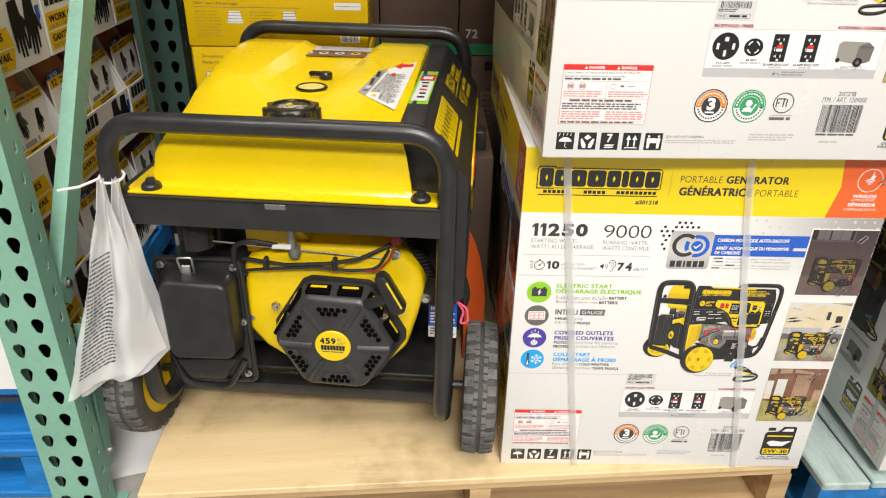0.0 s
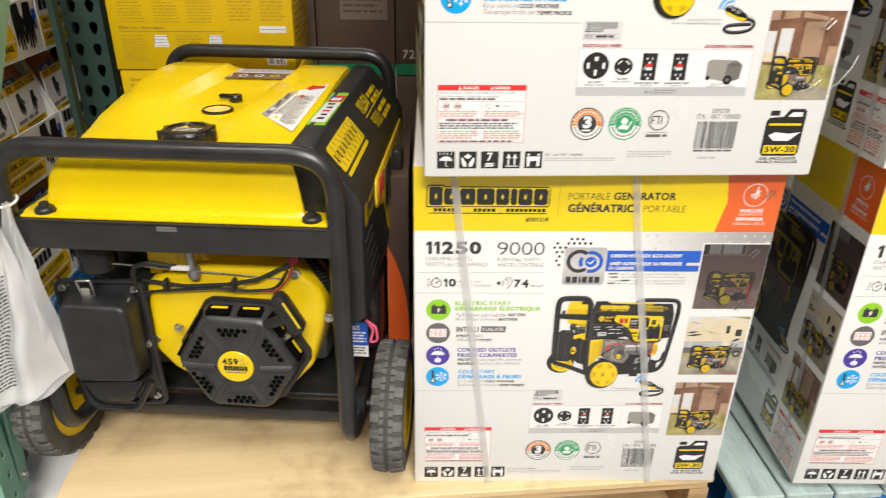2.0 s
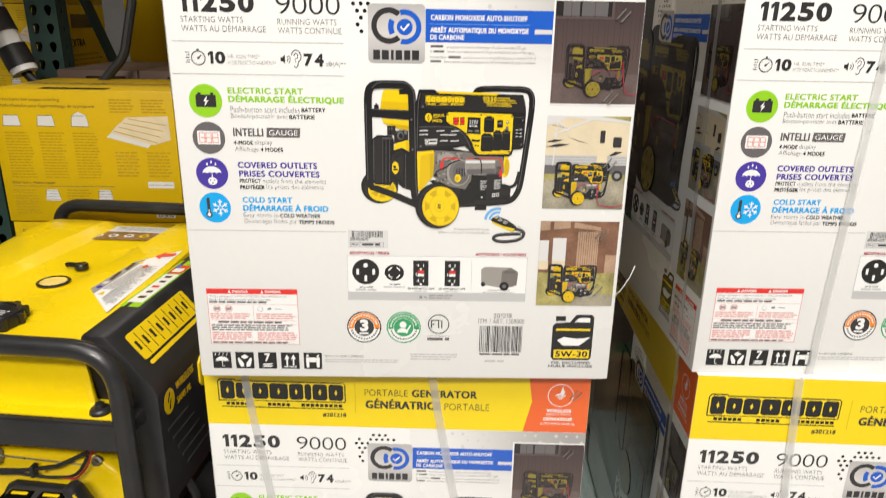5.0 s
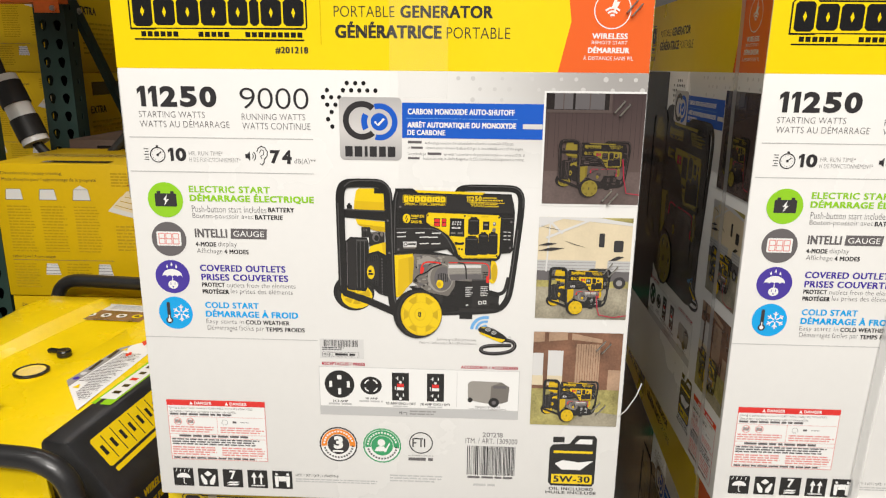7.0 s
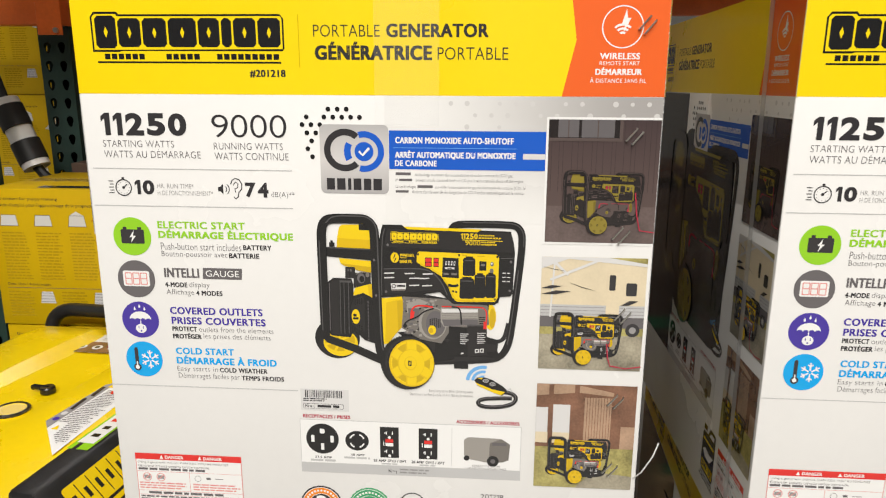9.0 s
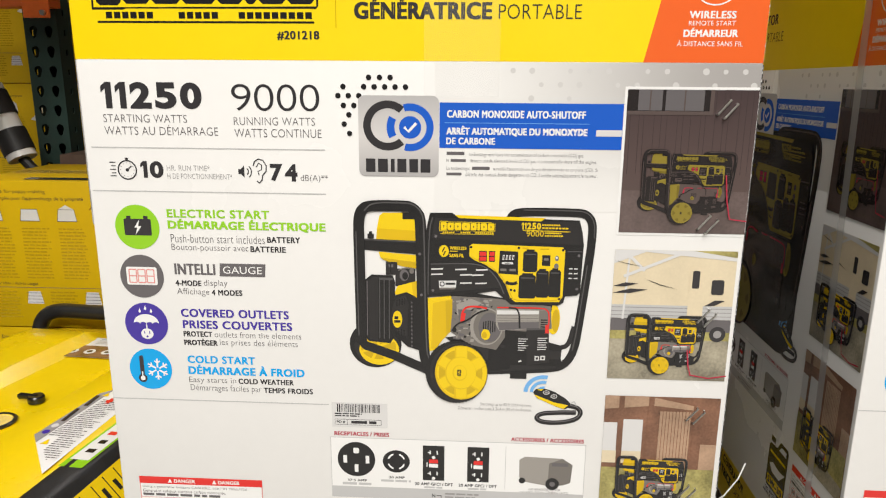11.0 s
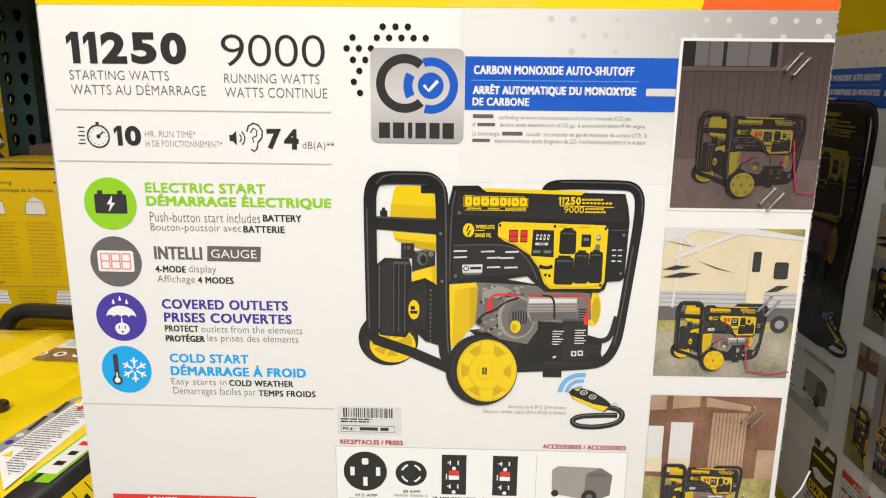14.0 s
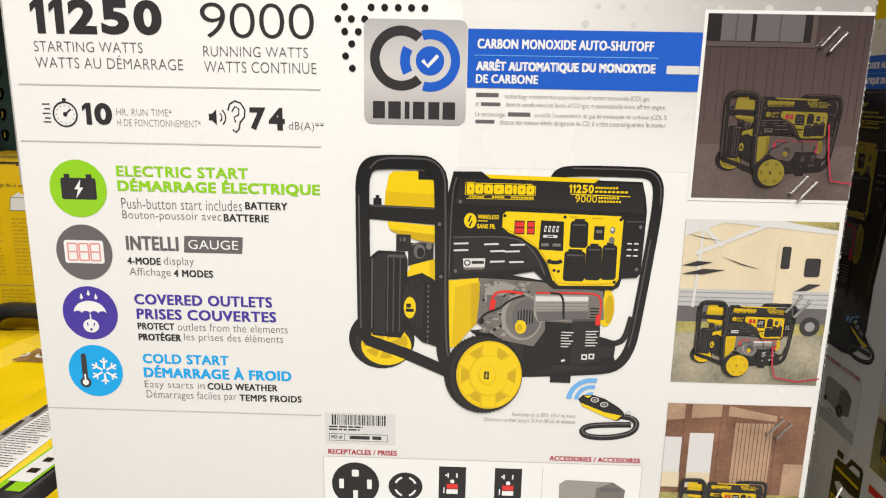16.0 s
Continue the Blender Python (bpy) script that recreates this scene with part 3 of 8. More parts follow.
def rating_print(place, parent):
    s = Sheet(place)
    s.text(DARK, "11250", 0.022, 0.546, 0.121, 0.571, 2, 0.045)
    s.text(GREY, "STARTING WATTS", 0.022, 0.533, 0.105, 0.5405, 2, -0.012)
    s.text(GREY, "WATTS AU DÉMARRAGE", 0.022, 0.521, 0.135, 0.531, 2, -0.012)
    s.text(DARK, "9000", 0.150, 0.545, 0.235, 0.570, 2, -0.012)
    s.text(GREY, "RUNNING WATTS", 0.151, 0.5315, 0.230, 0.539, 2, -0.012)
    s.text(GREY, "WATTS CONTINUE", 0.151, 0.520, 0.236, 0.528, 2, -0.012)
    s.done("rating_print", parent, "black printed power ratings")
    s = Sheet(place)
    for a, c, v in ((0.007, 0.239, 0.5085), (0.004, 0.2385, 0.4655), (0.001, 0.2345, 0.2415)):
        s.rect(LIGHTGREY, a, v - 0.0005, c, v + 0.0005, 2)
        s.done("rule_line", parent)
        s = Sheet(place)
    s.ring(DARK, 0.041, 0.4865, 0.0098, 0.0085, 2)
    s.rect(DARK, 0.0395, 0.4965, 0.0425, 0.4985, 2)
    s.disc(DARK, 0.041, 0.4865, 0.0017, 2)
    s.stroke(DARK, [(0.041, 0.4865), (0.0455, 0.4905)], 0.0012, 2)
    for k in range(12):
        s.disc(DARK, 0.041 + 0.0068 * math.cos(k * math.pi / 6), 0.4865 + 0.0068 * math.sin(k * math.pi / 6), 0.0004, 2, n=8)
    for i, v in enumerate((0.4935, 0.490, 0.4865, 0.483, 0.480)):
        s.rect(DARK, 0.0235 + 0.0015 * (i % 2), v, 0.0295, v + 0.0009, 2)
    s.text(DARK, "10", 0.0545, 0.479, 0.0775, 0.4955, 2, 0.045)
    s.text(MIDGREY, "HR. RUN TIME*", 0.081, 0.4865, 0.124, 0.492, 2, -0.01)
    s.text(MIDGREY, "H DE FONCTIONNEMENT*", 0.081, 0.4785, 0.146, 0.484, 2, -0.01)
    s.done("run_time_print", parent, "printed stopwatch and run time")
    s = Sheet(place)
    s.poly(DARK, [(0.1525, 0.484), (0.155, 0.484), (0.1585, 0.4805), (0.1585, 0.4925), (0.155, 0.489), (0.1525, 0.489)], 2)
    for r in (0.0045, 0.0075):
        s.ring(DARK, 0.1585, 0.4865, r, r - 0.001, 2, -50, 50, 10)
    ear = [(0.1705, 0.4775), (0.173, 0.4755), (0.1755, 0.478), (0.1765, 0.483), (0.180, 0.487), (0.1805, 0.4925), (0.1775, 0.4975), (0.173, 0.499), (0.169, 0.4965), (0.1675, 0.492)]
    s.stroke(DARK, ear, 0.0012, 2)
    s.stroke(DARK, [(0.1705, 0.491), (0.173, 0.495), (0.176, 0.493), (0.1755, 0.4885), (0.172, 0.487), (0.173, 0.483)], 0.001, 2)
    s.text(DARK, "74", 0.184, 0.4775, 0.211, 0.4945, 2, 0.045)
    s.text(GREY, "dB(A)**", 0.214, 0.4765, 0.241, 0.4845, 2, -0.01)
    s.done("noise_print", parent, "printed ear and noise level")


def feature_print(place, parent):
    s = Sheet(place)
    s.disc(GREEN, 0.0455, 0.429, 0.0228, 2, n=48)
    icon = s.done("feature_icon", parent, "lime green battery icon")
    s = Sheet(place)
    # battery sign
    s.rect(DARK, 0.032, 0.4205, 0.060, 0.4375, 3, 0.0015)
    s.rect(DARK, 0.035, 0.4375, 0.0395, 0.4405, 3)
    s.rect(DARK, 0.0525, 0.4375, 0.057, 0.4405, 3)
    s.poly(PAPER, [(0.0480, 0.4365), (0.0425, 0.4285), (0.0455, 0.4285), (0.0435, 0.4215), (0.0500, 0.4300), (0.0468, 0.4300)], 4)
    s.done("icon_sign", icon)
    s = Sheet(place)
    s.disc(GREY, 0.0455, 0.3775, 0.0228, 2, n=48)
    icon = s.done("feature_icon", parent, "grey display icon")
    s = Sheet(place)
    # display sign
    s.rect(PAPER, 0.0295, 0.3685, 0.0615, 0.3875, 3, 0.002)
    for i in range(3):
        u = 0.0325 + i * 0.0092
        for v in (0.371, 0.378, 0.3848):
            s.rect(PINK, u, v - 0.0006, u + 0.0075, v + 0.0006, 4)
        for du in (0, 0.0075):
            s.rect(PINK, u + du - 0.0006, 0.371, u + du + 0.0006, 0.3848, 4)
    s.done("icon_sign", icon)
    s = Sheet(place)
    s.disc(PURPLE, 0.0455, 0.3265, 0.0228, 2, n=48)
    icon = s.done("feature_icon", parent, "violet umbrella icon")
    s = Sheet(place)
    # umbrella and socket sign
    s.poly(PAPER, [(0.0455 + 0.0135 * math.cos(a), 0.3265 + 0.0105 * math.sin(a)) for a in [math.pi * k / 14 for k in range(15)]], 3)
    for i in range(4):
        s.disc(PURPLE, 0.0353 + i * 0.0068, 0.3262, 0.0033, 4, 0.0022, 14)
    s.rect(PAPER, 0.0449, 0.319, 0.0461, 0.328, 3)
    s.disc(PAPER, 0.0455, 0.3155, 0.0066, 4, 0.0058, 20)
    for u, v in ((0.0428, 0.3165), (0.0482, 0.3165)):
        s.rect(PURPLE, u - 0.0005, v - 0.001, u + 0.0005, v + 0.002, 5)
    s.disc(PURPLE, 0.0455, 0.3125, 0.0011, 5, n=10)
    for u, v in ((0.0395, 0.3395), (0.0455, 0.3425), (0.0515, 0.3395)):
        s.poly(PAPER, [(u - 0.0014, v), (u, v + 0.004), (u + 0.0014, v), (u, v - 0.0014)], 3)
    s.done("icon_sign", icon)
    s = Sheet(place)
    s.disc(CYAN, 0.0455, 0.276, 0.0228, 2, n=48)
    icon = s.done("feature_icon", parent, "blue thermometer icon")
    s = Sheet(place)
    # thermometer and snowflake
    s.rect(DARK, 0.0340, 0.268, 0.0385, 0.291, 3, 0.002)
    s.disc(DARK, 0.03625, 0.2655, 0.0047, 3, n=20)
    s.disc(PAPER, 0.03625, 0.2655, 0.0026, 4, n=16)
    s.rect(PAPER, 0.0356, 0.266, 0.0369, 0.273, 4)
    for k in range(6):
        a = k * math.pi / 3 + math.pi / 6
        c, q = math.cos(a), math.sin(a)
        s.stroke(PAPER, [(0.053 + 0.002 * c, 0.276 + 0.002 * q), (0.053 + 0.0118 * c, 0.276 + 0.0118 * q)], 0.0017, 3)
        for e in (-0.9, 0.9):
            s.stroke(PAPER, [(0.053 + 0.007 * c, 0.276 + 0.007 * q), (0.053 + 0.007 * c + 0.004 * math.cos(a + e), 0.276 + 0.007 * q + 0.004 * math.sin(a + e))], 0.0013, 3)
    s.done("icon_sign", icon)
    s = Sheet(place)
    rows = [
        (GREEN, 0.035, [("ELECTRIC START", 0.077, 0.181, 0.4395, 0.448), ("DÉMARRAGE ÉLECTRIQUE", 0.077, 0.237, 0.4265, 0.4385)]),
        (PURPLE, 0.035, [("COVERED OUTLETS", 0.083, 0.196, 0.335, 0.344), ("PRISES COUVERTES", 0.084, 0.199, 0.3225, 0.3315)]),
        (CYAN, 0.035, [("COLD START", 0.086, 0.158, 0.284, 0.2925), ("DÉMARRAGE À FROID", 0.086, 0.210, 0.2715, 0.2825)]),
        (DARK, 0.02, [("BATTERY", 0.1775, 0.211, 0.4155, 0.4215), ("BATTERIE", 0.160, 0.196, 0.4055, 0.4115), ("4-MODE", 0.080, 0.107, 0.3685, 0.3745), ("4 MODES", 0.117, 0.149, 0.359, 0.365),
                      ("PROTECT", 0.084, 0.1145, 0.3135, 0.3195), ("PROTÉGER", 0.084, 0.1195, 0.304, 0.3115), ("COLD WEATHER", 0.139, 0.198, 0.262, 0.268), ("TEMPS FROIDS", 0.1655, 0.218, 0.2525, 0.2585)]),
        (GREY, -0.012, [("Push-button start includes", 0.079, 0.175, 0.4140, 0.4225), ("Bouton-poussoir avec", 0.079, 0.158, 0.404, 0.4125), ("display", 0.1095, 0.134, 0.367, 0.3755), ("Affichage", 0.081, 0.1145, 0.3575, 0.366),
                        ("outlets from the elements", 0.117, 0.208, 0.3135, 0.320), ("les prises des éléments", 0.122, 0.204, 0.303, 0.3115), ("Easy starts in", 0.086, 0.1365, 0.2605, 0.2685), ("Démarrages faciles par", 0.087, 0.163, 0.251, 0.260)]),
    ]
    for m, bold, lines in rows:
        for body, u0, u1, v0, v1 in lines:
            s.text(m, body, u0, v0, u1, v1, 2, bold)
    s.text(GREY, "INTELLI", 0.080, 0.3805, 0.1225, 0.392, 2, 0.015)
    s.poly(GREY, [(0.1265, 0.3795), (0.1735, 0.3795), (0.1745, 0.393), (0.1275, 0.393)], 2)
    s.text(PAPER, "GAUGE", 0.1305, 0.3825, 0.1705, 0.390, 3, 0.0)
    s.done("feature_print", parent, "coloured printed feature lines")


def badge_print(place, W, parent, full):
    s = Sheet(place)
    d = W - 0.644
    s.poly(SILVER, [(0.345 + d, 0.5915), (W - 0.0005, 0.5915), (W - 0.0005, 0.452), (0.345 + d, 0.452)], 1)
    for i in range(14):
        for j in range(6):
            u, v = 0.40 + d + i * 0.0176 + (j % 2) * 0.0088, 0.584 - j * 0.0125
            if u < W - 0.006 and v > 0.572 - 0.012 * (i % 5) and (i * 5 + j * 3) % 7 > 1:
                s.disc(DOTINK, u, v, 0.0022 + 0.0003 * ((i + 2 * j) % 4), 2, n=14)
    for v, us in ((0.577, (0.2824, 0.2928, 0.3028)), (0.5684, (0.2579, 0.2776, 0.2876, 0.2976, 0.3074, 0.3173)), (0.560, (0.2529, 0.2629, 0.2728)), (0.551, (0.2579, 0.2680)), (0.5422, (0.263,)), (0.5335, (0.2583,)), (0.5247, (0.2633,))):
        for u in us:
            s.disc(BLACK, u + d, v, 0.0026, 3, n=16)
    s.rect(BADGE, 0.272 + d, 0.484, 0.349 + d, 0.5605, 3, 0.006)
    q = 0.077 / 370
    cu, cv, ou, ov = 0.272 + d + 135 * q, 0.5605 - 135 * q, 0.272 + d + 238 * q, 0.5605 - 142 * q
    s.ring(DARK, cu, cv, 113 * q, 78 * q, 4, 48, 312, 40)
    s.ring(BLUE, ou, ov, 108 * q, 75 * q, 4, -105, 108, 36)
    s.ring(BLUE, ou, ov, 108 * q, 72 * q, 4, 152, 208, 12)
    s.disc(BLUE, ou, ov, 51 * q, 4)
    s.stroke(PAPER, [(ou - 27 * q, ov + 2 * q), (ou - 8 * q, ov - 19 * q), (ou + 28 * q, ov + 19 * q)], 13 * q, 5)
    for i, w in enumerate((50, 52, 20, 48, 46, 52)):
        u = 0.272 + d + q * (32 + (0, 56, 116, 146, 202, 254)[i])
        s.rect(DARK, u, 0.5605 - 348 * q, u + w * q * 0.88, 0.5605 - 286 * q, 4)
    s.rect(BLUE, 0.3495 + d, 0.512, 0.5213 + d, 0.5545, 3)
    s.text(PAPER, "CARBON MONOXIDE AUTO-SHUTOFF", 0.3565 + d, 0.5405, 0.4865 + d, 0.5475, 4, 0.035)
    s.rect(SKY, 0.3545 + d, 0.5355, 0.4905 + d, 0.536, 4)
    s.text(PAPER, "ARRÊT AUTOMATIQUE DU MONOXYDE", 0.356 + d, 0.5235, 0.489 + d, 0.533, 4, 0.035)
    s.text(PAPER, "DE CARBONE", 0.356 + d, 0.5155, 0.4025 + d, 0.522, 4, 0.035)
    s.rect(PALE, 0.497 + d, 0.5245, 0.5210 + d, 0.5305, 5, 0.0006)
    if full:
        s.bars(GREY, 0.3565, 0.505, 0.376, 0.5085, 1, 2, 0.9)
        s.text(GREY, "technology monitors the accumulation of carbon monoxide (CO) gas.", 0.378, 0.5035, 0.487, 0.508, 2, -0.005)
        s.text(GREY, "If", 0.3565, 0.4985, 0.359, 0.5015, 2, -0.005)
        s.bars(GREY, 0.3605, 0.4985, 0.377, 0.5015, 1, 2, 0.9)
        s.text(GREY, "detects unsafe elevated levels of CO gas, it automatically shuts off the engine.", 0.379, 0.4975, 0.499, 0.502, 2, -0.005)
        s.text(GREY, "La technologie", 0.3565, 0.4900, 0.379, 0.4945, 2, -0.005)
        s.bars(GREY, 0.381, 0.491, 0.399, 0.4945, 1, 2, 0.9)
        s.text(GREY, "surveille l'accumulation de gaz de monoxyde de carbone (CO). Si", 0.401, 0.4900, 0.5005, 0.4945, 2, -0.005)
        s.bars(GREY, 0.3565, 0.4855, 0.373, 0.4885, 1, 2, 0.9)
        s.text(GREY, "détecte des niveaux élevés dangereux de CO, il arrête automatiquement le moteur.", 0.375, 0.4840, 0.5005, 0.489, 2, -0.005)
    s.done("shutoff_print", parent, "silver badge and blue printed banner")


def machine_picture(s, u0, v0, u1, v1, layer, dusk=False, fine=True):
    """A printed picture of the wheeled generator, drawn on a grid of about 830 by 700."""
    k = {"y": DIMYEL if dusk else YINK if fine else YMID, "o": DIMYEL if dusk else YMID if fine else YDEEP, "d": DIMDEEP if dusk else YDEEP, "b": DIMBLK if dusk else BLACK, "c": DIMBLK if dusk else BODYINK, "h": DIMGREY if dusk else SHEEN,
         "g": DIMGREY if dusk else GREY, "l": DIMGREY if dusk else ENGMID, "m": DIMGREY if dusk else ENGLIGHT, "r": CRIMSON if dusk else RED, "w": DIMGREY if dusk else PALE}
    su, sv = (u1 - u0) / 845, (v1 - v0) / 700

    def at(x, y):
        return (u0 + (1.01 * x - 47) * su, v1 - (1.007 * y - 61) * sv)

    def pg(m, pts, l=0.0):
        s.poly(k[m], [at(*p) for p in pts], layer + l)

    def bx(m, x0, y0, x1, y1, l=0.0, lean=0.0):
        pg(m, [(x0, y0), (x1, y0 + lean), (x1, y1 + lean), (x0, y1)], l)

    def el(m, x, y, rx, ry, l=0.0, n=30):
        c = at(x, y)
        s.disc(k[m], c[0], c[1], rx * su, layer + l, ry * sv, n)

    def ln(m, pts, w, l=0.0, soft=True):
        p = [at(*q) for q in pts]
        for _ in range(2 if soft and len(p) > 2 else 0):
            cut = [p[0]]
            for a, c in zip(p, p[1:]):
                cut += [(0.75 * a[0] + 0.25 * c[0], 0.75 * a[1] + 0.25 * c[1]), (0.25 * a[0] + 0.75 * c[0], 0.25 * a[1] + 0.75 * c[1])]
            p = cut + [p[-1]]
        s.stroke(k[m], p, w * su, layer + l)

    # far wheel
    el("b", 132, 552, 94, 84), el("c", 138, 560, 82, 70, 0.5), el("y", 145, 570, 72, 56, 1), el("d", 142, 560, 64, 46, 1.5)
    for a in range(7):
        ln("y", [(142, 560), (145 + 70 * math.cos(0.9 * a + 0.2), 568 + 54 * math.sin(0.9 * a + 0.2))], 10, 2)
    # rear hoop and its lower rail
    ln("c", [(750, 548), (795, 546), (815, 530), (828, 470)], 17, 0.5)
    ln("b", [(596, 112), (606, 94), (640, 87), (800, 87), (850, 90), (872, 118), (873, 170), (868, 240), (843, 480), (832, 560), (800, 612), (740, 624), (520, 636)], 29, 1)
    ln("h", [(640, 81), (800, 81), (852, 84), (879, 116), (880, 170)], 4, 1.5), ln("h", [(862, 260), (838, 490), (826, 556)], 4, 1.5)
    # tank, bar across it, brackets
    pg("y", [(164, 98), (282, 96), (286, 192), (140, 188), (143, 150), (152, 108)], 1), pg("o", [(143, 150), (286, 156), (286, 192), (140, 188)], 1.5)
    pg("y", [(148, 228), (286, 238), (286, 284), (226, 276), (165, 256), (152, 244)], 1), pg("d", [(152, 248), (286, 262), (286, 284), (226, 276), (165, 256)], 1.5)
    pg("b", [(62, 184), (300, 190), (300, 236), (62, 220)], 2), ln("h", [(64, 187), (290, 193)], 4, 2.5)
    bx("b", 231, 96, 305, 118, 2), bx("b", 110, 168, 132, 184, 2), bx("b", 116, 160, 126, 172, 2.5)
    # carburettor
    bx("c", 172, 262, 212, 306, 2), bx("g", 182, 270, 198, 280, 2.5), bx("b", 186, 268, 191, 300, 3), bx("c", 205, 284, 275, 345, 1.8), el("g", 236, 306, 16, 20, 2.5), el("b", 239, 309, 10, 13, 3), el("l", 262, 292, 8, 9, 3), ln("l", [(215, 290), (240, 280), (270, 284)], 4, 3)
    # air cleaner
    pg("b", [(100, 324), (122, 306), (196, 308), (204, 330), (202, 520), (186, 546), (108, 540), (96, 520)], 3)
    pg("c", [(108, 330), (126, 314), (146, 313), (142, 536), (112, 534)], 3.3)
    for x in (150, 166, 184):
        ln("h", [(x, 316), (x - 2, 530)], 3, 3.5)
    ln("g", [(106, 328), (104, 520)], 3, 3.6), bx("h", 150, 316, 196, 324, 3.6)
    # shroud and recoil drum
    pg("y", [(200, 372), (212, 344), (262, 330), (300, 320), (300, 420), (240, 380)], 2.5), pg("o", [(262, 330), (300, 320), (300, 420), (268, 390)], 2.7)
    pg("b", [(178, 452), (186, 398), (204, 376), (244, 364), (272, 378), (300, 400), (300, 572), (246, 556), (198, 512), (182, 486)], 3)
    pg("c", [(190, 440), (198, 400), (214, 384), (240, 376), (250, 400), (246, 520), (222, 516), (196, 490)], 3.3)
    if fine:
        for i in range(4):
            for j in range(3):
                el("b", 210 + 9 * i, 394 + 8 * j - 2 * i, 3, 4, 3.6, 8), el("b", 205 + 10 * i, 500 + 8 * j + 3 * i - 8, 3, 4, 3.6, 8), el("g", 262, 400 + 14 * (3 * i + j), 2.5, 4, 3.6, 8)
    el("y", 211, 460, 17, 30, 4), bx("b", 201, 449, 214, 460, 4.3), bx("b", 200, 463, 222, 472, 4.3)
    # lower frame
    ln("b", [(76, 530), (96, 556), (200, 590), (340, 648)], 34, 2, False), ln("b", [(505, 612), (620, 600), (790, 600)], 26, 1.5, False), pg("b", [(535, 540), (610, 560), (610, 625), (530, 640)], 1.5)
    pg("c", [(360, 560), (600, 540), (790, 560), (770, 620), (540, 640)], 1.2)
    # engine block and alternator
    pg("b", [(398, 350), (600, 380), (750, 390), (748, 420), (400, 412)], 1.3)
    pg("b", [(380, 520), (600, 490), (790, 540), (785, 622), (540, 640)], 1.1)
    pg("l", [(402, 374), (560, 380), (745, 402), (752, 480), (690, 492), (600, 500), (560, 560), (470, 545), (398, 500)], 1.5)
    if fine:
        rg = random.Random(12)
        for i in range(150):
            x, y, w, h = rg.uniform(404, 540), rg.uniform(378, 530), rg.uniform(5, 22), rg.uniform(3, 11)
            pg(rg.choice("cgggllmmb"), [(x, y), (x + w, y + rg.uniform(-3, 3)), (x + w - 2, y + h), (x + 1, y + h)], 1.8 + 0.1 * (i % 8))
        pg("m", [(418, 402), (470, 382), (508, 396), (470, 420), (420, 440)], 2.7), pg("g", [(424, 420), (468, 420), (470, 460), (430, 470)], 2.8)
    el("m", 524, 478, 58, 66, 2.8), el("l", 528, 478, 50, 60, 2.9), el("g", 536, 480, 40, 52, 3.0)
    for i in range(6):
        bx("b", 512 + 8 * i, 456 + abs(2 * i - 5), 516 + 8 * i, 500 - abs(2 * i - 5), 3.2)
    pg("m", [(556, 414), (735, 414), (742, 430), (742, 476), (640, 486), (570, 492), (556, 470)], 3), pg("w", [(560, 420), (705, 418), (705, 430), (560, 434)], 3.2), pg("g", [(562, 462), (742, 456), (742, 476), (570, 490)], 3.2)
    pg("l", [(706, 416), (738, 416), (742, 430), (742, 474), (706, 478)], 3.4)
    for i in range(4):
        bx("b", 712, 448 + 8 * i, 736, 452 + 8 * i, 3.6)
    for i in range(3):
        ln("l", [(560, 438 + 9 * i), (705, 436 + 9 * i)], 2, 3.4)
    el("y", 757, 448, 22, 52, 0.8), bx("y", 744, 402, 760, 494, 0.9), el("d", 764, 452, 13, 40, 1.0)
    # yellow cover by the front leg
    pg("y", [(308, 384), (400, 374), (404, 430), (398, 500), (372, 528), (344, 566), (308, 574)], 3), pg("o", [(336, 400), (404, 384), (404, 430), (398, 500), (372, 528), (344, 566), (330, 560)], 3.2), pg("d", [(380, 392), (404, 388), (404, 430), (398, 500), (384, 515)], 3.4)
    # battery boxes, wires
    bx("b", 590, 488, 668, 606, 3.8, 4), pg("c", [(664, 480), (742, 478), (746, 600), (668, 612)], 4), pg("h", [(664, 480), (742, 478), (742, 484), (664, 487)], 4.2)
    for i in range(6):
        ln("w", [(636, 518 + 8 * i), (670 - 6 * (i % 3), 518 + 8 * i)], 3, 4.4)
        ln("w", [(704, 514 + 8 * i), (738 - 5 * (i % 2), 513 + 8 * i)], 3, 4.4)
    ln("w", [(640, 600), (650, 596)], 6, 4.4), bx("w", 696, 578, 712, 594, 4.4), bx("w", 716, 576, 732, 592, 4.4), bx("b", 700, 582, 708, 590, 4.6), bx("b", 720, 580, 728, 588, 4.6), bx("b", 612, 640, 670, 662, 1.2)
    ln("r", [(436, 462), (438, 430), (452, 410), (490, 408), (525, 414)], 7, 4.2), ln("r", [(446, 432), (440, 462)], 12, 4.4), ln("r", [(560, 410), (700, 408), (735, 412), (742, 440), (738, 496)], 5, 4.2), bx("r", 729, 466, 742, 496, 4.4)
    ln("b", [(404, 496), (420, 470), (462, 456), (490, 430), (530, 418)], 6, 4.6), el("b", 412, 492, 8, 9, 4.7), ln("b", [(600, 410), (636, 412), (640, 480)], 6, 4.2), el("y", 522, 506, 16, 19, 4.4), el("d", 518, 508, 9, 11, 4.6), bx("y", 512, 488, 528, 500, 4.5)
    # upper cover
    pg("b", [(312, 150), (325, 95), (400, 94), (420, 108), (705, 110), (828, 112), (840, 152), (846, 190), (842, 352), (832, 362), (792, 366), (786, 388), (770, 398), (606, 398), (584, 380), (552, 352), (470, 366), (310, 380)], 5)
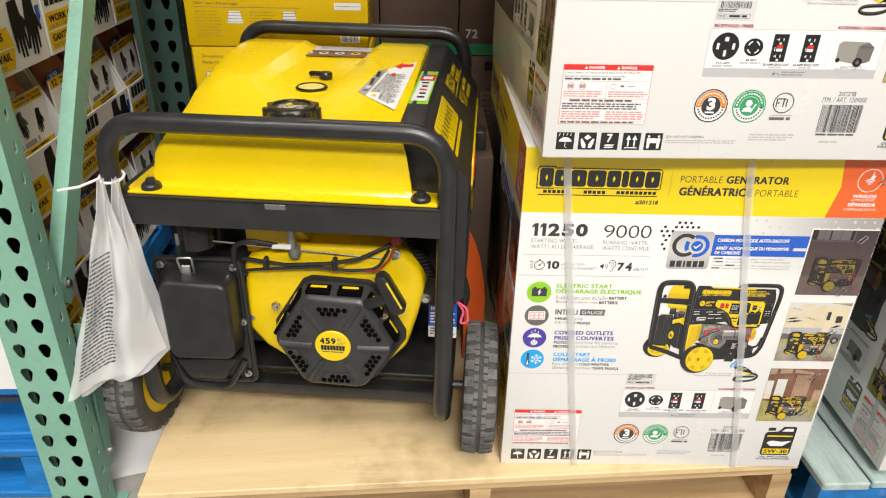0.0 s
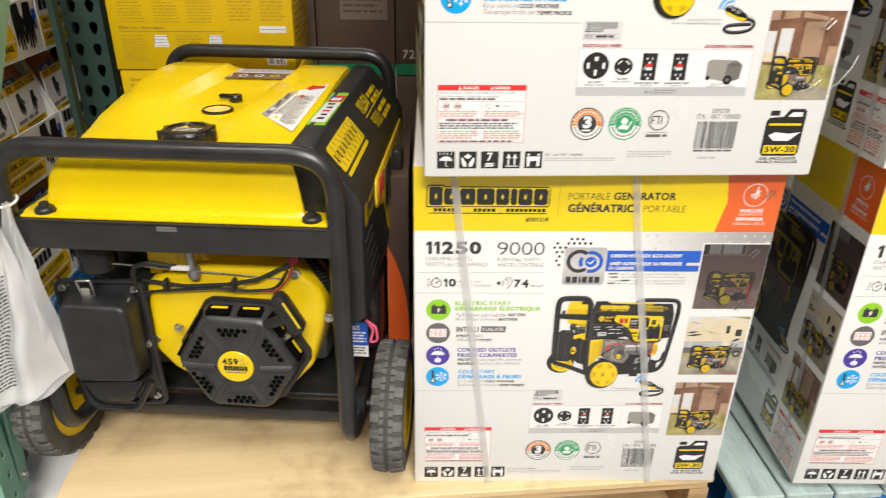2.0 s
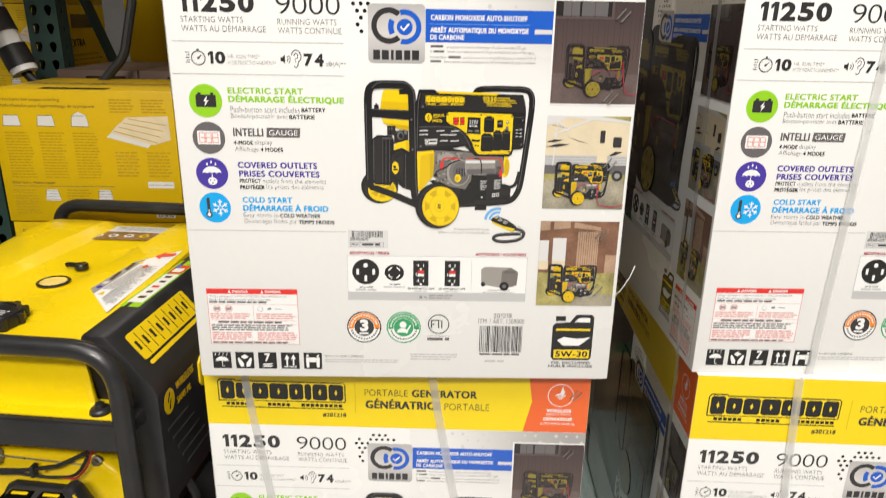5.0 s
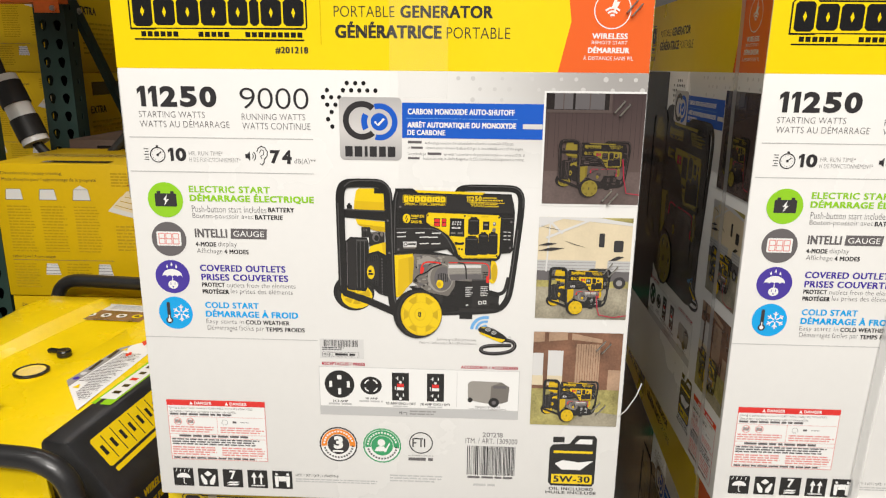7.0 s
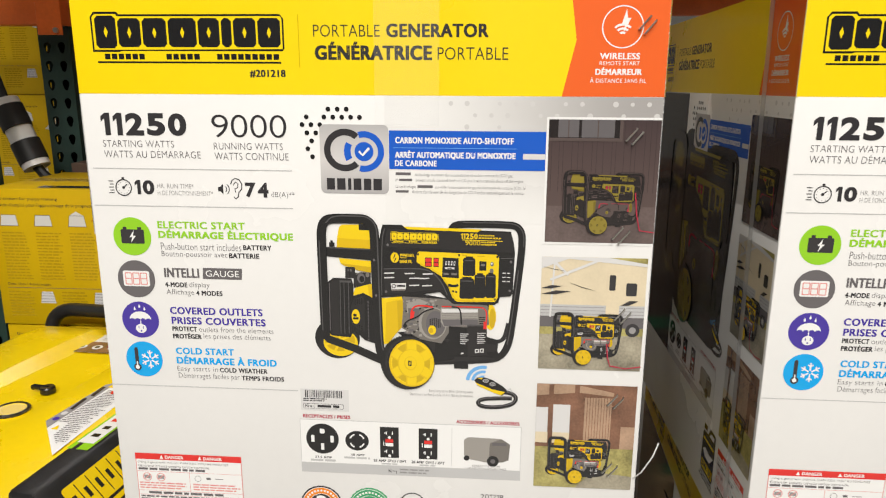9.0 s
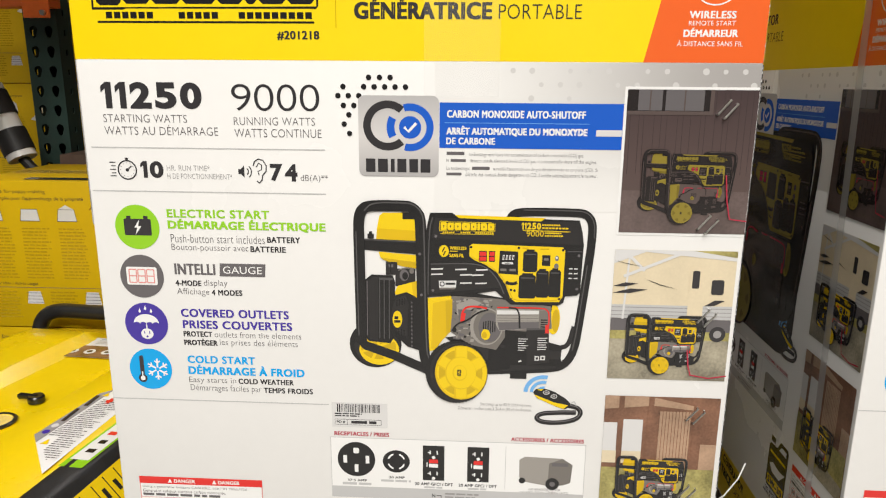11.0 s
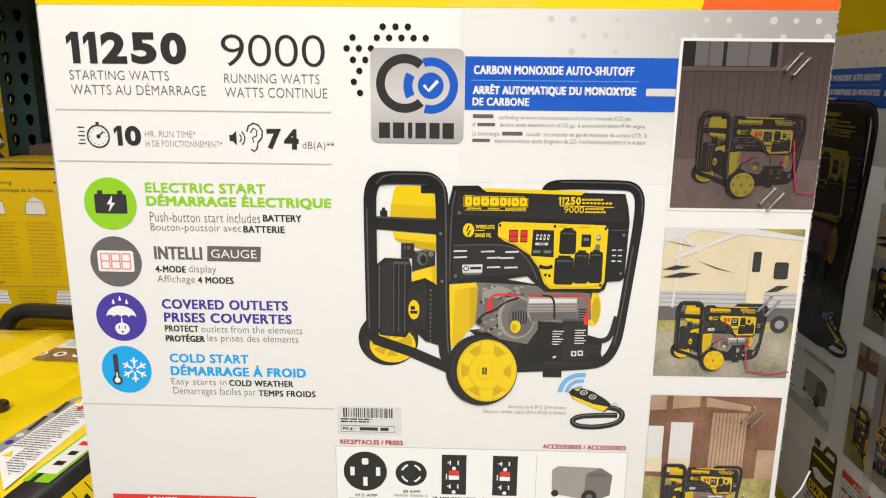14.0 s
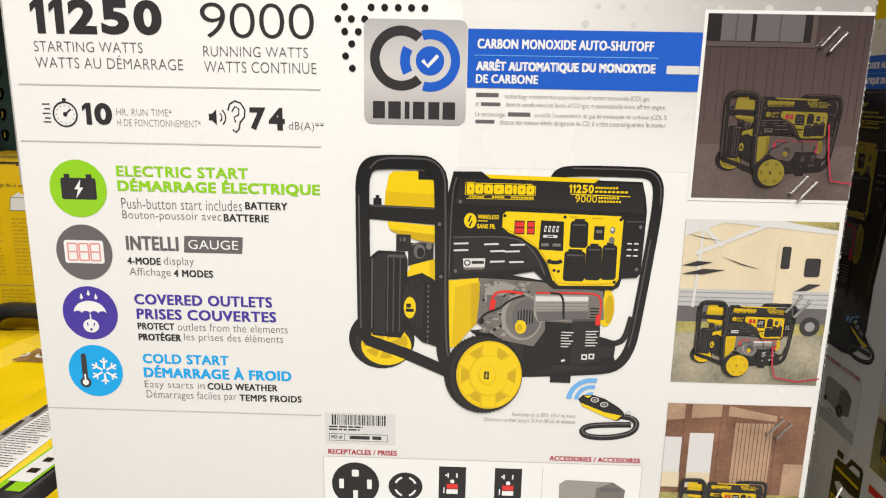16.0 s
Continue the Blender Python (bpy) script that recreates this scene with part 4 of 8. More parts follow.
    pg("y", [(408, 101), (716, 106), (700, 117), (424, 111)], 5.5), pg("c", [(422, 113), (828, 118), (836, 148), (838, 192), (332, 178), (342, 112)], 5.3), pg("b", [(318, 186), (840, 198), (842, 210), (318, 200)], 5.6)
    pg("c", [(328, 268), (480, 262), (540, 290), (572, 340), (330, 366)], 5.5), ln("h", [(328, 266), (470, 260), (520, 272), (560, 312), (582, 362)], 4, 5.7), ln("h", [(334, 110), (322, 150), (318, 372)], 4, 5.7), ln("h", [(792, 215), (842, 214)], 3, 5.7)
    for y, xs in ((283, (330, 412, 484)), (301, (330, 430, 470)), (329, (430, 482))):
        for x in xs:
            ln("w" if fine else "h", [(x, y), (x + 40, y - 2)], 5, 6)
    for y in (272, 288, 304):
        ln("w", [(800, y), (812, y)], 4, 6), ln("w", [(818, y), (830, y)], 4, 6)
    for x, y in ((345, 172), (832, 228), (830, 340), (336, 356)):
        el("g", x, y, 5, 5, 6, 10)
    pg("y", [(461, 202), (470, 195), (776, 201), (785, 212), (783, 368), (772, 386), (622, 389), (604, 376), (586, 330), (556, 290), (512, 262), (478, 250), (460, 236)], 6)
    ln("d", [(466, 240), (512, 258), (560, 288), (590, 330), (608, 374), (622, 385), (770, 382), (779, 366)], 3, 6.3)
    for x0, x1 in ((495, 519), (529, 547)):
        bx("b", x0 - 2, 218, x1 + 1, 254, 6.3), bx("r", x0, 221, x1 - 1, 251, 6.6), ln("b", [(x0, 236), (x1, 236)], 3, 6.8)
    pg("b", [(564, 216), (626, 218), (628, 296), (561, 293)], 6.3)
    for i in range(4):
        ln("w", [(578 + 11 * i, 230), (576 + 11 * i, 246)], 6, 6.6, False), bx("b", 576 + 11 * i, 234, 579 + 11 * i, 242, 6.8)
    bx("w", 572, 254, 610, 261, 6.6), bx("b", 582, 256, 600, 259, 6.8), bx("l", 567, 276, 588, 284, 6.6), bx("l", 598, 276, 620, 284, 6.6)
    for x0, y0, x1, y1 in ((644, 216, 692, 286), (632, 296, 689, 376), (690, 280, 733, 372), (734, 277, 774, 370)):
        pg("b", [(x0 + 5, y0), (x1 - 5, y0), (x1, y0 + 6), (x1 + 1, y1 - 6), (x1 - 5, y1), (x0 + 5, y1), (x0 - 1, y1 - 6), (x0, y0 + 6)], 6.5), bx("h", x0 + 6, y0 + 8, x1 - 6, y0 + 12, 6.8), bx("b", x0 + 10, y0 - 6, x1 - 10, y0, 6.5)
    bx("b", 708, 228, 736, 264, 6.5), bx("l", 714, 238, 730, 246, 6.8), el("l", 758, 238, 7, 9, 6.6), el("l", 757, 264, 8, 9, 6.6), el("w", 757, 236, 4, 4, 6.8, 10)
    for x, y in ((466, 206), (628, 206), (778, 210), (606, 380), (772, 376), (592, 322), (606, 348), (618, 350)):
        el("b", x, y, 4.5, 4.5, 6.5, 10)
    ln("b", [(586, 324), (612, 328), (626, 322)], 11, 6.6), bx("d", 640, 204, 660, 208, 6.5), bx("d", 700, 206, 730, 210, 6.5)
    block = [at(357, 164), at(546, 121)]
    block_mark(s, block[0][0], block[0][1], block[1][0], block[1][1], k["y"], k["b"], layer + 6)
    a, c = at(635, 144), at(700, 122)
    s.text(k["y"], "11250", a[0], a[1], c[0], c[1], layer + 6, 0.04)
    a, c = at(652, 167), at(710, 149)
    s.text(k["y"], "9000", a[0], a[1], c[0], c[1], layer + 6, 0.0)
    for y, x0, x1 in ((129, 704, 766), (139, 704, 794), (155, 714, 770), (164, 714, 776)):
        for i in range(8):
            w = (x1 - x0) / 8
            ln("y", [(x0 + w * i, y), (x0 + w * (i + 0.72), y)], 5.5, 6)
    ln("y", [(640, 147), (798, 150)], 2.5, 6)
    el("y", 373, 221, 17, 20, 6), ln("b", [(375, 208), (368, 224), (378, 221), (371, 236)], 4.5, 6.4, False)
    for body, p, q in (("WIRELESS", (393, 216), (450, 205)), ("SANS FIL", (392, 241), (442, 229))):
        a, c = at(*p), at(*q)
        s.text(k["y"], body, a[0], a[1], c[0], c[1], layer + 6, 0.04)
    ln("y", [(393, 221), (420, 221)], 2.5, 6)
    pg("w", [(356, 322), (417, 320), (416, 344), (358, 346)], 6), pg("l", [(358, 346), (416, 344), (412, 350), (360, 352)], 6), ln("c", [(380, 332), (413, 331)], 8, 6.4), s.ring(k["b"], *at(368, 333), 9 * su, 6 * su, layer + 6.4, n=14)
    # front hoop
    ln("b", [(340, 640), (312, 610), (304, 560), (299, 380), (294, 150), (290, 104), (262, 76), (225, 74), (130, 74), (96, 82), (82, 112), (80, 160), (84, 545)], 38, 8)
    ln("h", [(100, 92), (128, 64), (225, 64), (268, 66), (300, 96), (305, 150), (312, 560), (326, 606)], 5, 8.4), ln("h", [(71, 160), (74, 520)], 4, 8.4), el("g", 290, 232, 5, 5, 8.6, 10), el("g", 296, 372, 5, 5, 8.6, 10)
    # near wheel
    if fine:
        for a in range(60):
            t = 2 * math.pi * a / 60
            ln("b", [(424 + 105 * math.cos(t), 643 + 106 * math.sin(t)), (421 + 111 * math.cos(t), 643 + 113.5 * math.sin(t))], 8, 8.2)
    el("b", 420, 643, 110, 112, 8.5, 44), el("c", 430, 645, 104, 108, 8.8, 44), el("b", 434, 645, 98, 103, 9, 44), el("o", 438, 645, 94, 99, 9.2, 44), el("y", 440, 645, 89, 94, 9.4, 44), el("d", 436, 645, 79, 85, 9.6, 44)
    for a in range(6):
        t = math.radians(60 * a + 30)
        ln("o", [(437 + 26 * math.cos(t), 646 + 28 * math.sin(t)), (437 + 84 * math.cos(t), 646 + 90 * math.sin(t))], 46, 9.8, False)
        ln("y", [(439 + 26 * math.cos(t), 645 + 28 * math.sin(t)), (439 + 87 * math.cos(t), 645 + 92 * math.sin(t))], 38, 10, False)
    el("o", 436, 646, 56, 60, 10.2, 36), el("y", 438, 645, 53, 57, 10.4, 36), el("o", 433, 645, 26, 29, 10.6), el("y", 434, 644, 23, 26, 10.8), bx("b", 424, 634, 438, 656, 11), ln("y", [(433, 637), (428, 646), (434, 645), (429, 653)], 3, 11.3, False)


def photo_print(place, W, parent):
    d = W - 0.644
    # dusk photograph
    s = Sheet(place)
    s.rect(PAPER, 0.5215 + d, 0.4305, W - 0.0005, 0.5705, 3, 0.001)
    a, c = 0.524 + d, W - 0.0008
    s.rect(DUSK, a, 0.433, c, 0.568, 4)
    for i in range(17):
        u = a + (c - a) * (i + 0.5 + 0.22 * math.sin(2.3 * i)) / 17
        s.rect(DUSKLINE, u, 0.49, u + 0.0004, 0.568, 5)
    s.rect(DIMBLK, a, 0.546, a + 0.078, 0.568, 6)
    for u0, u1 in ((0.010, 0.032), (0.035, 0.070)):
        s.rect(GREY, a + u0, 0.549, a + u1, 0.568, 7)
        s.rect(DIMGREY, a + (u0 + u1) / 2 - 0.0006, 0.549, a + (u0 + u1) / 2 + 0.0006, 0.568, 8)
    s.rect(DIMGREY, a, 0.545, a + 0.079, 0.5485, 7), s.rect(DIMGREY, a + 0.0755, 0.545, a + 0.079, 0.568, 7)
    s.rect(DIMFLOOR, a, 0.433, c, 0.474, 5)
    machine_picture(s, a + 0.016, 0.442, a + 0.105, 0.513, 9, True, False)
    s.stroke(CRIMSON, [(a + 0.096, 0.49), (a + 0.099, 0.465), (a + 0.103, 0.448), (c, 0.446)], 0.0012, 20)
    s.done("dusk_photo", parent, "dark printed photograph of the machine by a wall")
    # camping photograph
    s = Sheet(place)
    a, c = 0.522 + d, 0.6395 + d
    s.rect(CREAM, a, 0.281, c, 0.416, 3)
    s.rect(GRAVEL, a, 0.281, c, 0.331, 4), s.rect(GRASS, a, 0.324, c, 0.333, 5)
    s.poly(PALE, [(a, 0.416), (a, 0.402), (a + 0.03, 0.414), (c, 0.406), (c, 0.416)], 5), s.poly(GRASS, [(a + 0.075, 0.416), (c, 0.416), (c, 0.4095)], 6)
    s.rect(LIGHTGREY, a, 0.346, c, 0.360, 4), s.rect(GREY, a, 0.333, c, 0.346, 5)
    for v in (0.349, 0.353, 0.357):
        s.rect(MIDGREY, a, v, c, v + 0.0007, 5)
    s.stroke(PALE, [(a + 0.012, 0.412), (a + 0.030, 0.395)], 0.003, 6), s.stroke(PALE, [(a + 0.010, 0.389), (a + 0.062, 0.412)], 0.003, 6), s.stroke(PALE, [(a + 0.0145, 0.412), (a + 0.0115, 0.345)], 0.002, 6)
    s.rect(CREAM, a + 0.074, 0.348, a + 0.089, 0.400, 6), s.rect(DARK, a + 0.0765, 0.378, a + 0.0835, 0.396, 7, 0.0015), s.rect(DARK, a + 0.0955, 0.372, a + 0.1075, 0.387, 6, 0.002)
    for u, v, w, q in ((0.0, 0.372, 0.034, 0.004), (0.0, 0.379, 0.024, 0.003), (0.030, 0.387, 0.032, -0.010), (0.090, 0.360, 0.02, 0.006), (0.0, 0.405, 0.03, -0.006)):
        s.poly(DARK, [(a + u, v), (a + u + w * 0.5, v + q * 0.8 + 0.0015), (a + u + w, v + q), (a + u + w * 0.5, v + q * 0.4 - 0.0015)], 7)
    s.disc(DARK, c - 0.012, 0.331, 0.008, 7, n=20), s.disc(MIDGREY, c - 0.012, 0.331, 0.004, 8, n=16)
    machine_picture(s, a + 0.014, 0.287, a + 0.094, 0.351, 9, False, False)
    s.stroke(CRIMSON, [(a + 0.077, 0.315), (a + 0.079, 0.298), (a + 0.082, 0.288), (a + 0.100, 0.285), (c, 0.288)], 0.0014, 24)
    s.done("camping_photo", parent, "printed photograph of the machine beside a trailer")
    # porch photograph
    s = Sheet(place)
    a, c = 0.522 + d, 0.6385 + d
    s.rect(BROWNINK, a, 0.1275, c, 0.262, 3)
    s.rect(TANINK, a + 0.056, 0.182, a + 0.088, 0.246, 4)
    for i in range(10):
        s.rect(BROWNINK, a + 0.056 + i * 0.0033, 0.182, a + 0.0566 + i * 0.0033, 0.246, 5)
    s.rect(PALE, a, 0.196, a + 0.014, 0.232, 4), s.rect(PALE, a + 0.020, 0.196, a + 0.040, 0.236, 4), s.rect(CREAM, a, 0.186, a + 0.04, 0.200, 5)
    s.poly(TANINK, [(a, 0.262), (a, 0.247), (a + 0.05, 0.252), (a + 0.09, 0.248), (a + 0.09, 0.253), (a + 0.045, 0.262)], 5)
    for u in (0.0145, 0.0445, 0.091):
        s.rect(BROWNINK, a + u, 0.175, a + u + 0.0055, 0.262, 6)
    s.rect(TANINK, a + 0.1, 0.175, c, 0.21, 5)
    s.rect(GRASS, a, 0.1275, c, 0.181, 6), s.poly(GRAVEL, [(a + 0.05, 0.1275), (a + 0.07, 0.15), (c, 0.145), (c, 0.1275)], 7)
    machine_picture(s, a + 0.014, 0.133, a + 0.089, 0.195, 9, False, False)
    s.done("porch_photo", parent, "printed photograph of the machine by a wooden porch")


def remote_print(s, d):
    for r, w in ((0.0075, 0.0026), (0.0140, 0.0034), (0.0205, 0.0042)):
        s.ring(SKY, 0.4585 + d, 0.2625, r, r - w, 4, 78, 178, 14, 0.95)
    s.poly(BLACK, [(0.448 + d, 0.263), (0.451 + d, 0.2668), (0.460 + d, 0.2672), (0.470 + d, 0.264), (0.482 + d, 0.2565), (0.4865 + d, 0.252), (0.4865 + d, 0.248), (0.481 + d, 0.2445), (0.472 + d, 0.2475), (0.452 + d, 0.2565)], 4)
    s.poly(YINK, [(0.449 + d, 0.2605), (0.470 + d, 0.2522), (0.4845 + d, 0.2495), (0.480 + d, 0.2452), (0.471 + d, 0.2480), (0.453 + d, 0.2562)], 4.5)
    s.poly(YINK, [(0.452 + d, 0.2662), (0.459 + d, 0.2667), (0.456 + d, 0.2645)], 4.5)
    for u, v in ((0.4615, 0.2630), (0.4695, 0.2590)):
        s.ring(PALE, u + d, v, 0.0034, 0.0026, 5, n=14, q=0.7), s.disc(MIDGREY, u + d, v, 0.0016, 5, 0.0011, 10)
    p = [(0.484, 0.249), (0.494, 0.2475), (0.4985, 0.2415), (0.494, 0.2335), (0.476, 0.2290), (0.457, 0.2295), (0.4515, 0.2345), (0.457, 0.2395), (0.476, 0.2410), (0.493, 0.2415)]
    for _ in range(2):
        cut = [p[0]]
        for a, c in zip(p, p[1:]):
            cut += [(0.75 * a[0] + 0.25 * c[0], 0.75 * a[1] + 0.25 * c[1]), (0.25 * a[0] + 0.75 * c[0], 0.25 * a[1] + 0.75 * c[1])]
        p = cut + [p[-1]]
    s.stroke(BLACK, [(u + d, v) for u, v in p], 0.0050, 3.5), s.stroke(GREY, [(u + d, v + 0.0009) for u, v in p], 0.0009, 3.8)
    s.stroke(LIGHTGREY, [(0.4865 + d, 0.251), (0.4905 + d, 0.254), (0.4930 + d, 0.249)], 0.0012, 4)


def danger_print(place, parent, u0, v0, u1, v1):
    s = Sheet(place)
    s.rect(PINK, u0, v0, u1, v1, 2), s.rect(PAPER, u0 + 0.001, v0 + 0.001, u1 - 0.001, v1 - 0.001, 3)
    w, h = u1 - u0, v1 - v0
    s.rect(RED, u0, v1 - 0.0085, u1, v1, 4)
    for q in (0.24, 0.60):
        u = u0 + q * w
        s.text(PAPER, "DANGER", u + 0.006, v1 - 0.0066, u + 0.030, v1 - 0.0022, 5, 0.02)
        s.poly(PAPER, [(u - 0.001, v1 - 0.0068), (u + 0.004, v1 - 0.0068), (u + 0.0015, v1 - 0.0018)], 5)
    s.text(GREY, "Using a generator indoors CAN KILL YOU IN MINUTES.", u0 + 0.003, v1 - 0.0145, u0 + w * 0.88, v1 - 0.0108, 4, 0.0)
    s.text(GREY, "Generator exhaust contains carbon monoxide.", u0 + 0.003, v1 - 0.0192, u0 + w * 0.70, v1 - 0.0155, 4, 0.0)
    s.bars(GREY, u0 + 0.003, v1 - 0.0240, u0 + w * 0.68, v1 - 0.0203, 1, 4, 0.8, 3)
    s.rect(PINK, u0, v1 - 0.0255, u1, v1 - 0.025, 4), s.rect(PINK, u0 + 0.5 * w, v1 - 0.052, u0 + 0.5 * w + 0.0005, v1 - 0.025, 4)
    for u in (0.07, 0.20):
        s.ring(PINK, u0 + u * w + 0.004, v1 - 0.033, 0.0058, 0.0048, 5, n=20), s.rect(MIDGREY, u0 + u * w, v1 - 0.0355, u0 + u * w + 0.008, v1 - 0.0305, 4)
        s.stroke(PINK, [(u0 + u * w, v1 - 0.037), (u0 + u * w + 0.008, v1 - 0.029)], 0.0009, 6)
    s.ring(GREY, u0 + 0.58 * w, v1 - 0.033, 0.0042, 0.0037, 5, n=16), s.rect(GREY, u0 + 0.66 * w, v1 - 0.034, u0 + 0.70 * w, v1 - 0.031, 4), s.rect(GREY, u0 + 0.74 * w, v1 - 0.0330, u0 + 0.82 * w, v1 - 0.0322, 4)
    s.bars(PINK, u0 + 0.003, v1 - 0.051, u0 + 0.48 * w, v1 - 0.0405, 3, 4, 0.55, 4), s.bars(PINK, u0 + 0.53 * w, v1 - 0.051, u1 - 0.003, v1 - 0.0405, 3, 4, 0.55, 5)
    s.rect(PINK, u0, v1 - 0.0525, u1, v1 - 0.052, 4), s.bars(GREY, u0 + 0.1 * w, v1 - 0.0575, u1 - 0.01, v1 - 0.0535, 1, 4, 0.8, 6), s.rect(PINK, u0, v1 - 0.0585, u1, v1 - 0.058, 4)
    s.bars(GREY, u0 + 0.003, v1 - 0.0705, u1 - 0.003, v1 - 0.0595, 3, 4, 0.6, 7)
    s.bars(PINK, u0 + 0.003, v0 + 0.006, u0 + 0.48 * w, v1 - 0.072, 4, 4, 0.6, 8), s.bars(PINK, u0 + 0.53 * w, v0 + 0.006, u1 - 0.003, v1 - 0.072, 4, 4, 0.6, 9)
    s.rect(PINK, u0, v0 + 0.0048, u1, v0 + 0.0053, 4), s.bars(GREY, u0 + 0.003, v0 + 0.0012, u1 - 0.003, v0 + 0.0042, 1, 4, 0.85, 10)
    s.done("danger_label", parent, "red and white printed danger label")


def oil_print(place, parent, u0, v0, u1, v1):
    s = Sheet(place)
    w, h = u1 - u0, v1 - v0
    s.poly(BLACK, [(u0 + 0.1 * w, v0 + 0.14 * h), (u0 + 0.9 * w, v0 + 0.14 * h), (u0 + 0.95 * w, v0 + 0.2 * h), (u0 + 0.95 * w, v0 + 0.95 * h), (u0 + 0.9 * w, v1), (u0 + 0.55 * w, v1), (u0 + 0.42 * w, v0 + 0.86 * h), (u0 + 0.1 * w, v0 + 0.84 * h), (u0 + 0.04 * w, v0 + 0.78 * h), (u0 + 0.04 * w, v0 + 0.2 * h)], 2)
    s.rect(BLACK, u0 + 0.10 * w, v0 + 0.88 * h, u0 + 0.32 * w, v0 + 0.97 * h, 2)
    s.poly(PAPER, [(u0 + 0.52 * w, v0 + 0.86 * h), (u0 + 0.62 * w, v0 + 0.94 * h), (u0 + 0.86 * w, v0 + 0.94 * h), (u0 + 0.86 * w, v0 + 0.86 * h)], 3)
    s.rect(YINK, u0 + 0.12 * w, v0 + 0.70 * h, u0 + 0.88 * w, v0 + 0.74 * h, 3)
    s.poly(PAPER, [(u0 + 0.15 * w, v0 + 0.52 * h), (u0 + 0.3 * w, v0 + 0.42 * h), (u0 + 0.66 * w, v0 + 0.42 * h), (u0 + 0.9 * w, v0 + 0.58 * h), (u0 + 0.62 * w, v0 + 0.55 * h), (u0 + 0.3 * w, v0 + 0.58 * h)], 3)
    s.rect(YINK, u0 + 0.1 * w, v0 + 0.18 * h, u0 + 0.9 * w, v0 + 0.34 * h, 3, 0.001)
    s.text(BLACK, "5W-30", u0 + 0.14 * w, v0 + 0.205 * h, u0 + 0.86 * w, v0 + 0.315 * h, 4, 0.02)
    s.text(DARK, "OIL INCLUDED", u0 + 0.06 * w, v0 + 0.065 * h, u0 + 0.94 * w, v0 + 0.115 * h, 3, 0.01)
    s.text(DARK, "HUILE INCLUSE", u0, v0, u1, v0 + 0.05 * h, 3, 0.01)
    s.done("oil_symbol", parent, "black and yellow printed oil can sign")


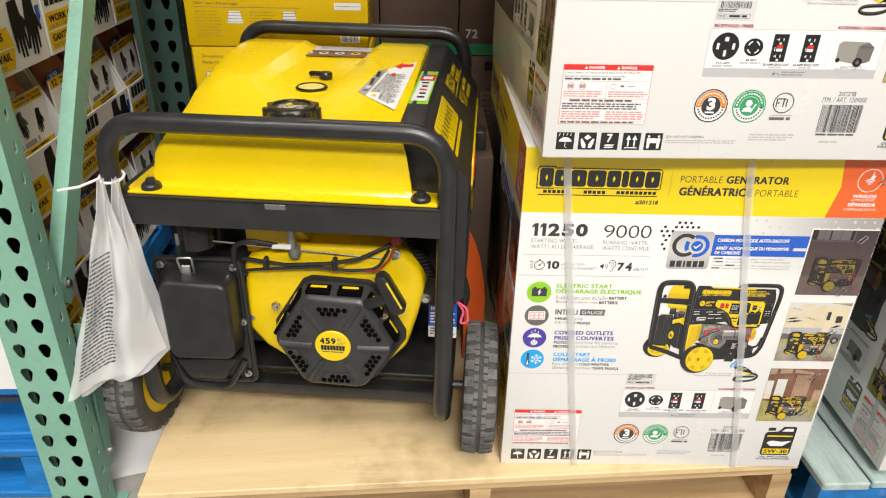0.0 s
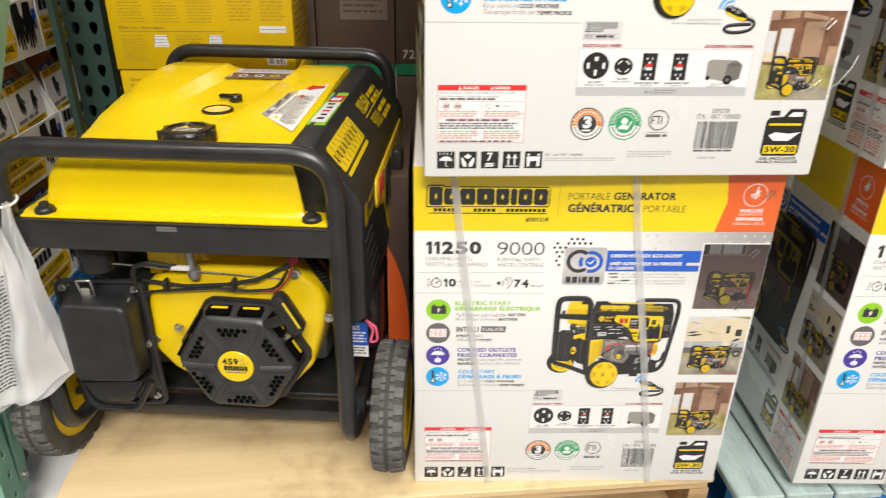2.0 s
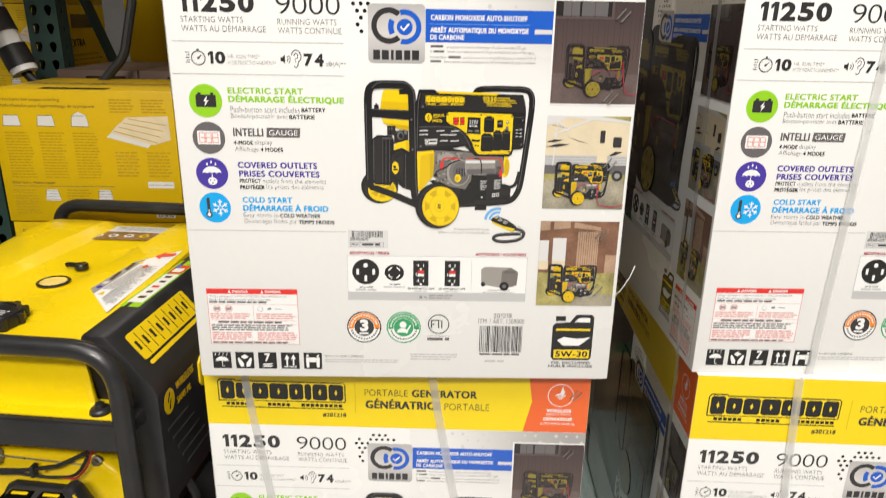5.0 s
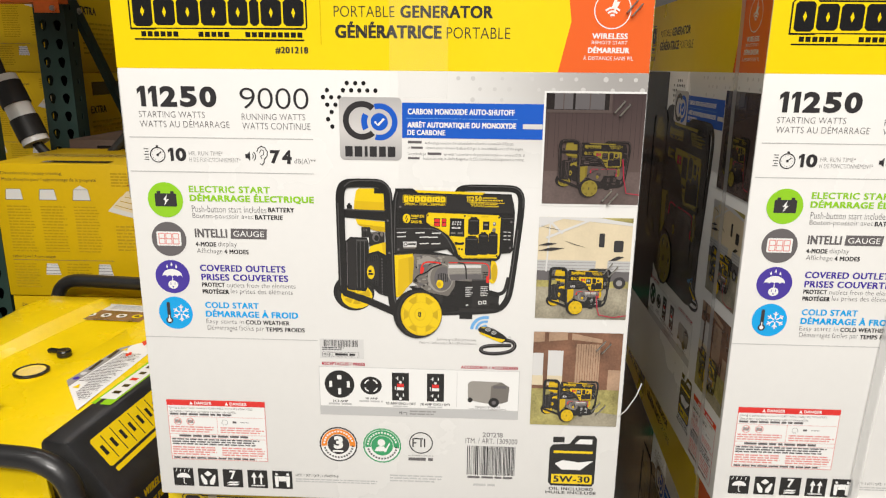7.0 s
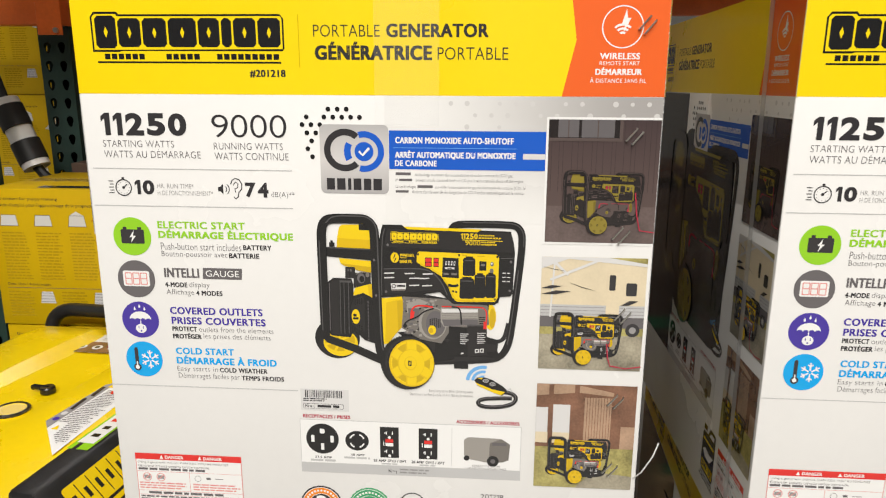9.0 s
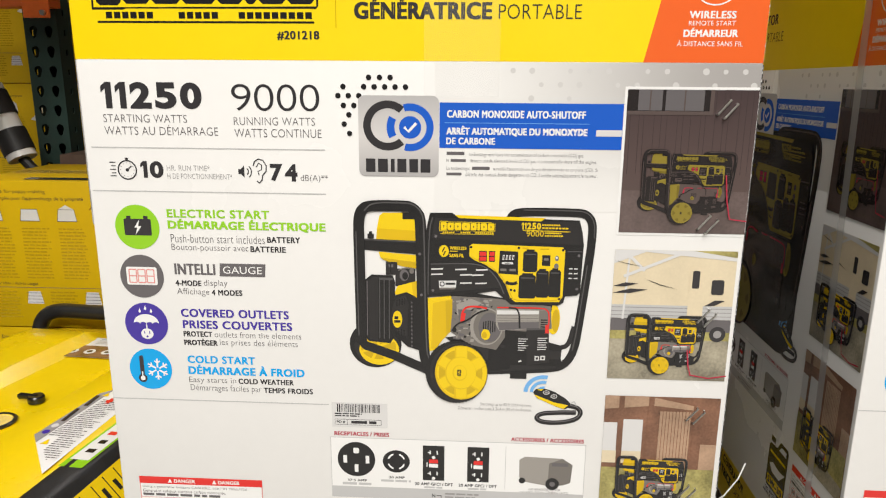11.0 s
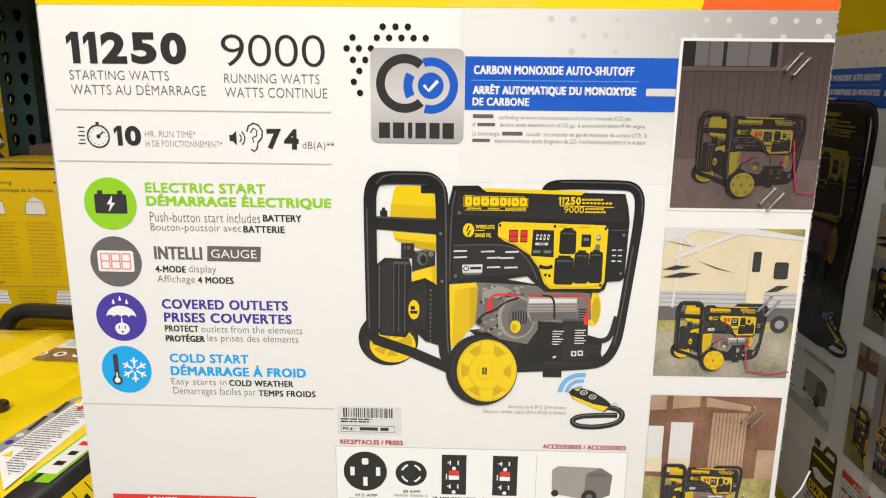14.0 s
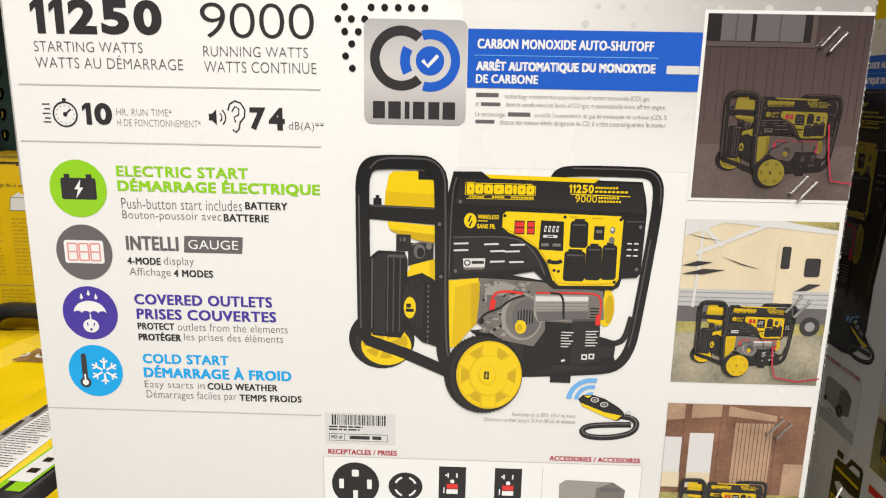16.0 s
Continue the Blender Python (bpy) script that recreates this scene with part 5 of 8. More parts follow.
def outlet_print(place, parent, d, full):
    s = Sheet(place)
    s.rect(LIGHTGREY, 0.235 + d, 0.133, 0.5055 + d, 0.2045, 2), s.rect(PAPER, 0.2356 + d, 0.1464, 0.5049 + d, 0.2039, 3)
    s.rect(LIGHTGREY, 0.4217 + d, 0.150, 0.4222 + d, 0.200, 4)
    s.disc(BLACK, 0.2625 + d, 0.179, 0.0203, 4), s.disc(BLACK, 0.3055 + d, 0.178, 0.0146, 4, 0.0132)
    for u, v, w, h in ((-0.012, 0, 0.002, 0.0045), (0.012, 0, 0.002, 0.0045), (0, -0.0105, 0.002, 0.0045)):
        s.rect(PAPER, 0.2625 + d + u - w, 0.179 + v - h, 0.2625 + d + u + w, 0.179 + v + h, 5)
    s.rect(PAPER, 0.2595 + d, 0.186, 0.2655 + d, 0.1925, 5, 0.0015)
    for a in (20, 110, 200, 290):
        s.ring(PAPER, 0.3055 + d, 0.178, 0.0098, 0.0080, 5, a, a + 50, 8)
    for u0, u1 in ((0.334, 0.357), (0.3815, 0.4045)):
        u0, u1 = u0 + d, u1 + d
        s.rect(BLACK, u0, 0.157, u1, 0.198, 4)
        m = (u0 + u1) / 2
        s.rect(RED, m - 0.0048, 0.1775, m + 0.0048, 0.182, 5), s.rect(PAPER, m - 0.0048, 0.1725, m + 0.0048, 0.1768, 5)
        s.rect(PAPER, m - 0.0075, 0.173, m - 0.0065, 0.1785, 5)
        for v in (0.190, 0.1655):
            s.rect(PAPER, m - 0.0062, v - 0.0006, m - 0.0030, v + 0.0006, 5), s.rect(PAPER, m - 0.0042, v - 0.0022, m - 0.0030, v + 0.0022, 5), s.rect(PAPER, m + 0.0032, v - 0.0022, m + 0.0044, v + 0.0022, 5)
            s.disc(PAPER, m, v - 0.0058, 0.0019, 5, n=12)
    s.text(DARK, "37.5 AMP", 0.2525 + d, 0.1525, 0.2735 + d, 0.1555, 4, 0.01), s.bars(LIGHTGREY, 0.247 + d, 0.148, 0.279 + d, 0.1512, 1, 4, 0.9)
    s.text(DARK, "30 AMP", 0.2975 + d, 0.1575, 0.3145 + d, 0.1605, 4, 0.01), s.bars(LIGHTGREY, 0.289 + d, 0.1532, 0.322 + d, 0.156, 1, 4, 0.9)
    for u in (0.3255, 0.3725):
        s.text(DARK, "20 AMP GFCI / DFT", u + d, 0.1508, u + 0.041 + d, 0.1543, 4, 0.01), s.bars(LIGHTGREY, u + 0.010 + d, 0.1472, u + 0.030 + d, 0.1496, 1, 4, 0.9)
    s.text(DARK, "N", 0.344 + d, 0.1365, 0.3475 + d, 0.141, 4, 0.02), s.stroke(DARK, [(0.349 + d, 0.139), (0.354 + d, 0.139), (0.354 + d, 0.135)], 0.0007, 4)
    s.bars(MIDGREY, 0.358 + d, 0.1345, 0.395 + d, 0.1425, 2, 4, 0.5)
    # fabric cover over a machine
    s.poly(ENGMID, [(0.4365 + d, 0.185), (0.442 + d, 0.189), (0.482 + d, 0.188), (0.4925 + d, 0.181), (0.491 + d, 0.160), (0.484 + d, 0.157), (0.470 + d, 0.155), (0.440 + d, 0.160), (0.437 + d, 0.165)], 4)
    s.poly(ENGLIGHT, [(0.4365 + d, 0.185), (0.442 + d, 0.189), (0.482 + d, 0.188), (0.468 + d, 0.182), (0.467 + d, 0.156), (0.440 + d, 0.160), (0.437 + d, 0.165)], 5)
    s.rect(GREY, 0.471 + d, 0.179, 0.488 + d, 0.183, 6), s.disc(BLACK, 0.472 + d, 0.158, 0.0072, 6, n=20), s.disc(GREY, 0.472 + d, 0.158, 0.003, 7, n=14), s.disc(BLACK, 0.440 + d, 0.161, 0.0035, 5, n=14)
    s.text(GREY, "GENERATOR COVER", 0.447 + d, 0.1495, 0.481 + d, 0.1522, 4, 0.0), s.text(GREY, "HOUSSE POUR GÉNÉRATRICE", 0.439 + d, 0.1463, 0.489 + d, 0.1492, 4, 0.0)
    s.text(CRIMSON, "RECEPTACLES / PRISES", 0.2395 + d, 0.2065, 0.298 + d, 0.2112, 3, 0.02), s.text(CRIMSON, "ACCESSORIES / ACCESSOIRES", 0.427 + d, 0.2065, 0.503 + d, 0.2110, 3, 0.02)
    s.done("outlet_chart", parent, "printed chart of black outlets and a cover")


def seal_print(place, parent):
    for u, col in ((0.2585, SEAL), (0.3195, TEAL)):
        s = Sheet(place)
        s.poly(col if col is TEAL else DARK, [(u + (0.0262 + 0.0006 * (k % 2)) * math.cos(k * math.pi / 24), 0.0875 + (0.0262 + 0.0006 * (k % 2)) * math.sin(k * math.pi / 24)) for k in range(48)], 2)
        s.disc(PAPER, u, 0.0875, 0.0245, 3)
        s.ring(col, u, 0.0875, 0.0238, 0.0158, 4, -8, 188, 30)
        s.disc(DARK if col is SEAL else TEAL, u, 0.0875, 0.0152, 4)
        for a in range(30):
            if a not in (0, 15):
                t = a * 12
                s.ring(PAPER if 0 <= t <= 180 else DARK, u, 0.0875, 0.0213, 0.0187, 5, t + 2, t + 9, 2)
        if col is SEAL:
            s.text(PAPER, "3", 0.2520, 0.0805, 0.2650, 0.1005, 5, 0.05)
            s.bars(PAPER, 0.2505, 0.0755, 0.2670, 0.0785, 1, 5, 0.9)
        else:
            s.disc(PAPER, 0.3185, 0.0925, 0.0055, 5, n=20), s.poly(PAPER, [(0.309, 0.079), (0.311, 0.084), (0.3155, 0.0865), (0.3215, 0.0865), (0.325, 0.083), (0.326, 0.079)], 5)
            s.ring(TEAL, 0.3185, 0.0925, 0.0062, 0.0052, 6, 0, 180, 14), s.stroke(PAPER, [(0.323, 0.078), (0.330, 0.0915)], 0.0022, 6)
        s.done("warranty_seal" if col is SEAL else "support_seal", parent, "round orange warranty seal" if col is SEAL else "round green support seal")
    s = Sheet(place)
    s.ring(DARK, 0.3735, 0.0935, 0.0165, 0.0150, 3)
    for a, c in (((0.3625, 0.087), (0.3625, 0.100)), ((0.3625, 0.0935), (0.367, 0.0935)), ((0.3625, 0.100), (0.3765, 0.100)), ((0.3735, 0.100), (0.3735, 0.087)), ((0.3785, 0.100), (0.3785, 0.087))):
        s.stroke(DARK, [a, c], 0.0018, 3)
    s.bars(GREY, 0.356, 0.0655, 0.391, 0.0705, 1, 3, 0.9)
    s.rect(GREY, 0.356, 0.0735, 0.391, 0.0740, 3)
    s.done("test_mark", parent, "round black test mark")


def code_print(place, parent):
    s = Sheet(place)
    s.text(GREY, "201218", 0.458, 0.1055, 0.486, 0.1125, 2, 0.005), s.text(GREY, "ITM. / ART. 1309000", 0.435, 0.0955, 0.506, 0.1035, 2, 0.005)
    s.done("item_number", parent, "small printed item number")
    s = Sheet(place)
    g = random.Random(5)
    u = 0.4375
    while u < 0.504:
        w = g.choice((0.0006, 0.0006, 0.0012, 0.0018))
        s.rect(DARK, u, 0.0465, u + w, 0.0915, 2)
        u += w + g.choice((0.0006, 0.0009, 0.0014))
    tagged(s.done("bar_code", parent, "black printed bar code"), kind="stuff")
    s = Sheet(place)
    s.bars(GREY, 0.4385, 0.0405, 0.503, 0.0445, 1, 2, 0.8)
    s.done("code_digits", parent)
    s = Sheet(place)
    s.bars(LIGHTGREY, 0.447, 0.0285, 0.478, 0.0325, 1, 2, 0.8), s.bars(LIGHTGREY, 0.33, 0.030, 0.405, 0.0425, 3, 2, 0.5)
    s.text(DARK, "QTY: 1 SET / QTÉ : 1 ENSEMBLE", 0.196, 0.0345, 0.257, 0.0395, 2, 0.0), s.bars(LIGHTGREY, 0.196, 0.0245, 0.315, 0.0315, 2, 2, 0.5)
    s.done("fine_print", parent, "small grey print")
    s = Sheet(place)
    s.rect(PALE, 0.2375, 0.2165, 0.2965, 0.2445, 2)
    u = 0.243
    while u < 0.2875:
        w = g.choice((0.0005, 0.0005, 0.001, 0.0014))
        s.rect(DARK, u, 0.2335, u + w, 0.2430, 3)
        u += w + g.choice((0.0005, 0.0008, 0.0011))
    s.bars(DARK, 0.2405, 0.2275, 0.270, 0.2325, 2, 3, 0.55)
    s.rect(DARK, 0.2405, 0.219, 0.290, 0.2255, 3), s.rect(PALE, 0.2409, 0.2194, 0.2896, 0.2251, 4), s.rect(DARK, 0.2535, 0.219, 0.2539, 0.2255, 5)
    s.text(DARK, "PO #", 0.2425, 0.2207, 0.2515, 0.2240, 5, 0.01), s.bars(DARK, 0.258, 0.2207, 0.2855, 0.2240, 1, 5, 0.95)
    s.done("serial_label", parent, "small pale grey sticker with a bar code")
    # five handling signs
    for i in range(5):
        s = Sheet(place)
        a = 0.0205 + i * 0.0355
        s.rect(BLACK, a, 0.014, a + 0.0285, 0.0425, 2)
        m = a + 0.01425
        if i == 0:
            s.poly(PAPER, [(m + 0.0100 * math.cos(t), 0.027 + 0.0075 * math.sin(t)) for t in [math.pi * k / 10 for k in range(11)]], 3)
            s.stroke(PAPER, [(m, 0.028), (m, 0.018), (m + 0.003, 0.017)], 0.0011, 3)
            for k in range(4):
                s.stroke(PAPER, [(m - 0.009 + 0.006 * k, 0.041), (m - 0.0105 + 0.006 * k, 0.0365)], 0.0009, 3)
        elif i == 1:
            s.poly(PAPER, [(m, 0.030), (m + 0.006, 0.034), (m, 0.039), (m - 0.006, 0.034)], 3)
            for q in (-1, 1):
                s.poly(PAPER, [(m + q * 0.002, 0.017), (m + q * 0.002, 0.023), (m + q * 0.009, 0.033), (m + q * 0.011, 0.031), (m + q * 0.0095, 0.023), (m + q * 0.007, 0.017)], 3)
        elif i == 2:
            s.text(PAPER, "7", m - 0.0045, 0.0265, m + 0.0045, 0.0405, 3, 0.03)
            for v in (0.017, 0.0205):
                s.poly(PAPER, [(m - 0.009, v), (m + 0.005, v), (m + 0.009, v + 0.0025), (m - 0.005, v + 0.0025)], 3)
        elif i == 3:
            s.rect(PAPER, m - 0.010, 0.017, m + 0.010, 0.0185, 3)
            for q in (-0.005, 0.005):
                s.rect(PAPER, m + q - 0.0012, 0.020, m + q + 0.0012, 0.032, 3), s.poly(PAPER, [(m + q - 0.004, 0.031), (m + q + 0.004, 0.031), (m + q, 0.039)], 3)
        else:
            s.rect(PAPER, m - 0.005, 0.026, m + 0.005, 0.034, 3)
            for q in (-0.008, 0.008):
                s.disc(PAPER, m + q, 0.037, 0.002, 3, n=12), s.poly(PAPER, [(m + q - 0.002, 0.017), (m + q + 0.002, 0.017), (m + q + 0.003, 0.034), (m + q - 0.003, 0.034)], 3)
        s.done("handling_sign", parent, "black printed handling sign")


def generator_carton(m, label):
    c = thing("generator_carton", m, label, "carton", "stacked generator cartons")
    b = box(0, CW, 0, CD, 0, CH, 0.0022, 2)
    part("carton_body", b, WHITE, c, "white coated cardboard shell")
    part("bottom_flap", box(0.006, CW - 0.006, 0.0008, 0.012, -0.0006, 0.0035, 0.001, 1), WHITE, c)
    for place, W, full in ((front, 0.644, True), (side, CD / K, False), (right_side, CD / K, False)):
        d = W - 0.644
        header_print(place, W, full, c)
        badge_print(place, W, c, full)
        photo_print(place, W, c)
        s = Sheet(place)
        if full:
            machine_picture(s, 0.2605, 0.249, 0.502, 0.4595, 4)
        else:
            # flank print: its dark blocks and dusk inks also carry the gap's shade
            s.rect(DARK, 0.0008, 0.135, W - 0.42, 0.5905, 2), s.rect(BLACK, W - 0.43, 0.225, W - 0.165, 0.535, 3, 0.04)
            machine_picture(s, W - 0.52, 0.215, W - 0.150, 0.525, 4, True, False)
        remote_print(s, d)
        s.text(MIDGREY, "Start/stop up to 80 ft. (24.4 m) away.", 0.394 + d, 0.2452, 0.447 + d, 0.2496, 3, 0.0)
        s.text(MIDGREY, "Démarrer / arrêter jusqu'à 24,4 m (80 pi) de distance.", 0.371 + d, 0.2398, 0.447 + d, 0.2446, 3, 0.0)
        s.done("machine_picture", c, "large printed picture of the wheeled generator")
        outlet_print(place, c, d - (0 if full else 0.02), full)
        if full:
            rating_print(place, c)
            feature_print(place, c)
            danger_print(place, c, 0.0205, 0.0565, 0.158, 0.149)
            oil_print(place, c, 0.548, 0.021, 0.618, 0.112)
            seal_print(place, c)
            code_print(place, c)
        else:
            danger_print(place, c, W - 0.118, 0.012, W - 0.016, 0.110)
            oil_print(place, c, W - 0.19, 0.03, W - 0.128, 0.118)
    s = Sheet(front)
    g = random.Random(21)
    for i in range(110):
        v, w, h = 0.03 + 0.0059 * i + g.uniform(0, 0.004), g.uniform(0.0002, 0.0012), g.uniform(0.0004, 0.0018)
        s.poly(PALE, [(0.6437, v), (0.6437, v + 2 * h), (0.6437 - w, v + h * g.uniform(0.3, 1.6))], 9)
    tagged(s.done("edge_wear", c, "frayed white card edge"), kind="stuff")
    for u, v in ((0.612, 0.5525), (0.6185, 0.549), (0.6035, 0.4445), (0.611, 0.4405), (0.6115, 0.3505), (0.6185, 0.3465), (0.610, 0.245), (0.617, 0.2415), (0.6085, 0.157), (0.6155, 0.153), (0.618, 0.667), (0.624, 0.663)):
        x, z = u * K, v * K
        part("staple", tube([(x - 0.005, 0.0005, z - 0.006), (x - 0.005, -0.0038, z - 0.006), (x + 0.005, -0.0038, z + 0.006), (x + 0.005, 0.0005, z + 0.006)], 0.0009, 6), STEEL, c)
    return c


low = generator_carton(pose(0.174, 0.9925, 0.1475, 0, 0, -1.9), "white and yellow printed generator carton on the plywood")
top = copy_thing(low, pose(0.189, 0.945, 0.7885, 0, 0, 0.0))
tagged(top, "white and yellow printed generator carton stacked on another")
rlow = copy_thing(low, pose(0.906, 0.9592, 0.1485, 0, 0, -3.0))
tagged(rlow, "white and yellow printed generator carton on a blue pallet")
rtop = copy_thing(low, pose(0.898, 0.966, 0.7895, 0, 0, -0.2))
tagged(rtop, "white and yellow printed generator carton atop a second stack")


def strap(name, pts, w, across, label):
    """A flat plastic band along a path; across: the direction of its width."""
    b = bmesh.new()
    a = Vector(across).normalized() * w / 2
    rows = [(b.verts.new(Vector(p) - a), b.verts.new(Vector(p) + a)) for p in pts]
    for p, q in zip(rows, rows[1:]):
        b.faces.new((p[0], p[1], q[1], q[0]))
    bmesh.ops.solidify(b, geom=b.faces[:], thickness=0.0006)
    return tagged(part(name, b, STRAP, None, smooth=0), label, "strap", "carton straps")


for x0, x1, y0, tilt, z0, z1, label in ((0.235, 0.315, 0.988, -0.0332, 0.149, 0.786, "white plastic strap round the lower carton"), (0.515, 0.626, 0.988, -0.0332, 0.149, 0.786, "white plastic strap round the lower carton"),
                                        (1.050, 1.090, 0.9560, -0.0524, 0.149, 0.786, "white plastic strap round the far lower carton"), (1.09, 1.07, 0.963, -0.0035, 0.790, 1.427, "white plastic strap round the far upper carton")):
    left = 0.174 if x0 < 0.8 else 0.902
    path = [(x0, z1 + 0.0025), (x0 * 0.9 + x1 * 0.1, z1 - 0.07), ((x0 + x1) / 2, (z0 + z1) / 2), (x1, z0)]
    strap("carton_strap", [(x0, y0 + 0.30, z1 + 0.0025)] + [(x, y0 + tilt * (x - left), z) for x, z in path], 0.0125, (1, tilt, 0.1), label)
for x, y0, y1, z0, z1 in ((0.1755, 1.055, 1.03, 0.149, 0.786), (0.9080, 1.05, 1.02, 0.149, 0.786), (0.8955, 1.045, 1.025, 0.790, 1.427)):
    strap("carton_strap", [(x, y0, z1), (x, (y0 + y1) / 2, (z0 + z1) / 2), (x, y1, z0)], 0.0125, (0, 1, 0), "white plastic strap down a carton side")

strand = tube(round_path([(0.766, 0.944, 0.918), (0.772, 0.936, 0.930), (0.781, 0.930, 0.952), (0.786, 0.930, 0.968)], 0.01, 4), 0.0007, 6)
tagged(part("plastic_strand", strand, NYLON), "thin white plastic strand caught at a carton edge", "strand")
for base_, x in ((top, 0.335), (rtop, 0.335)):
    t_ = Sheet(lambda u, v, layer: (u * K, -0.004, v * K))
    t_.rect(TAPE, x, 0.560, x + 0.070, 0.711, 1)
    t_.done("clear_tape", base_, "strip of clear packing tape")


# ---- the display generator ----
gen = thing("portable_generator", pose(-0.1967, 0.998, 0.147, 0, 0, -6), "yellow and black open-frame generator on the plywood", "generator")
gen.scale = (0.9, 0.9, 0.9)      # worked out on a drawing 1/0.9 of full size
XL, XR, YB = -0.298, 0.282, 0.75


def front_hoop():
    pts = [(XL, 0.62, 0.125), (XL, 0.0, 0.125), (XL, 0.0, 0.739), (XR, 0.0, 0.739), (XR, 0.0, 0.125), (XR, 0.62, 0.125)]
    return tube(round_path(pts, 0.078, 9), 0.0172, 16)


def rear_hoop():
    pts = [(XL, 0.60, 0.125), (XL, YB - 0.02, 0.125), (XL, YB, 0.762), (XR, YB, 0.762), (XR, YB - 0.02, 0.125), (XR, 0.60, 0.125)]
    return tube(round_path(pts, 0.075, 9), 0.0170, 16)


part("front_hoop", front_hoop(), TUBE, gen, "bent black steel tube")
part("rear_hoop", rear_hoop(), TUBE, gen, "bent black steel tube")
b = box(XL, XR, -0.013, -0.007, 0.556, 0.6100, 0.0015, 2)
box(XL, XR, -0.013, 0.030, 0.6050, 0.6108, 0.0015, 2, b)
part("cross_bar", b, TUBE, gen, "flat black steel bar")
for x in (XL + 0.004, XR - 0.004):
    part("side_rail", box(x - 0.013, x + 0.013, 0.014, YB - 0.012, 0.578, 0.604, 0.003, 2), TUBE, gen)
part("rear_bar", box(XL, XR, YB - 0.016, YB + 0.012, 0.56, 0.61, 0.003, 2), TUBE, gen)
part("lower_bar", box(XL, XR, 0.085, 0.125, 0.112, 0.140, 0.003, 2), TUBE, gen)
part("lower_bar", box(XL, XR, 0.52, 0.56, 0.112, 0.140, 0.003, 2), TUBE, gen)
part("bumper_mark", box(-0.03, 0.006, -0.0142, -0.0128, 0.597, 0.6065, 0.0005, 1), GREY, gen)


def tank_body():
    """Pressed tank: cross-sections from front to back, with a stepped crown and dropped flanks."""
    rows = [  # y, flange z, left top x, right top x, channel z, wing rise
        (0.018, 0.614, -0.245, 0.225, 0.619, 0.0), (0.026, 0.614, -0.238, 0.218, 0.627, 0.0), (0.034, 0.614, -0.230, 0.208, 0.696, 0.0), (0.040, 0.614, -0.226, 0.202, 0.711, 0.0), (0.052, 0.614, -0.224, 0.196, 0.716, 0.0), (0.068, 0.614, -0.224, 0.193, 0.7172, 0.0),
        (0.18, 0.614, -0.240, 0.193, 0.720, 0.004), (0.24, 0.614, -0.250, 0.193, 0.724, 0.007), (0.30, 0.614, -0.256, 0.193, 0.726, 0.010), (0.36, 0.614, -0.262, 0.193, 0.727, 0.0133), (0.48, 0.614, -0.272, 0.193, 0.729, 0.020),
        (0.60, 0.614, -0.276, 0.193, 0.730, 0.022), (0.66, 0.614, -0.276, 0.193, 0.731, 0.018), (0.70, 0.614, -0.268, 0.193, 0.726, 0.008), (0.72, 0.614, -0.255, 0.193, 0.705, 0.0), (0.725, 0.60, -0.24, 0.193, 0.618, 0.0)]
    bm = bmesh.new()
    rings = []
    for i, (y, zf, xl, xr, zc, st) in enumerate(rows):
        back = min(1.0, max(0.0, (y - 0.2) / 0.4))
        wl, wr = -0.165 + 0.055 * back, 0.050 + 0.030 * back
        zw = zc + st
        sec = [(-0.282, 0.608), (-0.282, zf), (xl - 0.010, zf + 0.003), (xl, zf + (zw - zf) * 0.72), (xl + 0.018, zw - 0.005), (xl + 0.040, zw), (wl, zw), (wl + 0.030, zc), (-0.02, zc), (wr - 0.032, zc), (wr, zw), (xr - 0.01, zw), (xr, zw - 0.004), (xr + 0.012, zf + 0.004), (0.262, zf), (0.262, 0.608)]
        if i == 0:
            sec = [(x, 0.608 + (z - 0.608) * 0.6) for x, z in sec]
        rings.append([bm.verts.new((x, y, z)) for x, z in sec])
    n = len(rings[0])
    for s, t in zip(rings, rings[1:]):
        for k in range(n - 1):
            bm.faces.new((s[k], s[k + 1], t[k + 1], t[k]))
        bm.faces.new((s[n - 1], s[0], t[0], t[n - 1]))
    bm.faces.new(rings[0]), bm.faces.new(rings[-1][::-1])
    bmesh.ops.recalc_face_normals(bm, faces=bm.faces[:])
    ed = [e for e in bm.edges if e.calc_face_angle(0) > radians(28)]
    bmesh.ops.bevel(bm, geom=ed, offset=0.005, segments=3, profile=0.5, affect="EDGES", clamp_overlap=True)
    return bm


tank = part("fuel_tank", tank_body(), TANKYEL, gen, "glossy yellow pressed fuel tank", 40)
part("tank_bottom", prism([(-0.225, 0.606), (-0.20, 0.533), (-0.185, 0.525), (0.105, 0.533), (0.125, 0.543), (0.20, 0.606)], 0.045, 0.70, 0.008, 2), TANKYEL, gen)
for x in (-0.236, 0.236):
    bolt = part("tank_bolt", lathe([(0.0, 0.639), (0.0075, 0.6385), (0.0085, 0.635), (0.0085, 0.631), (0.0145, 0.630), (0.017, 0.627), (0.017, 0.6235), (0.012, 0.620)], "z", 20, None, (x, 0.012, -0.0045)), PLASTIC, gen, "black rubber-mounted flange bolt")
    part("washer", lathe([(0.0, 0.6235), (0.0175, 0.6235), (0.0175, 0.6212), (0.0, 0.6212)], "z", 20, None, (x, 0.012, -0.0045)), HOSE, bolt)
part("tank_lip", prism([(-0.272, 0.6112), (0.266, 0.6112), (0.266, 0.6165), (-0.272, 0.6165)], -0.006, 0.030, 0.002, 2), TANKYEL, tank)
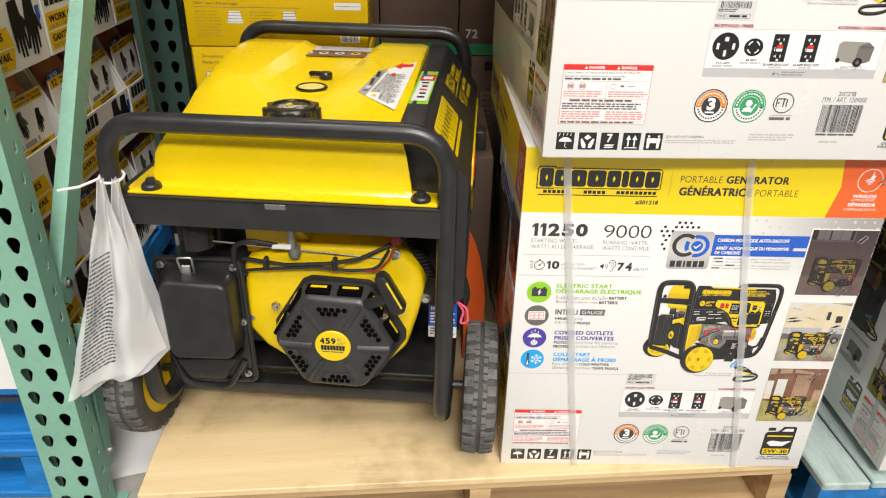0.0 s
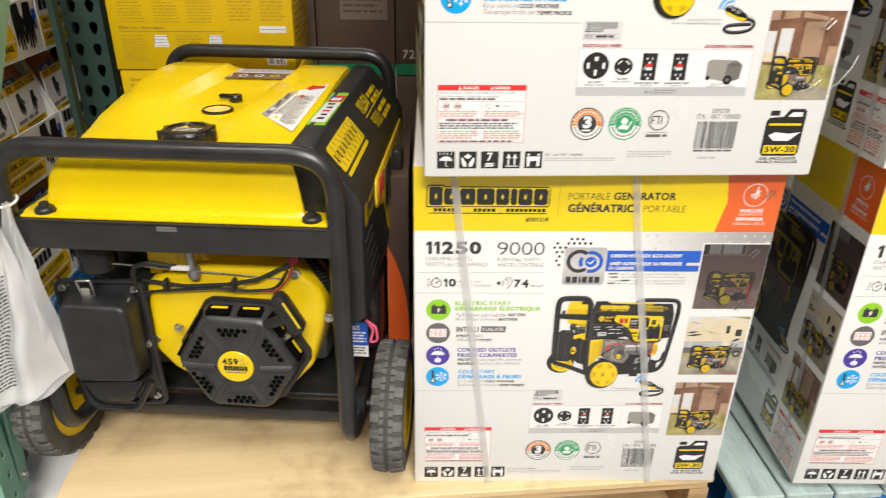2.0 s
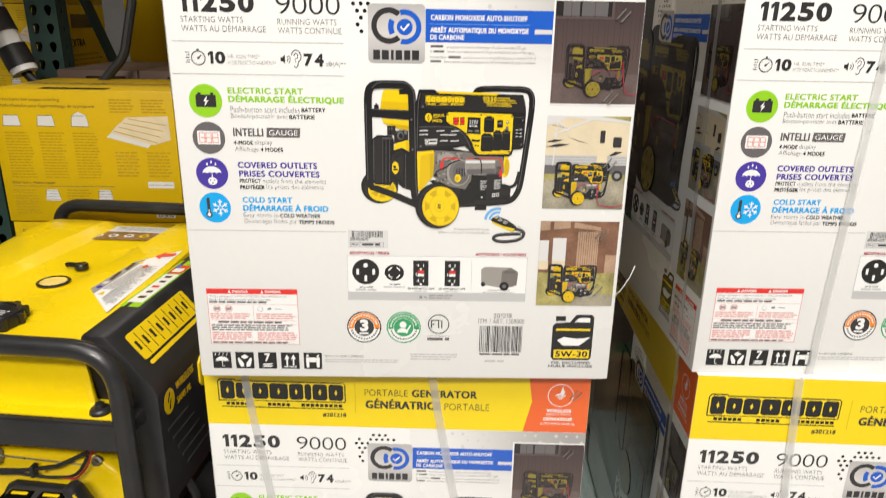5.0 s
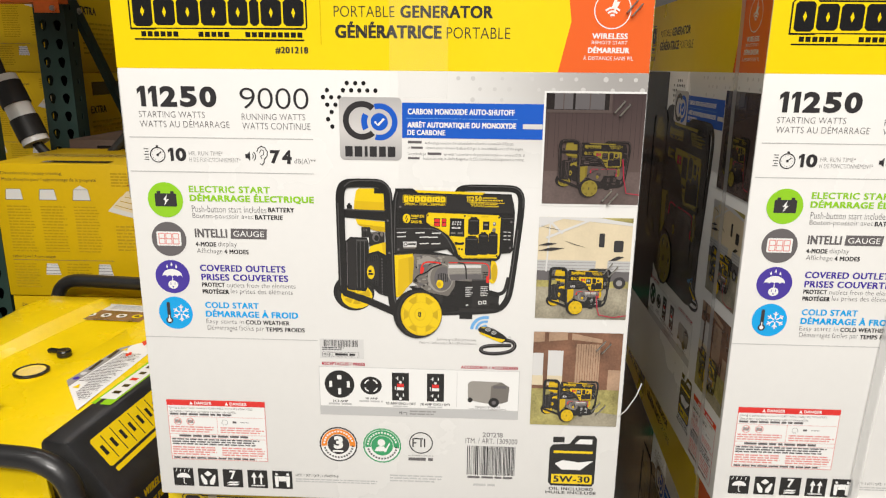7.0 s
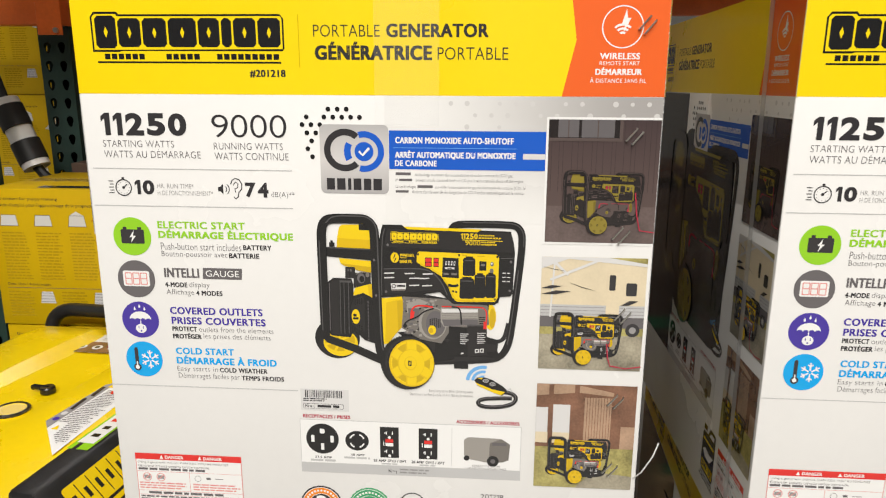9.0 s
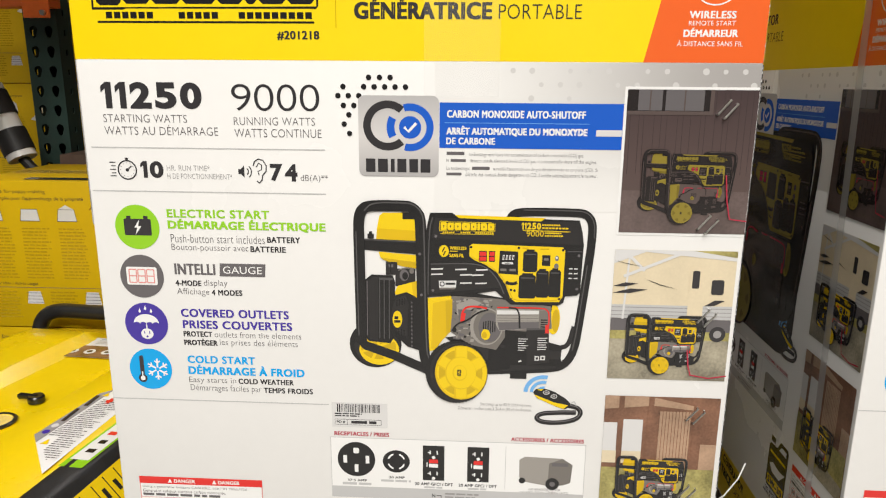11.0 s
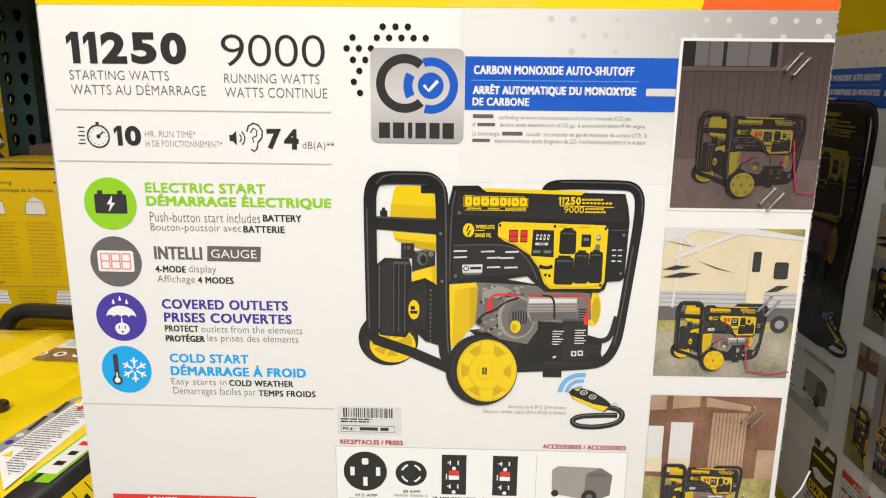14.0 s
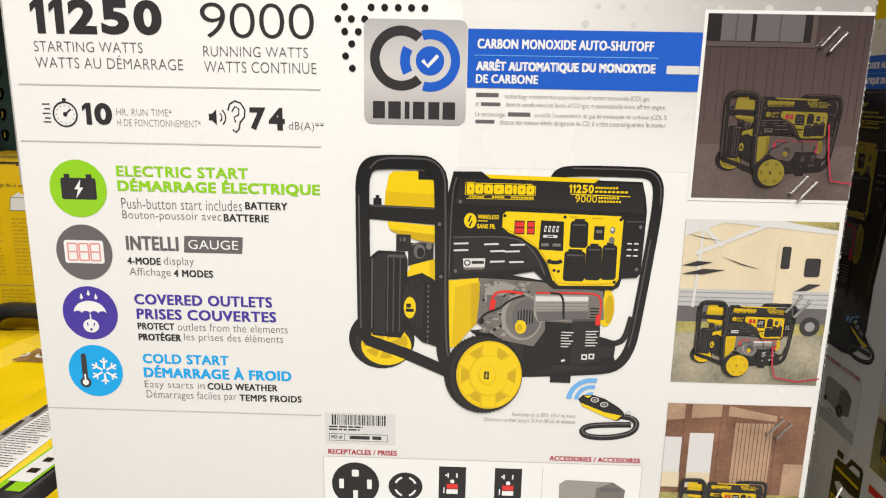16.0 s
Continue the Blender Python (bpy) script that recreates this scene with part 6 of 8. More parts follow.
# cap with ribbed rim
prof = [(0.030, 0.712), (0.047, 0.714), (0.048, 0.722), (0.046, 0.738), (0.042, 0.743), (0.034, 0.744), (0.033, 0.7415), (0.0, 0.7415)]
cap = part("fuel_cap", lathe(prof, "z", 40, None, (-0.006, 0.118, 0)), GLOSSBLACK, tank, "black plastic fuel cap")
for k in range(9):
    a = 2 * math.pi * k / 9
    part("grip_rib", cylinder((-0.006 + 0.045 * math.cos(a), 0.118 + 0.045 * math.sin(a), 0.714), (-0.006 + 0.045 * math.cos(a), 0.118 + 0.045 * math.sin(a), 0.7405), 0.0075, 10), GLOSSBLACK, cap)
cap.parent = gen


def on_top(z, slope=0.0):
    return lambda u, v, layer: (u, v, z + slope * v + layer * 0.0005)


s = Sheet(on_top(0.7418))
s.poly(YINK, [(-0.022, 0.122), (-0.004, 0.122), (-0.013, 0.136)], 1), s.bars(PALE, -0.028, 0.098, 0.022, 0.120, 3, 1, 0.5)
s.done("cap_print", gen, "pale warning print on the cap")
g = part("fuel_gauge", lathe([(0.031, 0.721), (0.0315, 0.731), (0.028, 0.7325), (0.025, 0.7305), (0.0235, 0.7295), (0.0, 0.7295)], "z", 36, None, (-0.012, 0.292, 0)), [YINK], gen, "round fuel gauge with a black rim")
part("gauge_rim", lathe([(0.0305, 0.724), (0.0322, 0.731), (0.029, 0.7334), (0.0262, 0.7325), (0.0258, 0.7290)], "z", 36, None, (-0.012, 0.292, 0)), GLOSSBLACK, g)
part("gauge_lens", lathe([(0.0, 0.7325), (0.012, 0.7322), (0.0255, 0.7308)], "z", 30, None, (-0.012, 0.292, 0)), FILMTHIN, g)
b = lathe([(0.0, 0.742), (0.012, 0.742), (0.014, 0.739), (0.014, 0.730), (0.0, 0.730)], "z", 24, None, (0.000, 0.372, 0))
tube([(0.002, 0.372, 0.738), (-0.030, 0.374, 0.738), (-0.034, 0.374, 0.736)], 0.0055, 10, b)
part("vent_lever", b, GLOSSBLACK, gen, "small black vent lever")

# printed labels on the tank
s = Sheet(on_top(0.7126, 0.0757))
quad = [(0.088, 0.258), (0.172, 0.168), (0.184, 0.465), (0.110, 0.394)]
s.poly(PAPER, quad, 3)
s.poly(MIDGREY, [(0.088, 0.258), (0.106, 0.2385), (0.128, 0.411), (0.110, 0.394)], 4)
s.disc(PURPLE, 0.101, 0.268, 0.006, 5, n=18), s.disc(PALE, 0.104, 0.286, 0.006, 6, n=18), s.rect(DARK, 0.103, 0.30, 0.110, 0.34, 6), s.rect(DARK, 0.109, 0.35, 0.117, 0.385, 6)
s.poly(YINK, [(0.115, 0.236), (0.128, 0.236), (0.1215, 0.250)], 5), s.poly(YINK, [(0.120, 0.385), (0.132, 0.385), (0.126, 0.398)], 5)
s.poly(RED, [(0.140, 0.425), (0.155, 0.452), (0.155, 0.441), (0.180, 0.447), (0.179, 0.430), (0.155, 0.421), (0.155, 0.410)], 5)
s.rect(RED, 0.138, 0.368, 0.150, 0.374, 5), s.rect(RED, 0.141, 0.362, 0.147, 0.380, 5)
for i in range(34):
    v = 0.186 + 0.0056 * i
    u = max(0.106 + 0.16 * (v - 0.222), 0.097 + (0.258 - v) * 0.93, 0.133 if v < 0.255 else 0.0)
    end = 0.169 + 0.03 * (v - 0.222)
    if end - u > 0.012:
        s.bars(GREY, u, v, end - (0.012 if i % 5 == 2 else 0.0), v + 0.0036, 1, 5, 0.55, i)
s.done("warning_label", gen, "white warning label on the tank")
s = Sheet(on_top(0.7265, 0.009))
s.poly(PAPER, [(-0.125, 0.560), (0.125, 0.572), (0.130, 0.668), (-0.100, 0.668)], 3), s.poly(BROWNINK, [(-0.125, 0.560), (0.125, 0.572), (0.127, 0.628), (-0.110, 0.622)], 4)
for i in range(6):
    s.disc(PAPER if i < 3 else YINK, -0.09 + 0.038 * i, 0.590 + 0.002 * i, 0.012, 5, 0.012, 18), s.disc(DARK, -0.09 + 0.038 * i, 0.590 + 0.002 * i, 0.006, 6, 0.006, 12)
s.bars(LIGHTGREY, -0.07, 0.63, 0.08, 0.66, 4, 5, 0.45)
s.done("rear_label", gen, "white and dark red label on the tank")

# black control cover with its slanted shoulder
cover = part("control_cover", prism([(0.192, 0.612), (0.192, 0.734), (0.200, 0.739), (0.232, 0.737), (0.240, 0.733), (0.312, 0.645), (0.318, 0.63), (0.318, 0.40), (0.300, 0.385), (0.268, 0.385), (0.268, 0.612)], 0.050, 0.735, 0.006, 2), PLASTIC, gen, "black moulded control cover")
slope_d = Vector((0.072, 0, -0.088)).normalized()


def on_slope(u, v, layer):
    """u runs along the machine towards its back, v up the slanted shoulder."""
    p = Vector((0.312, 0, 0.645)) - slope_d * v + Vector((0.774, 0, 0.633)) * (layer * 0.0005)
    return (p.x, u, p.z)


s = Sheet(on_slope)
s.rect(YINK, 0.090, 0.030, 0.300, 0.038, 2, 0.002), s.rect(YINK, 0.085, 0.043, 0.305, 0.098, 2, 0.006)
for i in range(8):
    s.rect(BLACK, 0.0935 + 0.0258 * i, 0.062, 0.1010 + 0.0258 * i, 0.080, 3), s.rect(BLACK, 0.1092 + 0.0258 * i, 0.047, 0.1110 + 0.0258 * i, 0.094, 3)
s.done("maker_mark", cover, "yellow plate with plain black blocks")
s = Sheet(on_slope)
s.text(YINK, "11250", 0.40, 0.068, 0.50, 0.098, 2, 0.04), s.text(YINK, "9000", 0.42, 0.022, 0.50, 0.052, 2, 0.0), s.rect(YINK, 0.40, 0.059, 0.66, 0.062, 2)
for v in (0.086, 0.070, 0.044, 0.026):
    s.bars(YINK, 0.515, v - 0.008, 0.64, v + 0.004, 1, 2, 0.9, int(v * 1000))
s.done("rating_mark", cover, "yellow printed power ratings")
s = Sheet(on_top(0.7368))
s.poly(GREEN, [(0.194, 0.175), (0.232, 0.175), (0.235, 0.430), (0.198, 0.430)], 3), s.poly(PAPER, [(0.1985, 0.195), (0.2285, 0.195), (0.231, 0.345), (0.202, 0.345)], 4)
s.poly(RED, [(0.202, 0.350), (0.231, 0.350), (0.234, 0.400), (0.203, 0.400)], 4), s.poly(BLUE, [(0.203, 0.382), (0.213, 0.382), (0.213, 0.400), (0.203, 0.400)], 5), s.poly(PAPER, [(0.207, 0.358), (0.226, 0.358), (0.229, 0.380), (0.208, 0.380)], 5)
for i in range(5):
    s.rect(BLACK if i != 2 else RED, 0.208 + 0.002 * (i % 2), 0.215 + 0.027 * i, 0.222, 0.226 + 0.027 * i, 5)
s.done("start_label", cover, "green and white start label")


def on_side(u, v, layer):
    return (0.318 + layer * 0.0005, u, v)


s = Sheet(on_side)
s.disc(YINK, 0.085, 0.600, 0.020, 2, 0.024), s.stroke(BLACK, [(0.088, 0.616), (0.080, 0.600), (0.090, 0.602), (0.083, 0.585)], 0.004, 3)
s.text(YINK, "WIRELESS", 0.112, 0.606, 0.185, 0.622, 2, 0.02), s.text(YINK, "SANS FIL", 0.112, 0.578, 0.170, 0.592, 2, 0.02)
s.done("start_mark", cover, "yellow wireless start mark")
bm = prism([(0.215, 0.622), (0.655, 0.622), (0.665, 0.612), (0.665, 0.43), (0.655, 0.42), (0.41, 0.42), (0.39, 0.435), (0.36, 0.485), (0.31, 0.53), (0.25, 0.552), (0.215, 0.558), (0.205, 0.57), (0.205, 0.612)], -0.322, -0.314, 0.0015, 2)
for v in bm.verts:
    v.co = Vector((-v.co.y, v.co.x, v.co.z))
bmesh.ops.recalc_face_normals(bm, faces=bm.faces[:])
panel = part("control_panel", bm, YINK, cover, "yellow control panel")
for y in (0.235, 0.275):
    part("rocker_switch", box(0.320, 0.3245, y, y + 0.026, 0.568, 0.612, 0.003, 2), RED, panel, "red rocker switch")
part("display", box(0.320, 0.325, 0.33, 0.42, 0.51, 0.60, 0.003, 2), GLOSSBLACK, panel)
for y, z in ((0.45, 0.52), (0.43, 0.43), (0.52, 0.43), (0.58, 0.43)):
    part("outlet_cover", box(0.320, 0.345, y, y + 0.055, z, z + 0.08, 0.006, 2), PLASTIC, panel)
for i in range(5):
    part("cover_slot", box(0.3165, 0.3195, 0.07 + 0.014 * i, 0.15 + 0.02 * i, 0.545 - 0.026 * i, 0.552 - 0.026 * i, 0.001, 1), ENGINEDARK, cover)

# engine
block = part("engine_block", box(-0.06, 0.20, 0.22, 0.44, 0.17, 0.50, 0.02, 2), CASTING, gen, "grey cast engine block")
part("alternator", lathe([(0.0, 0.44), (0.12, 0.44), (0.125, 0.46), (0.125, 0.66), (0.10, 0.69), (0.0, 0.69)], "y", 28, None, (0.05, 0, 0.31)), CASTING, gen)
part("exhaust_box", box(-0.27, -0.09, 0.14, 0.62, 0.20, 0.50, 0.02, 2), ENGINEDARK, gen)
part("base_plate", box(-0.28, 0.26, 0.13, 0.56, 0.1405, 0.150, 0.002, 1), ENGINEDARK, gen)
part("battery", box(0.20, 0.305, 0.30, 0.48, 0.155, 0.32, 0.006, 2), PLASTIC, gen, "black starter battery")
part("wiring_box", box(0.20, 0.28, 0.14, 0.30, 0.32, 0.50, 0.01, 2), ENGINEDARK, gen)
out = [(-0.115, 0.40), (-0.112, 0.455), (-0.09, 0.470), (-0.03, 0.487), (0.0, 0.500), (0.05, 0.502), (0.165, 0.503), (0.186, 0.507), (0.198, 0.49), (0.226, 0.470), (0.243, 0.445), (0.247, 0.415), (0.236, 0.36), (0.212, 0.275), (0.165, 0.222), (0.115, 0.195), (0.02, 0.195), (-0.02, 0.213), (-0.085, 0.258), (-0.118, 0.302)]
shroud = part("fan_shroud", prism(out, 0.052, 0.24, 0.012, 3, None, 0.96), SHROUD, gen, "yellow painted fan shroud", 40)
part("shroud_neck", prism([(-0.105, 0.46), (-0.105, 0.535), (-0.02, 0.535), (0.03, 0.49)], 0.075, 0.22, 0.008, 2), SHROUD, shroud)
for x, y, z in ((0.186, 0.050, 0.487), (0.243, 0.056, 0.392), (-0.10, 0.056, 0.33)):
    part("shroud_bolt", lathe([(0.0, -0.006), (0.006, -0.006), (0.0065, 0.0), (0.010, 0.001), (0.010, 0.006)], "y", 12, None, (x, y, z)), STEEL, shroud)

# recoil starter: flange, domed hexagonal face, vents, disc
def hexagon(cx, cz, r, cut=0.085, turn=-2.0):
    """A hexagon with a point to each side and clipped points."""
    v = [(cx + r * math.cos(radians(60 * k + turn)), cz + r * math.sin(radians(60 * k + turn))) for k in range(6)]
    out_ = []
    for k in range(6):
        (ax, az), (bx_, bz), (dx, dz) = v[k - 1], v[k], v[(k + 1) % 6]
        out_ += [(bx_ + (ax - bx_) * cut, bz + (az - bz) * cut), (bx_ + (dx - bx_) * cut, bz + (dz - bz) * cut)]
    return out_


hexo, hexi = hexagon(0.077, 0.316, 0.135), hexagon(0.072, 0.312, 0.118)
recoil = part("recoil_flange", prism(hexo, 0.046, 0.058, 0.003, 2), PLASTIC, gen, "black hexagonal recoil starter")
bm = bmesh.new()
r0 = [bm.verts.new((x, 0.047, z)) for x, z in hexagon(0.075, 0.315, 0.127)]
r1 = [bm.verts.new((x, 0.008, z)) for x, z in hexi]
r2 = [bm.verts.new((0.073 + (x - 0.073) * 0.93, 0.001, 0.308 + (z - 0.308) * 0.93)) for x, z in hexi]
r3 = [bm.verts.new((0.073 + (x - 0.073) * 0.48, -0.001, 0.310 + (z - 0.310) * 0.50)) for x, z in hexi]
for s_, t_ in ((r0, r1), (r1, r2), (r2, r3)):
    for k in range(12):
        bm.faces.new((s_[k], s_[(k + 1) % 12], t_[(k + 1) % 12], t_[k]))
bm.faces.new(r3)
bmesh.ops.recalc_face_normals(bm, faces=bm.faces[:])
bmesh.ops.bevel(bm, geom=[e for e in bm.edges if e.calc_face_angle(0) > radians(20)], offset=0.004, segments=2, profile=0.5, affect="EDGES")
part("recoil_face", bm, RECOILGREY, recoil, "domed black vented face", 50)
for k in range(6):
    a = radians(60 * k + 90)
    c, q = math.cos(a), math.sin(a)
    cx, cz = 0.073 + 0.077 * c, 0.311 + 0.073 * q
    t = Vector((-q, 0, c))
    o = Vector((c, 0, q))
    p = Vector((cx, -0.0012, cz))
    pad = [p + t * -0.024 + o * -0.006, p + t * 0.024 + o * -0.006, p + t * 0.034 + o * 0.014, p + t * -0.034 + o * 0.014]
    vent = part("vent_pad", prism([(v.x, v.z) for v in pad], -0.0028, 0.004, 0.0015, 2), RECOILGREY, recoil)
    for i in range(-2, 3):
        for j in (0, 1):
            if not j and abs(i) == 2:
                continue
            h = p + t * (i * 0.0118 + (0.0 if j else 0.0059)) + o * (-0.0005 + 0.0090 * j)
            # black disc laid on the pad; the hole's darkness is only its colour
            part("vent_hole", lathe([(0.0, 0.0), (0.0052, 0.0), (0.0052, 0.002)], "y", 10, None, (h.x, -0.0034, h.z)), HOLE, vent)
    # rib between two vents
    a2 = a + radians(30)
    c2, q2 = math.cos(a2), math.sin(a2)
    part("face_rib", tube([(0.074 + 0.044 * c2, 0.0005, 0.310 + 0.042 * q2), (0.073 + 0.106 * c2, 0.003, 0.311 + 0.100 * q2)], 0.0085, 10, None, 0.5), RECOILGREY, recoil)
for k, y_ in ((90, 0.024), (30, 0.024), (150, 0.024)):
    a = radians(k)
    for o_ in (-0.030, 0.030):
        c_ = Vector((0.074 + 0.1055 * math.cos(a) - o_ * math.sin(a), y_, 0.314 + 0.1055 * math.sin(a) + o_ * math.cos(a)))
        rot = Matrix.Rotation(-a, 4, "Y")
        # the recess is a black block whose colour gives the shade
        for n_, (sx, sy, sz), m_ in (("vent_recess", (0.0045, 0.014, 0.023), HOLE), ("top_vent", (0.0058, 0.004, 0.016), SHROUD)):
            b = box(-sx, sx, -sy, sy, -sz, sz, 0.002, 2)
            bmesh.ops.transform(b, matrix=Matrix.Translation(c_ + Vector((0, 0.004 if n_ == "top_vent" else 0, 0))) @ rot, verts=b.verts[:])
            part(n_, b, m_, recoil)
disc = part("centre_disc", lathe([(0.0, -0.0045), (0.033, -0.0045), (0.0345, -0.003), (0.0345, 0.003)], "y", 40, None, (0.071, 0, 0.311)), YINK, recoil, "yellow round centre badge")
s = Sheet(lambda u, v, layer: (u, -0.0045 - layer * 0.0004, v))
s.text(BLACK, "459", 0.047, 0.317, 0.0775, 0.331, 1, 0.04), s.text(GREY, "cc", 0.0805, 0.325, 0.089, 0.331, 1, 0.0), s.text(GREY, "cm³", 0.0805, 0.3165, 0.0945, 0.3235, 1, 0.0)
for i in range(8):
    s.rect(BLACK, 0.0485 + 0.0058 * i, 0.303, 0.0535 + 0.0058 * i, 0.314, 1)
s.bars(GREY, 0.051, 0.2975, 0.092, 0.3005, 1, 1, 0.9)
s.done("badge_print", recoil, "black figures on the badge")
handle = part("pull_handle", prism([(0.154, 0.464), (0.158, 0.472), (0.172, 0.474), (0.181, 0.465), (0.212, 0.406), (0.208, 0.397), (0.192, 0.391), (0.184, 0.397)], -0.012, 0.018, 0.005, 2), PLASTIC, gen, "black pull-start handle")
part("rope_guide", tube([(0.182, 0.004, 0.424), (0.150, 0.006, 0.408), (0.132, 0.014, 0.398)], 0.0105, 12), PLASTIC, handle)
part("handle_stripe", prism([(0.176, 0.462), (0.179, 0.463), (0.206, 0.411), (0.203, 0.410)], -0.0135, -0.010), YINK, handle)
for x, z in ((-0.043, 0.375), (0.166, 0.362)):
    part("recoil_bolt", lathe([(0.0, -0.006), (0.005, -0.006), (0.0055, 0.0), (0.008, 0.001), (0.008, 0.006)], "y", 12, None, (x, 0.026, z)), STEEL, recoil)

# air cleaner: back plate with rim, moulded cover, wire latch, scoop below
plate = [(-0.276, 0.445), (-0.268, 0.458), (-0.118, 0.462), (-0.109, 0.452), (-0.104, 0.190), (-0.112, 0.180), (-0.262, 0.176), (-0.272, 0.186)]
ac = part("air_cleaner_plate", prism(plate, 0.045, 0.060, 0.003, 2), PLASTIC, gen, "black air cleaner")
part("plate_rim", tube(round_path([(x, 0.045, z) for x, z in plate] + [(plate[0][0], 0.045, plate[0][1]), (plate[1][0], 0.045, plate[1][1])], 0.01, 3), 0.0055, 8), PLASTIC, ac)
part("air_cleaner_cover", prism([(x + 0.012, z) for x, z in ((-0.268, 0.425), (-0.258, 0.444), (-0.136, 0.442), (-0.126, 0.428), (-0.127, 0.278), (-0.139, 0.262), (-0.254, 0.258), (-0.266, 0.272))], -0.012, 0.048, 0.010, 4, None, 0.93), PLASTIC, ac, "rounded black cover")
scoop = [(-0.248, 0.252), (-0.225, 0.206), (-0.155, 0.206), (-0.118, 0.262)]
part("air_scoop", prism(scoop, 0.004, 0.046, 0.006, 2), GLOSSBLACK, ac)
part("scoop_lip", tube(round_path([(-0.262, 0.024, 0.25), (-0.236, 0.010, 0.192), (-0.148, 0.010, 0.188), (-0.114, 0.020, 0.25)], 0.03, 5), 0.007, 8), GLOSSBLACK, ac)
for x, z in ((-0.262, 0.446), (-0.122, 0.448), (-0.116, 0.325), (-0.118, 0.200)):
    part("cover_bolt", lathe([(0.0, -0.005), (0.0045, -0.005), (0.005, 0.0), (0.0075, 0.001), (0.0075, 0.005)], "y", 12, None, (x, 0.038, z)), STEEL, ac)
part("wire_latch", tube(round_path([(-0.212, 0.02, 0.442), (-0.214, 0.012, 0.478), (-0.186, 0.012, 0.480), (-0.188, 0.02, 0.442), (-0.212, 0.02, 0.442)], 0.005, 3), 0.0022, 8), STEEL, ac, "bright wire latch")
part("latch_plate", box(-0.208, -0.192, 0.012, 0.017, 0.432, 0.462, 0.001, 1), STEEL, ac)
part("carburettor", box(-0.25, -0.15, 0.075, 0.16, 0.47, 0.53, 0.012, 2), ENGINEDARK, gen)
part("breather_can", lathe([(0.0, 0.545), (0.03, 0.545), (0.034, 0.538), (0.034, 0.49), (0.0, 0.49)], "z", 20, None, (-0.185, 0.05, 0)), GLOSSBLACK, gen)
part("choke_bracket", box(-0.222, -0.155, 0.034, 0.038, 0.492, 0.516, 0.001, 1), CASTING, gen)
part("choke_rod", tube([(-0.15, 0.035, 0.505), (0.16, 0.05, 0.478)], 0.0016, 6), STEEL, gen)

# fuel tap, hoses, wires
tap = part("fuel_tap", cylinder((-0.006, 0.045, 0.532), (-0.006, 0.045, 0.495), 0.0075, 14), CASTING, gen, "bright fuel tap")
part("tap_lever", box(-0.040, -0.004, 0.030, 0.038, 0.497, 0.506, 0.002, 2), NYLON, tap)
part("tap_bowl", lathe([(0.0, 0.474), (0.010, 0.476), (0.012, 0.482), (0.012, 0.496)], "z", 14, None, (-0.002, 0.045, 0)), CASTING, tap)
hose = part("fuel_hose", tube(round_path([(-0.030, 0.036, 0.502), (-0.08, 0.030, 0.512), (-0.112, 0.032, 0.500), (-0.118, 0.04, 0.455), (-0.10, 0.05, 0.43)], 0.025, 6), 0.005, 10), HOSE, gen, "black fuel hose")
part("wire_loom", tube(round_path([(-0.10, 0.042, 0.468), (-0.02, 0.036, 0.462), (0.06, 0.034, 0.470), (0.12, 0.036, 0.482), (0.19, 0.05, 0.515), (0.24, 0.08, 0.54)], 0.05, 5), 0.0038, 8), HOSE, gen, "black wiring loom")
part("wire_loom", tube(round_path([(-0.12, 0.045, 0.438), (-0.06, 0.038, 0.450), (0.04, 0.034, 0.462), (0.10, 0.034, 0.458), (0.155, 0.036, 0.462), (0.175, 0.045, 0.50)], 0.05, 5), 0.003, 8), HOSE, gen)
part("red_wire", tube(round_path([(0.10, 0.035, 0.459), (0.155, 0.033, 0.460), (0.178, 0.036, 0.486), (0.188, 0.045, 0.522), (0.215, 0.06, 0.545)], 0.02, 5), 0.0019, 8), REDWIRE, gen, "red wire")
part("red_plug", box(0.178, 0.198, 0.040, 0.055, 0.512, 0.530, 0.004, 2), REDWIRE, gen)
for x in (-0.055, 0.075):
    part("cable_tie", box(x - 0.004, x + 0.004, 0.026, 0.044, 0.452 + (0.006 if x > 0 else 0), 0.476 + (0.006 if x > 0 else 0), 0.002, 1), HOSE, gen)
part("loom_clip", box(0.058, 0.092, 0.040, 0.05, 0.462, 0.472, 0.001, 1), SHROUD, gen)
b = None
for i in range(13):
    k = i / 12
    b = lathe([(0.010, -0.0018), (0.0125, 0.0), (0.010, 0.0018)], "z", 12, b, (0.205 + 0.05 * k, 0.085, 0.512 - 0.085 * k))
part("ribbed_conduit", b, HOSE, gen, "ribbed black conduit")
for dz in (0.0, 0.012):
    part("side_cable", tube(round_path([(0.26, 0.10, 0.53), (0.30, 0.12, 0.45), (0.322, 0.14, 0.36 - dz), (0.30, 0.17, 0.27), (0.27, 0.2, 0.22)], 0.05, 6), 0.007, 8), HOSE, gen)
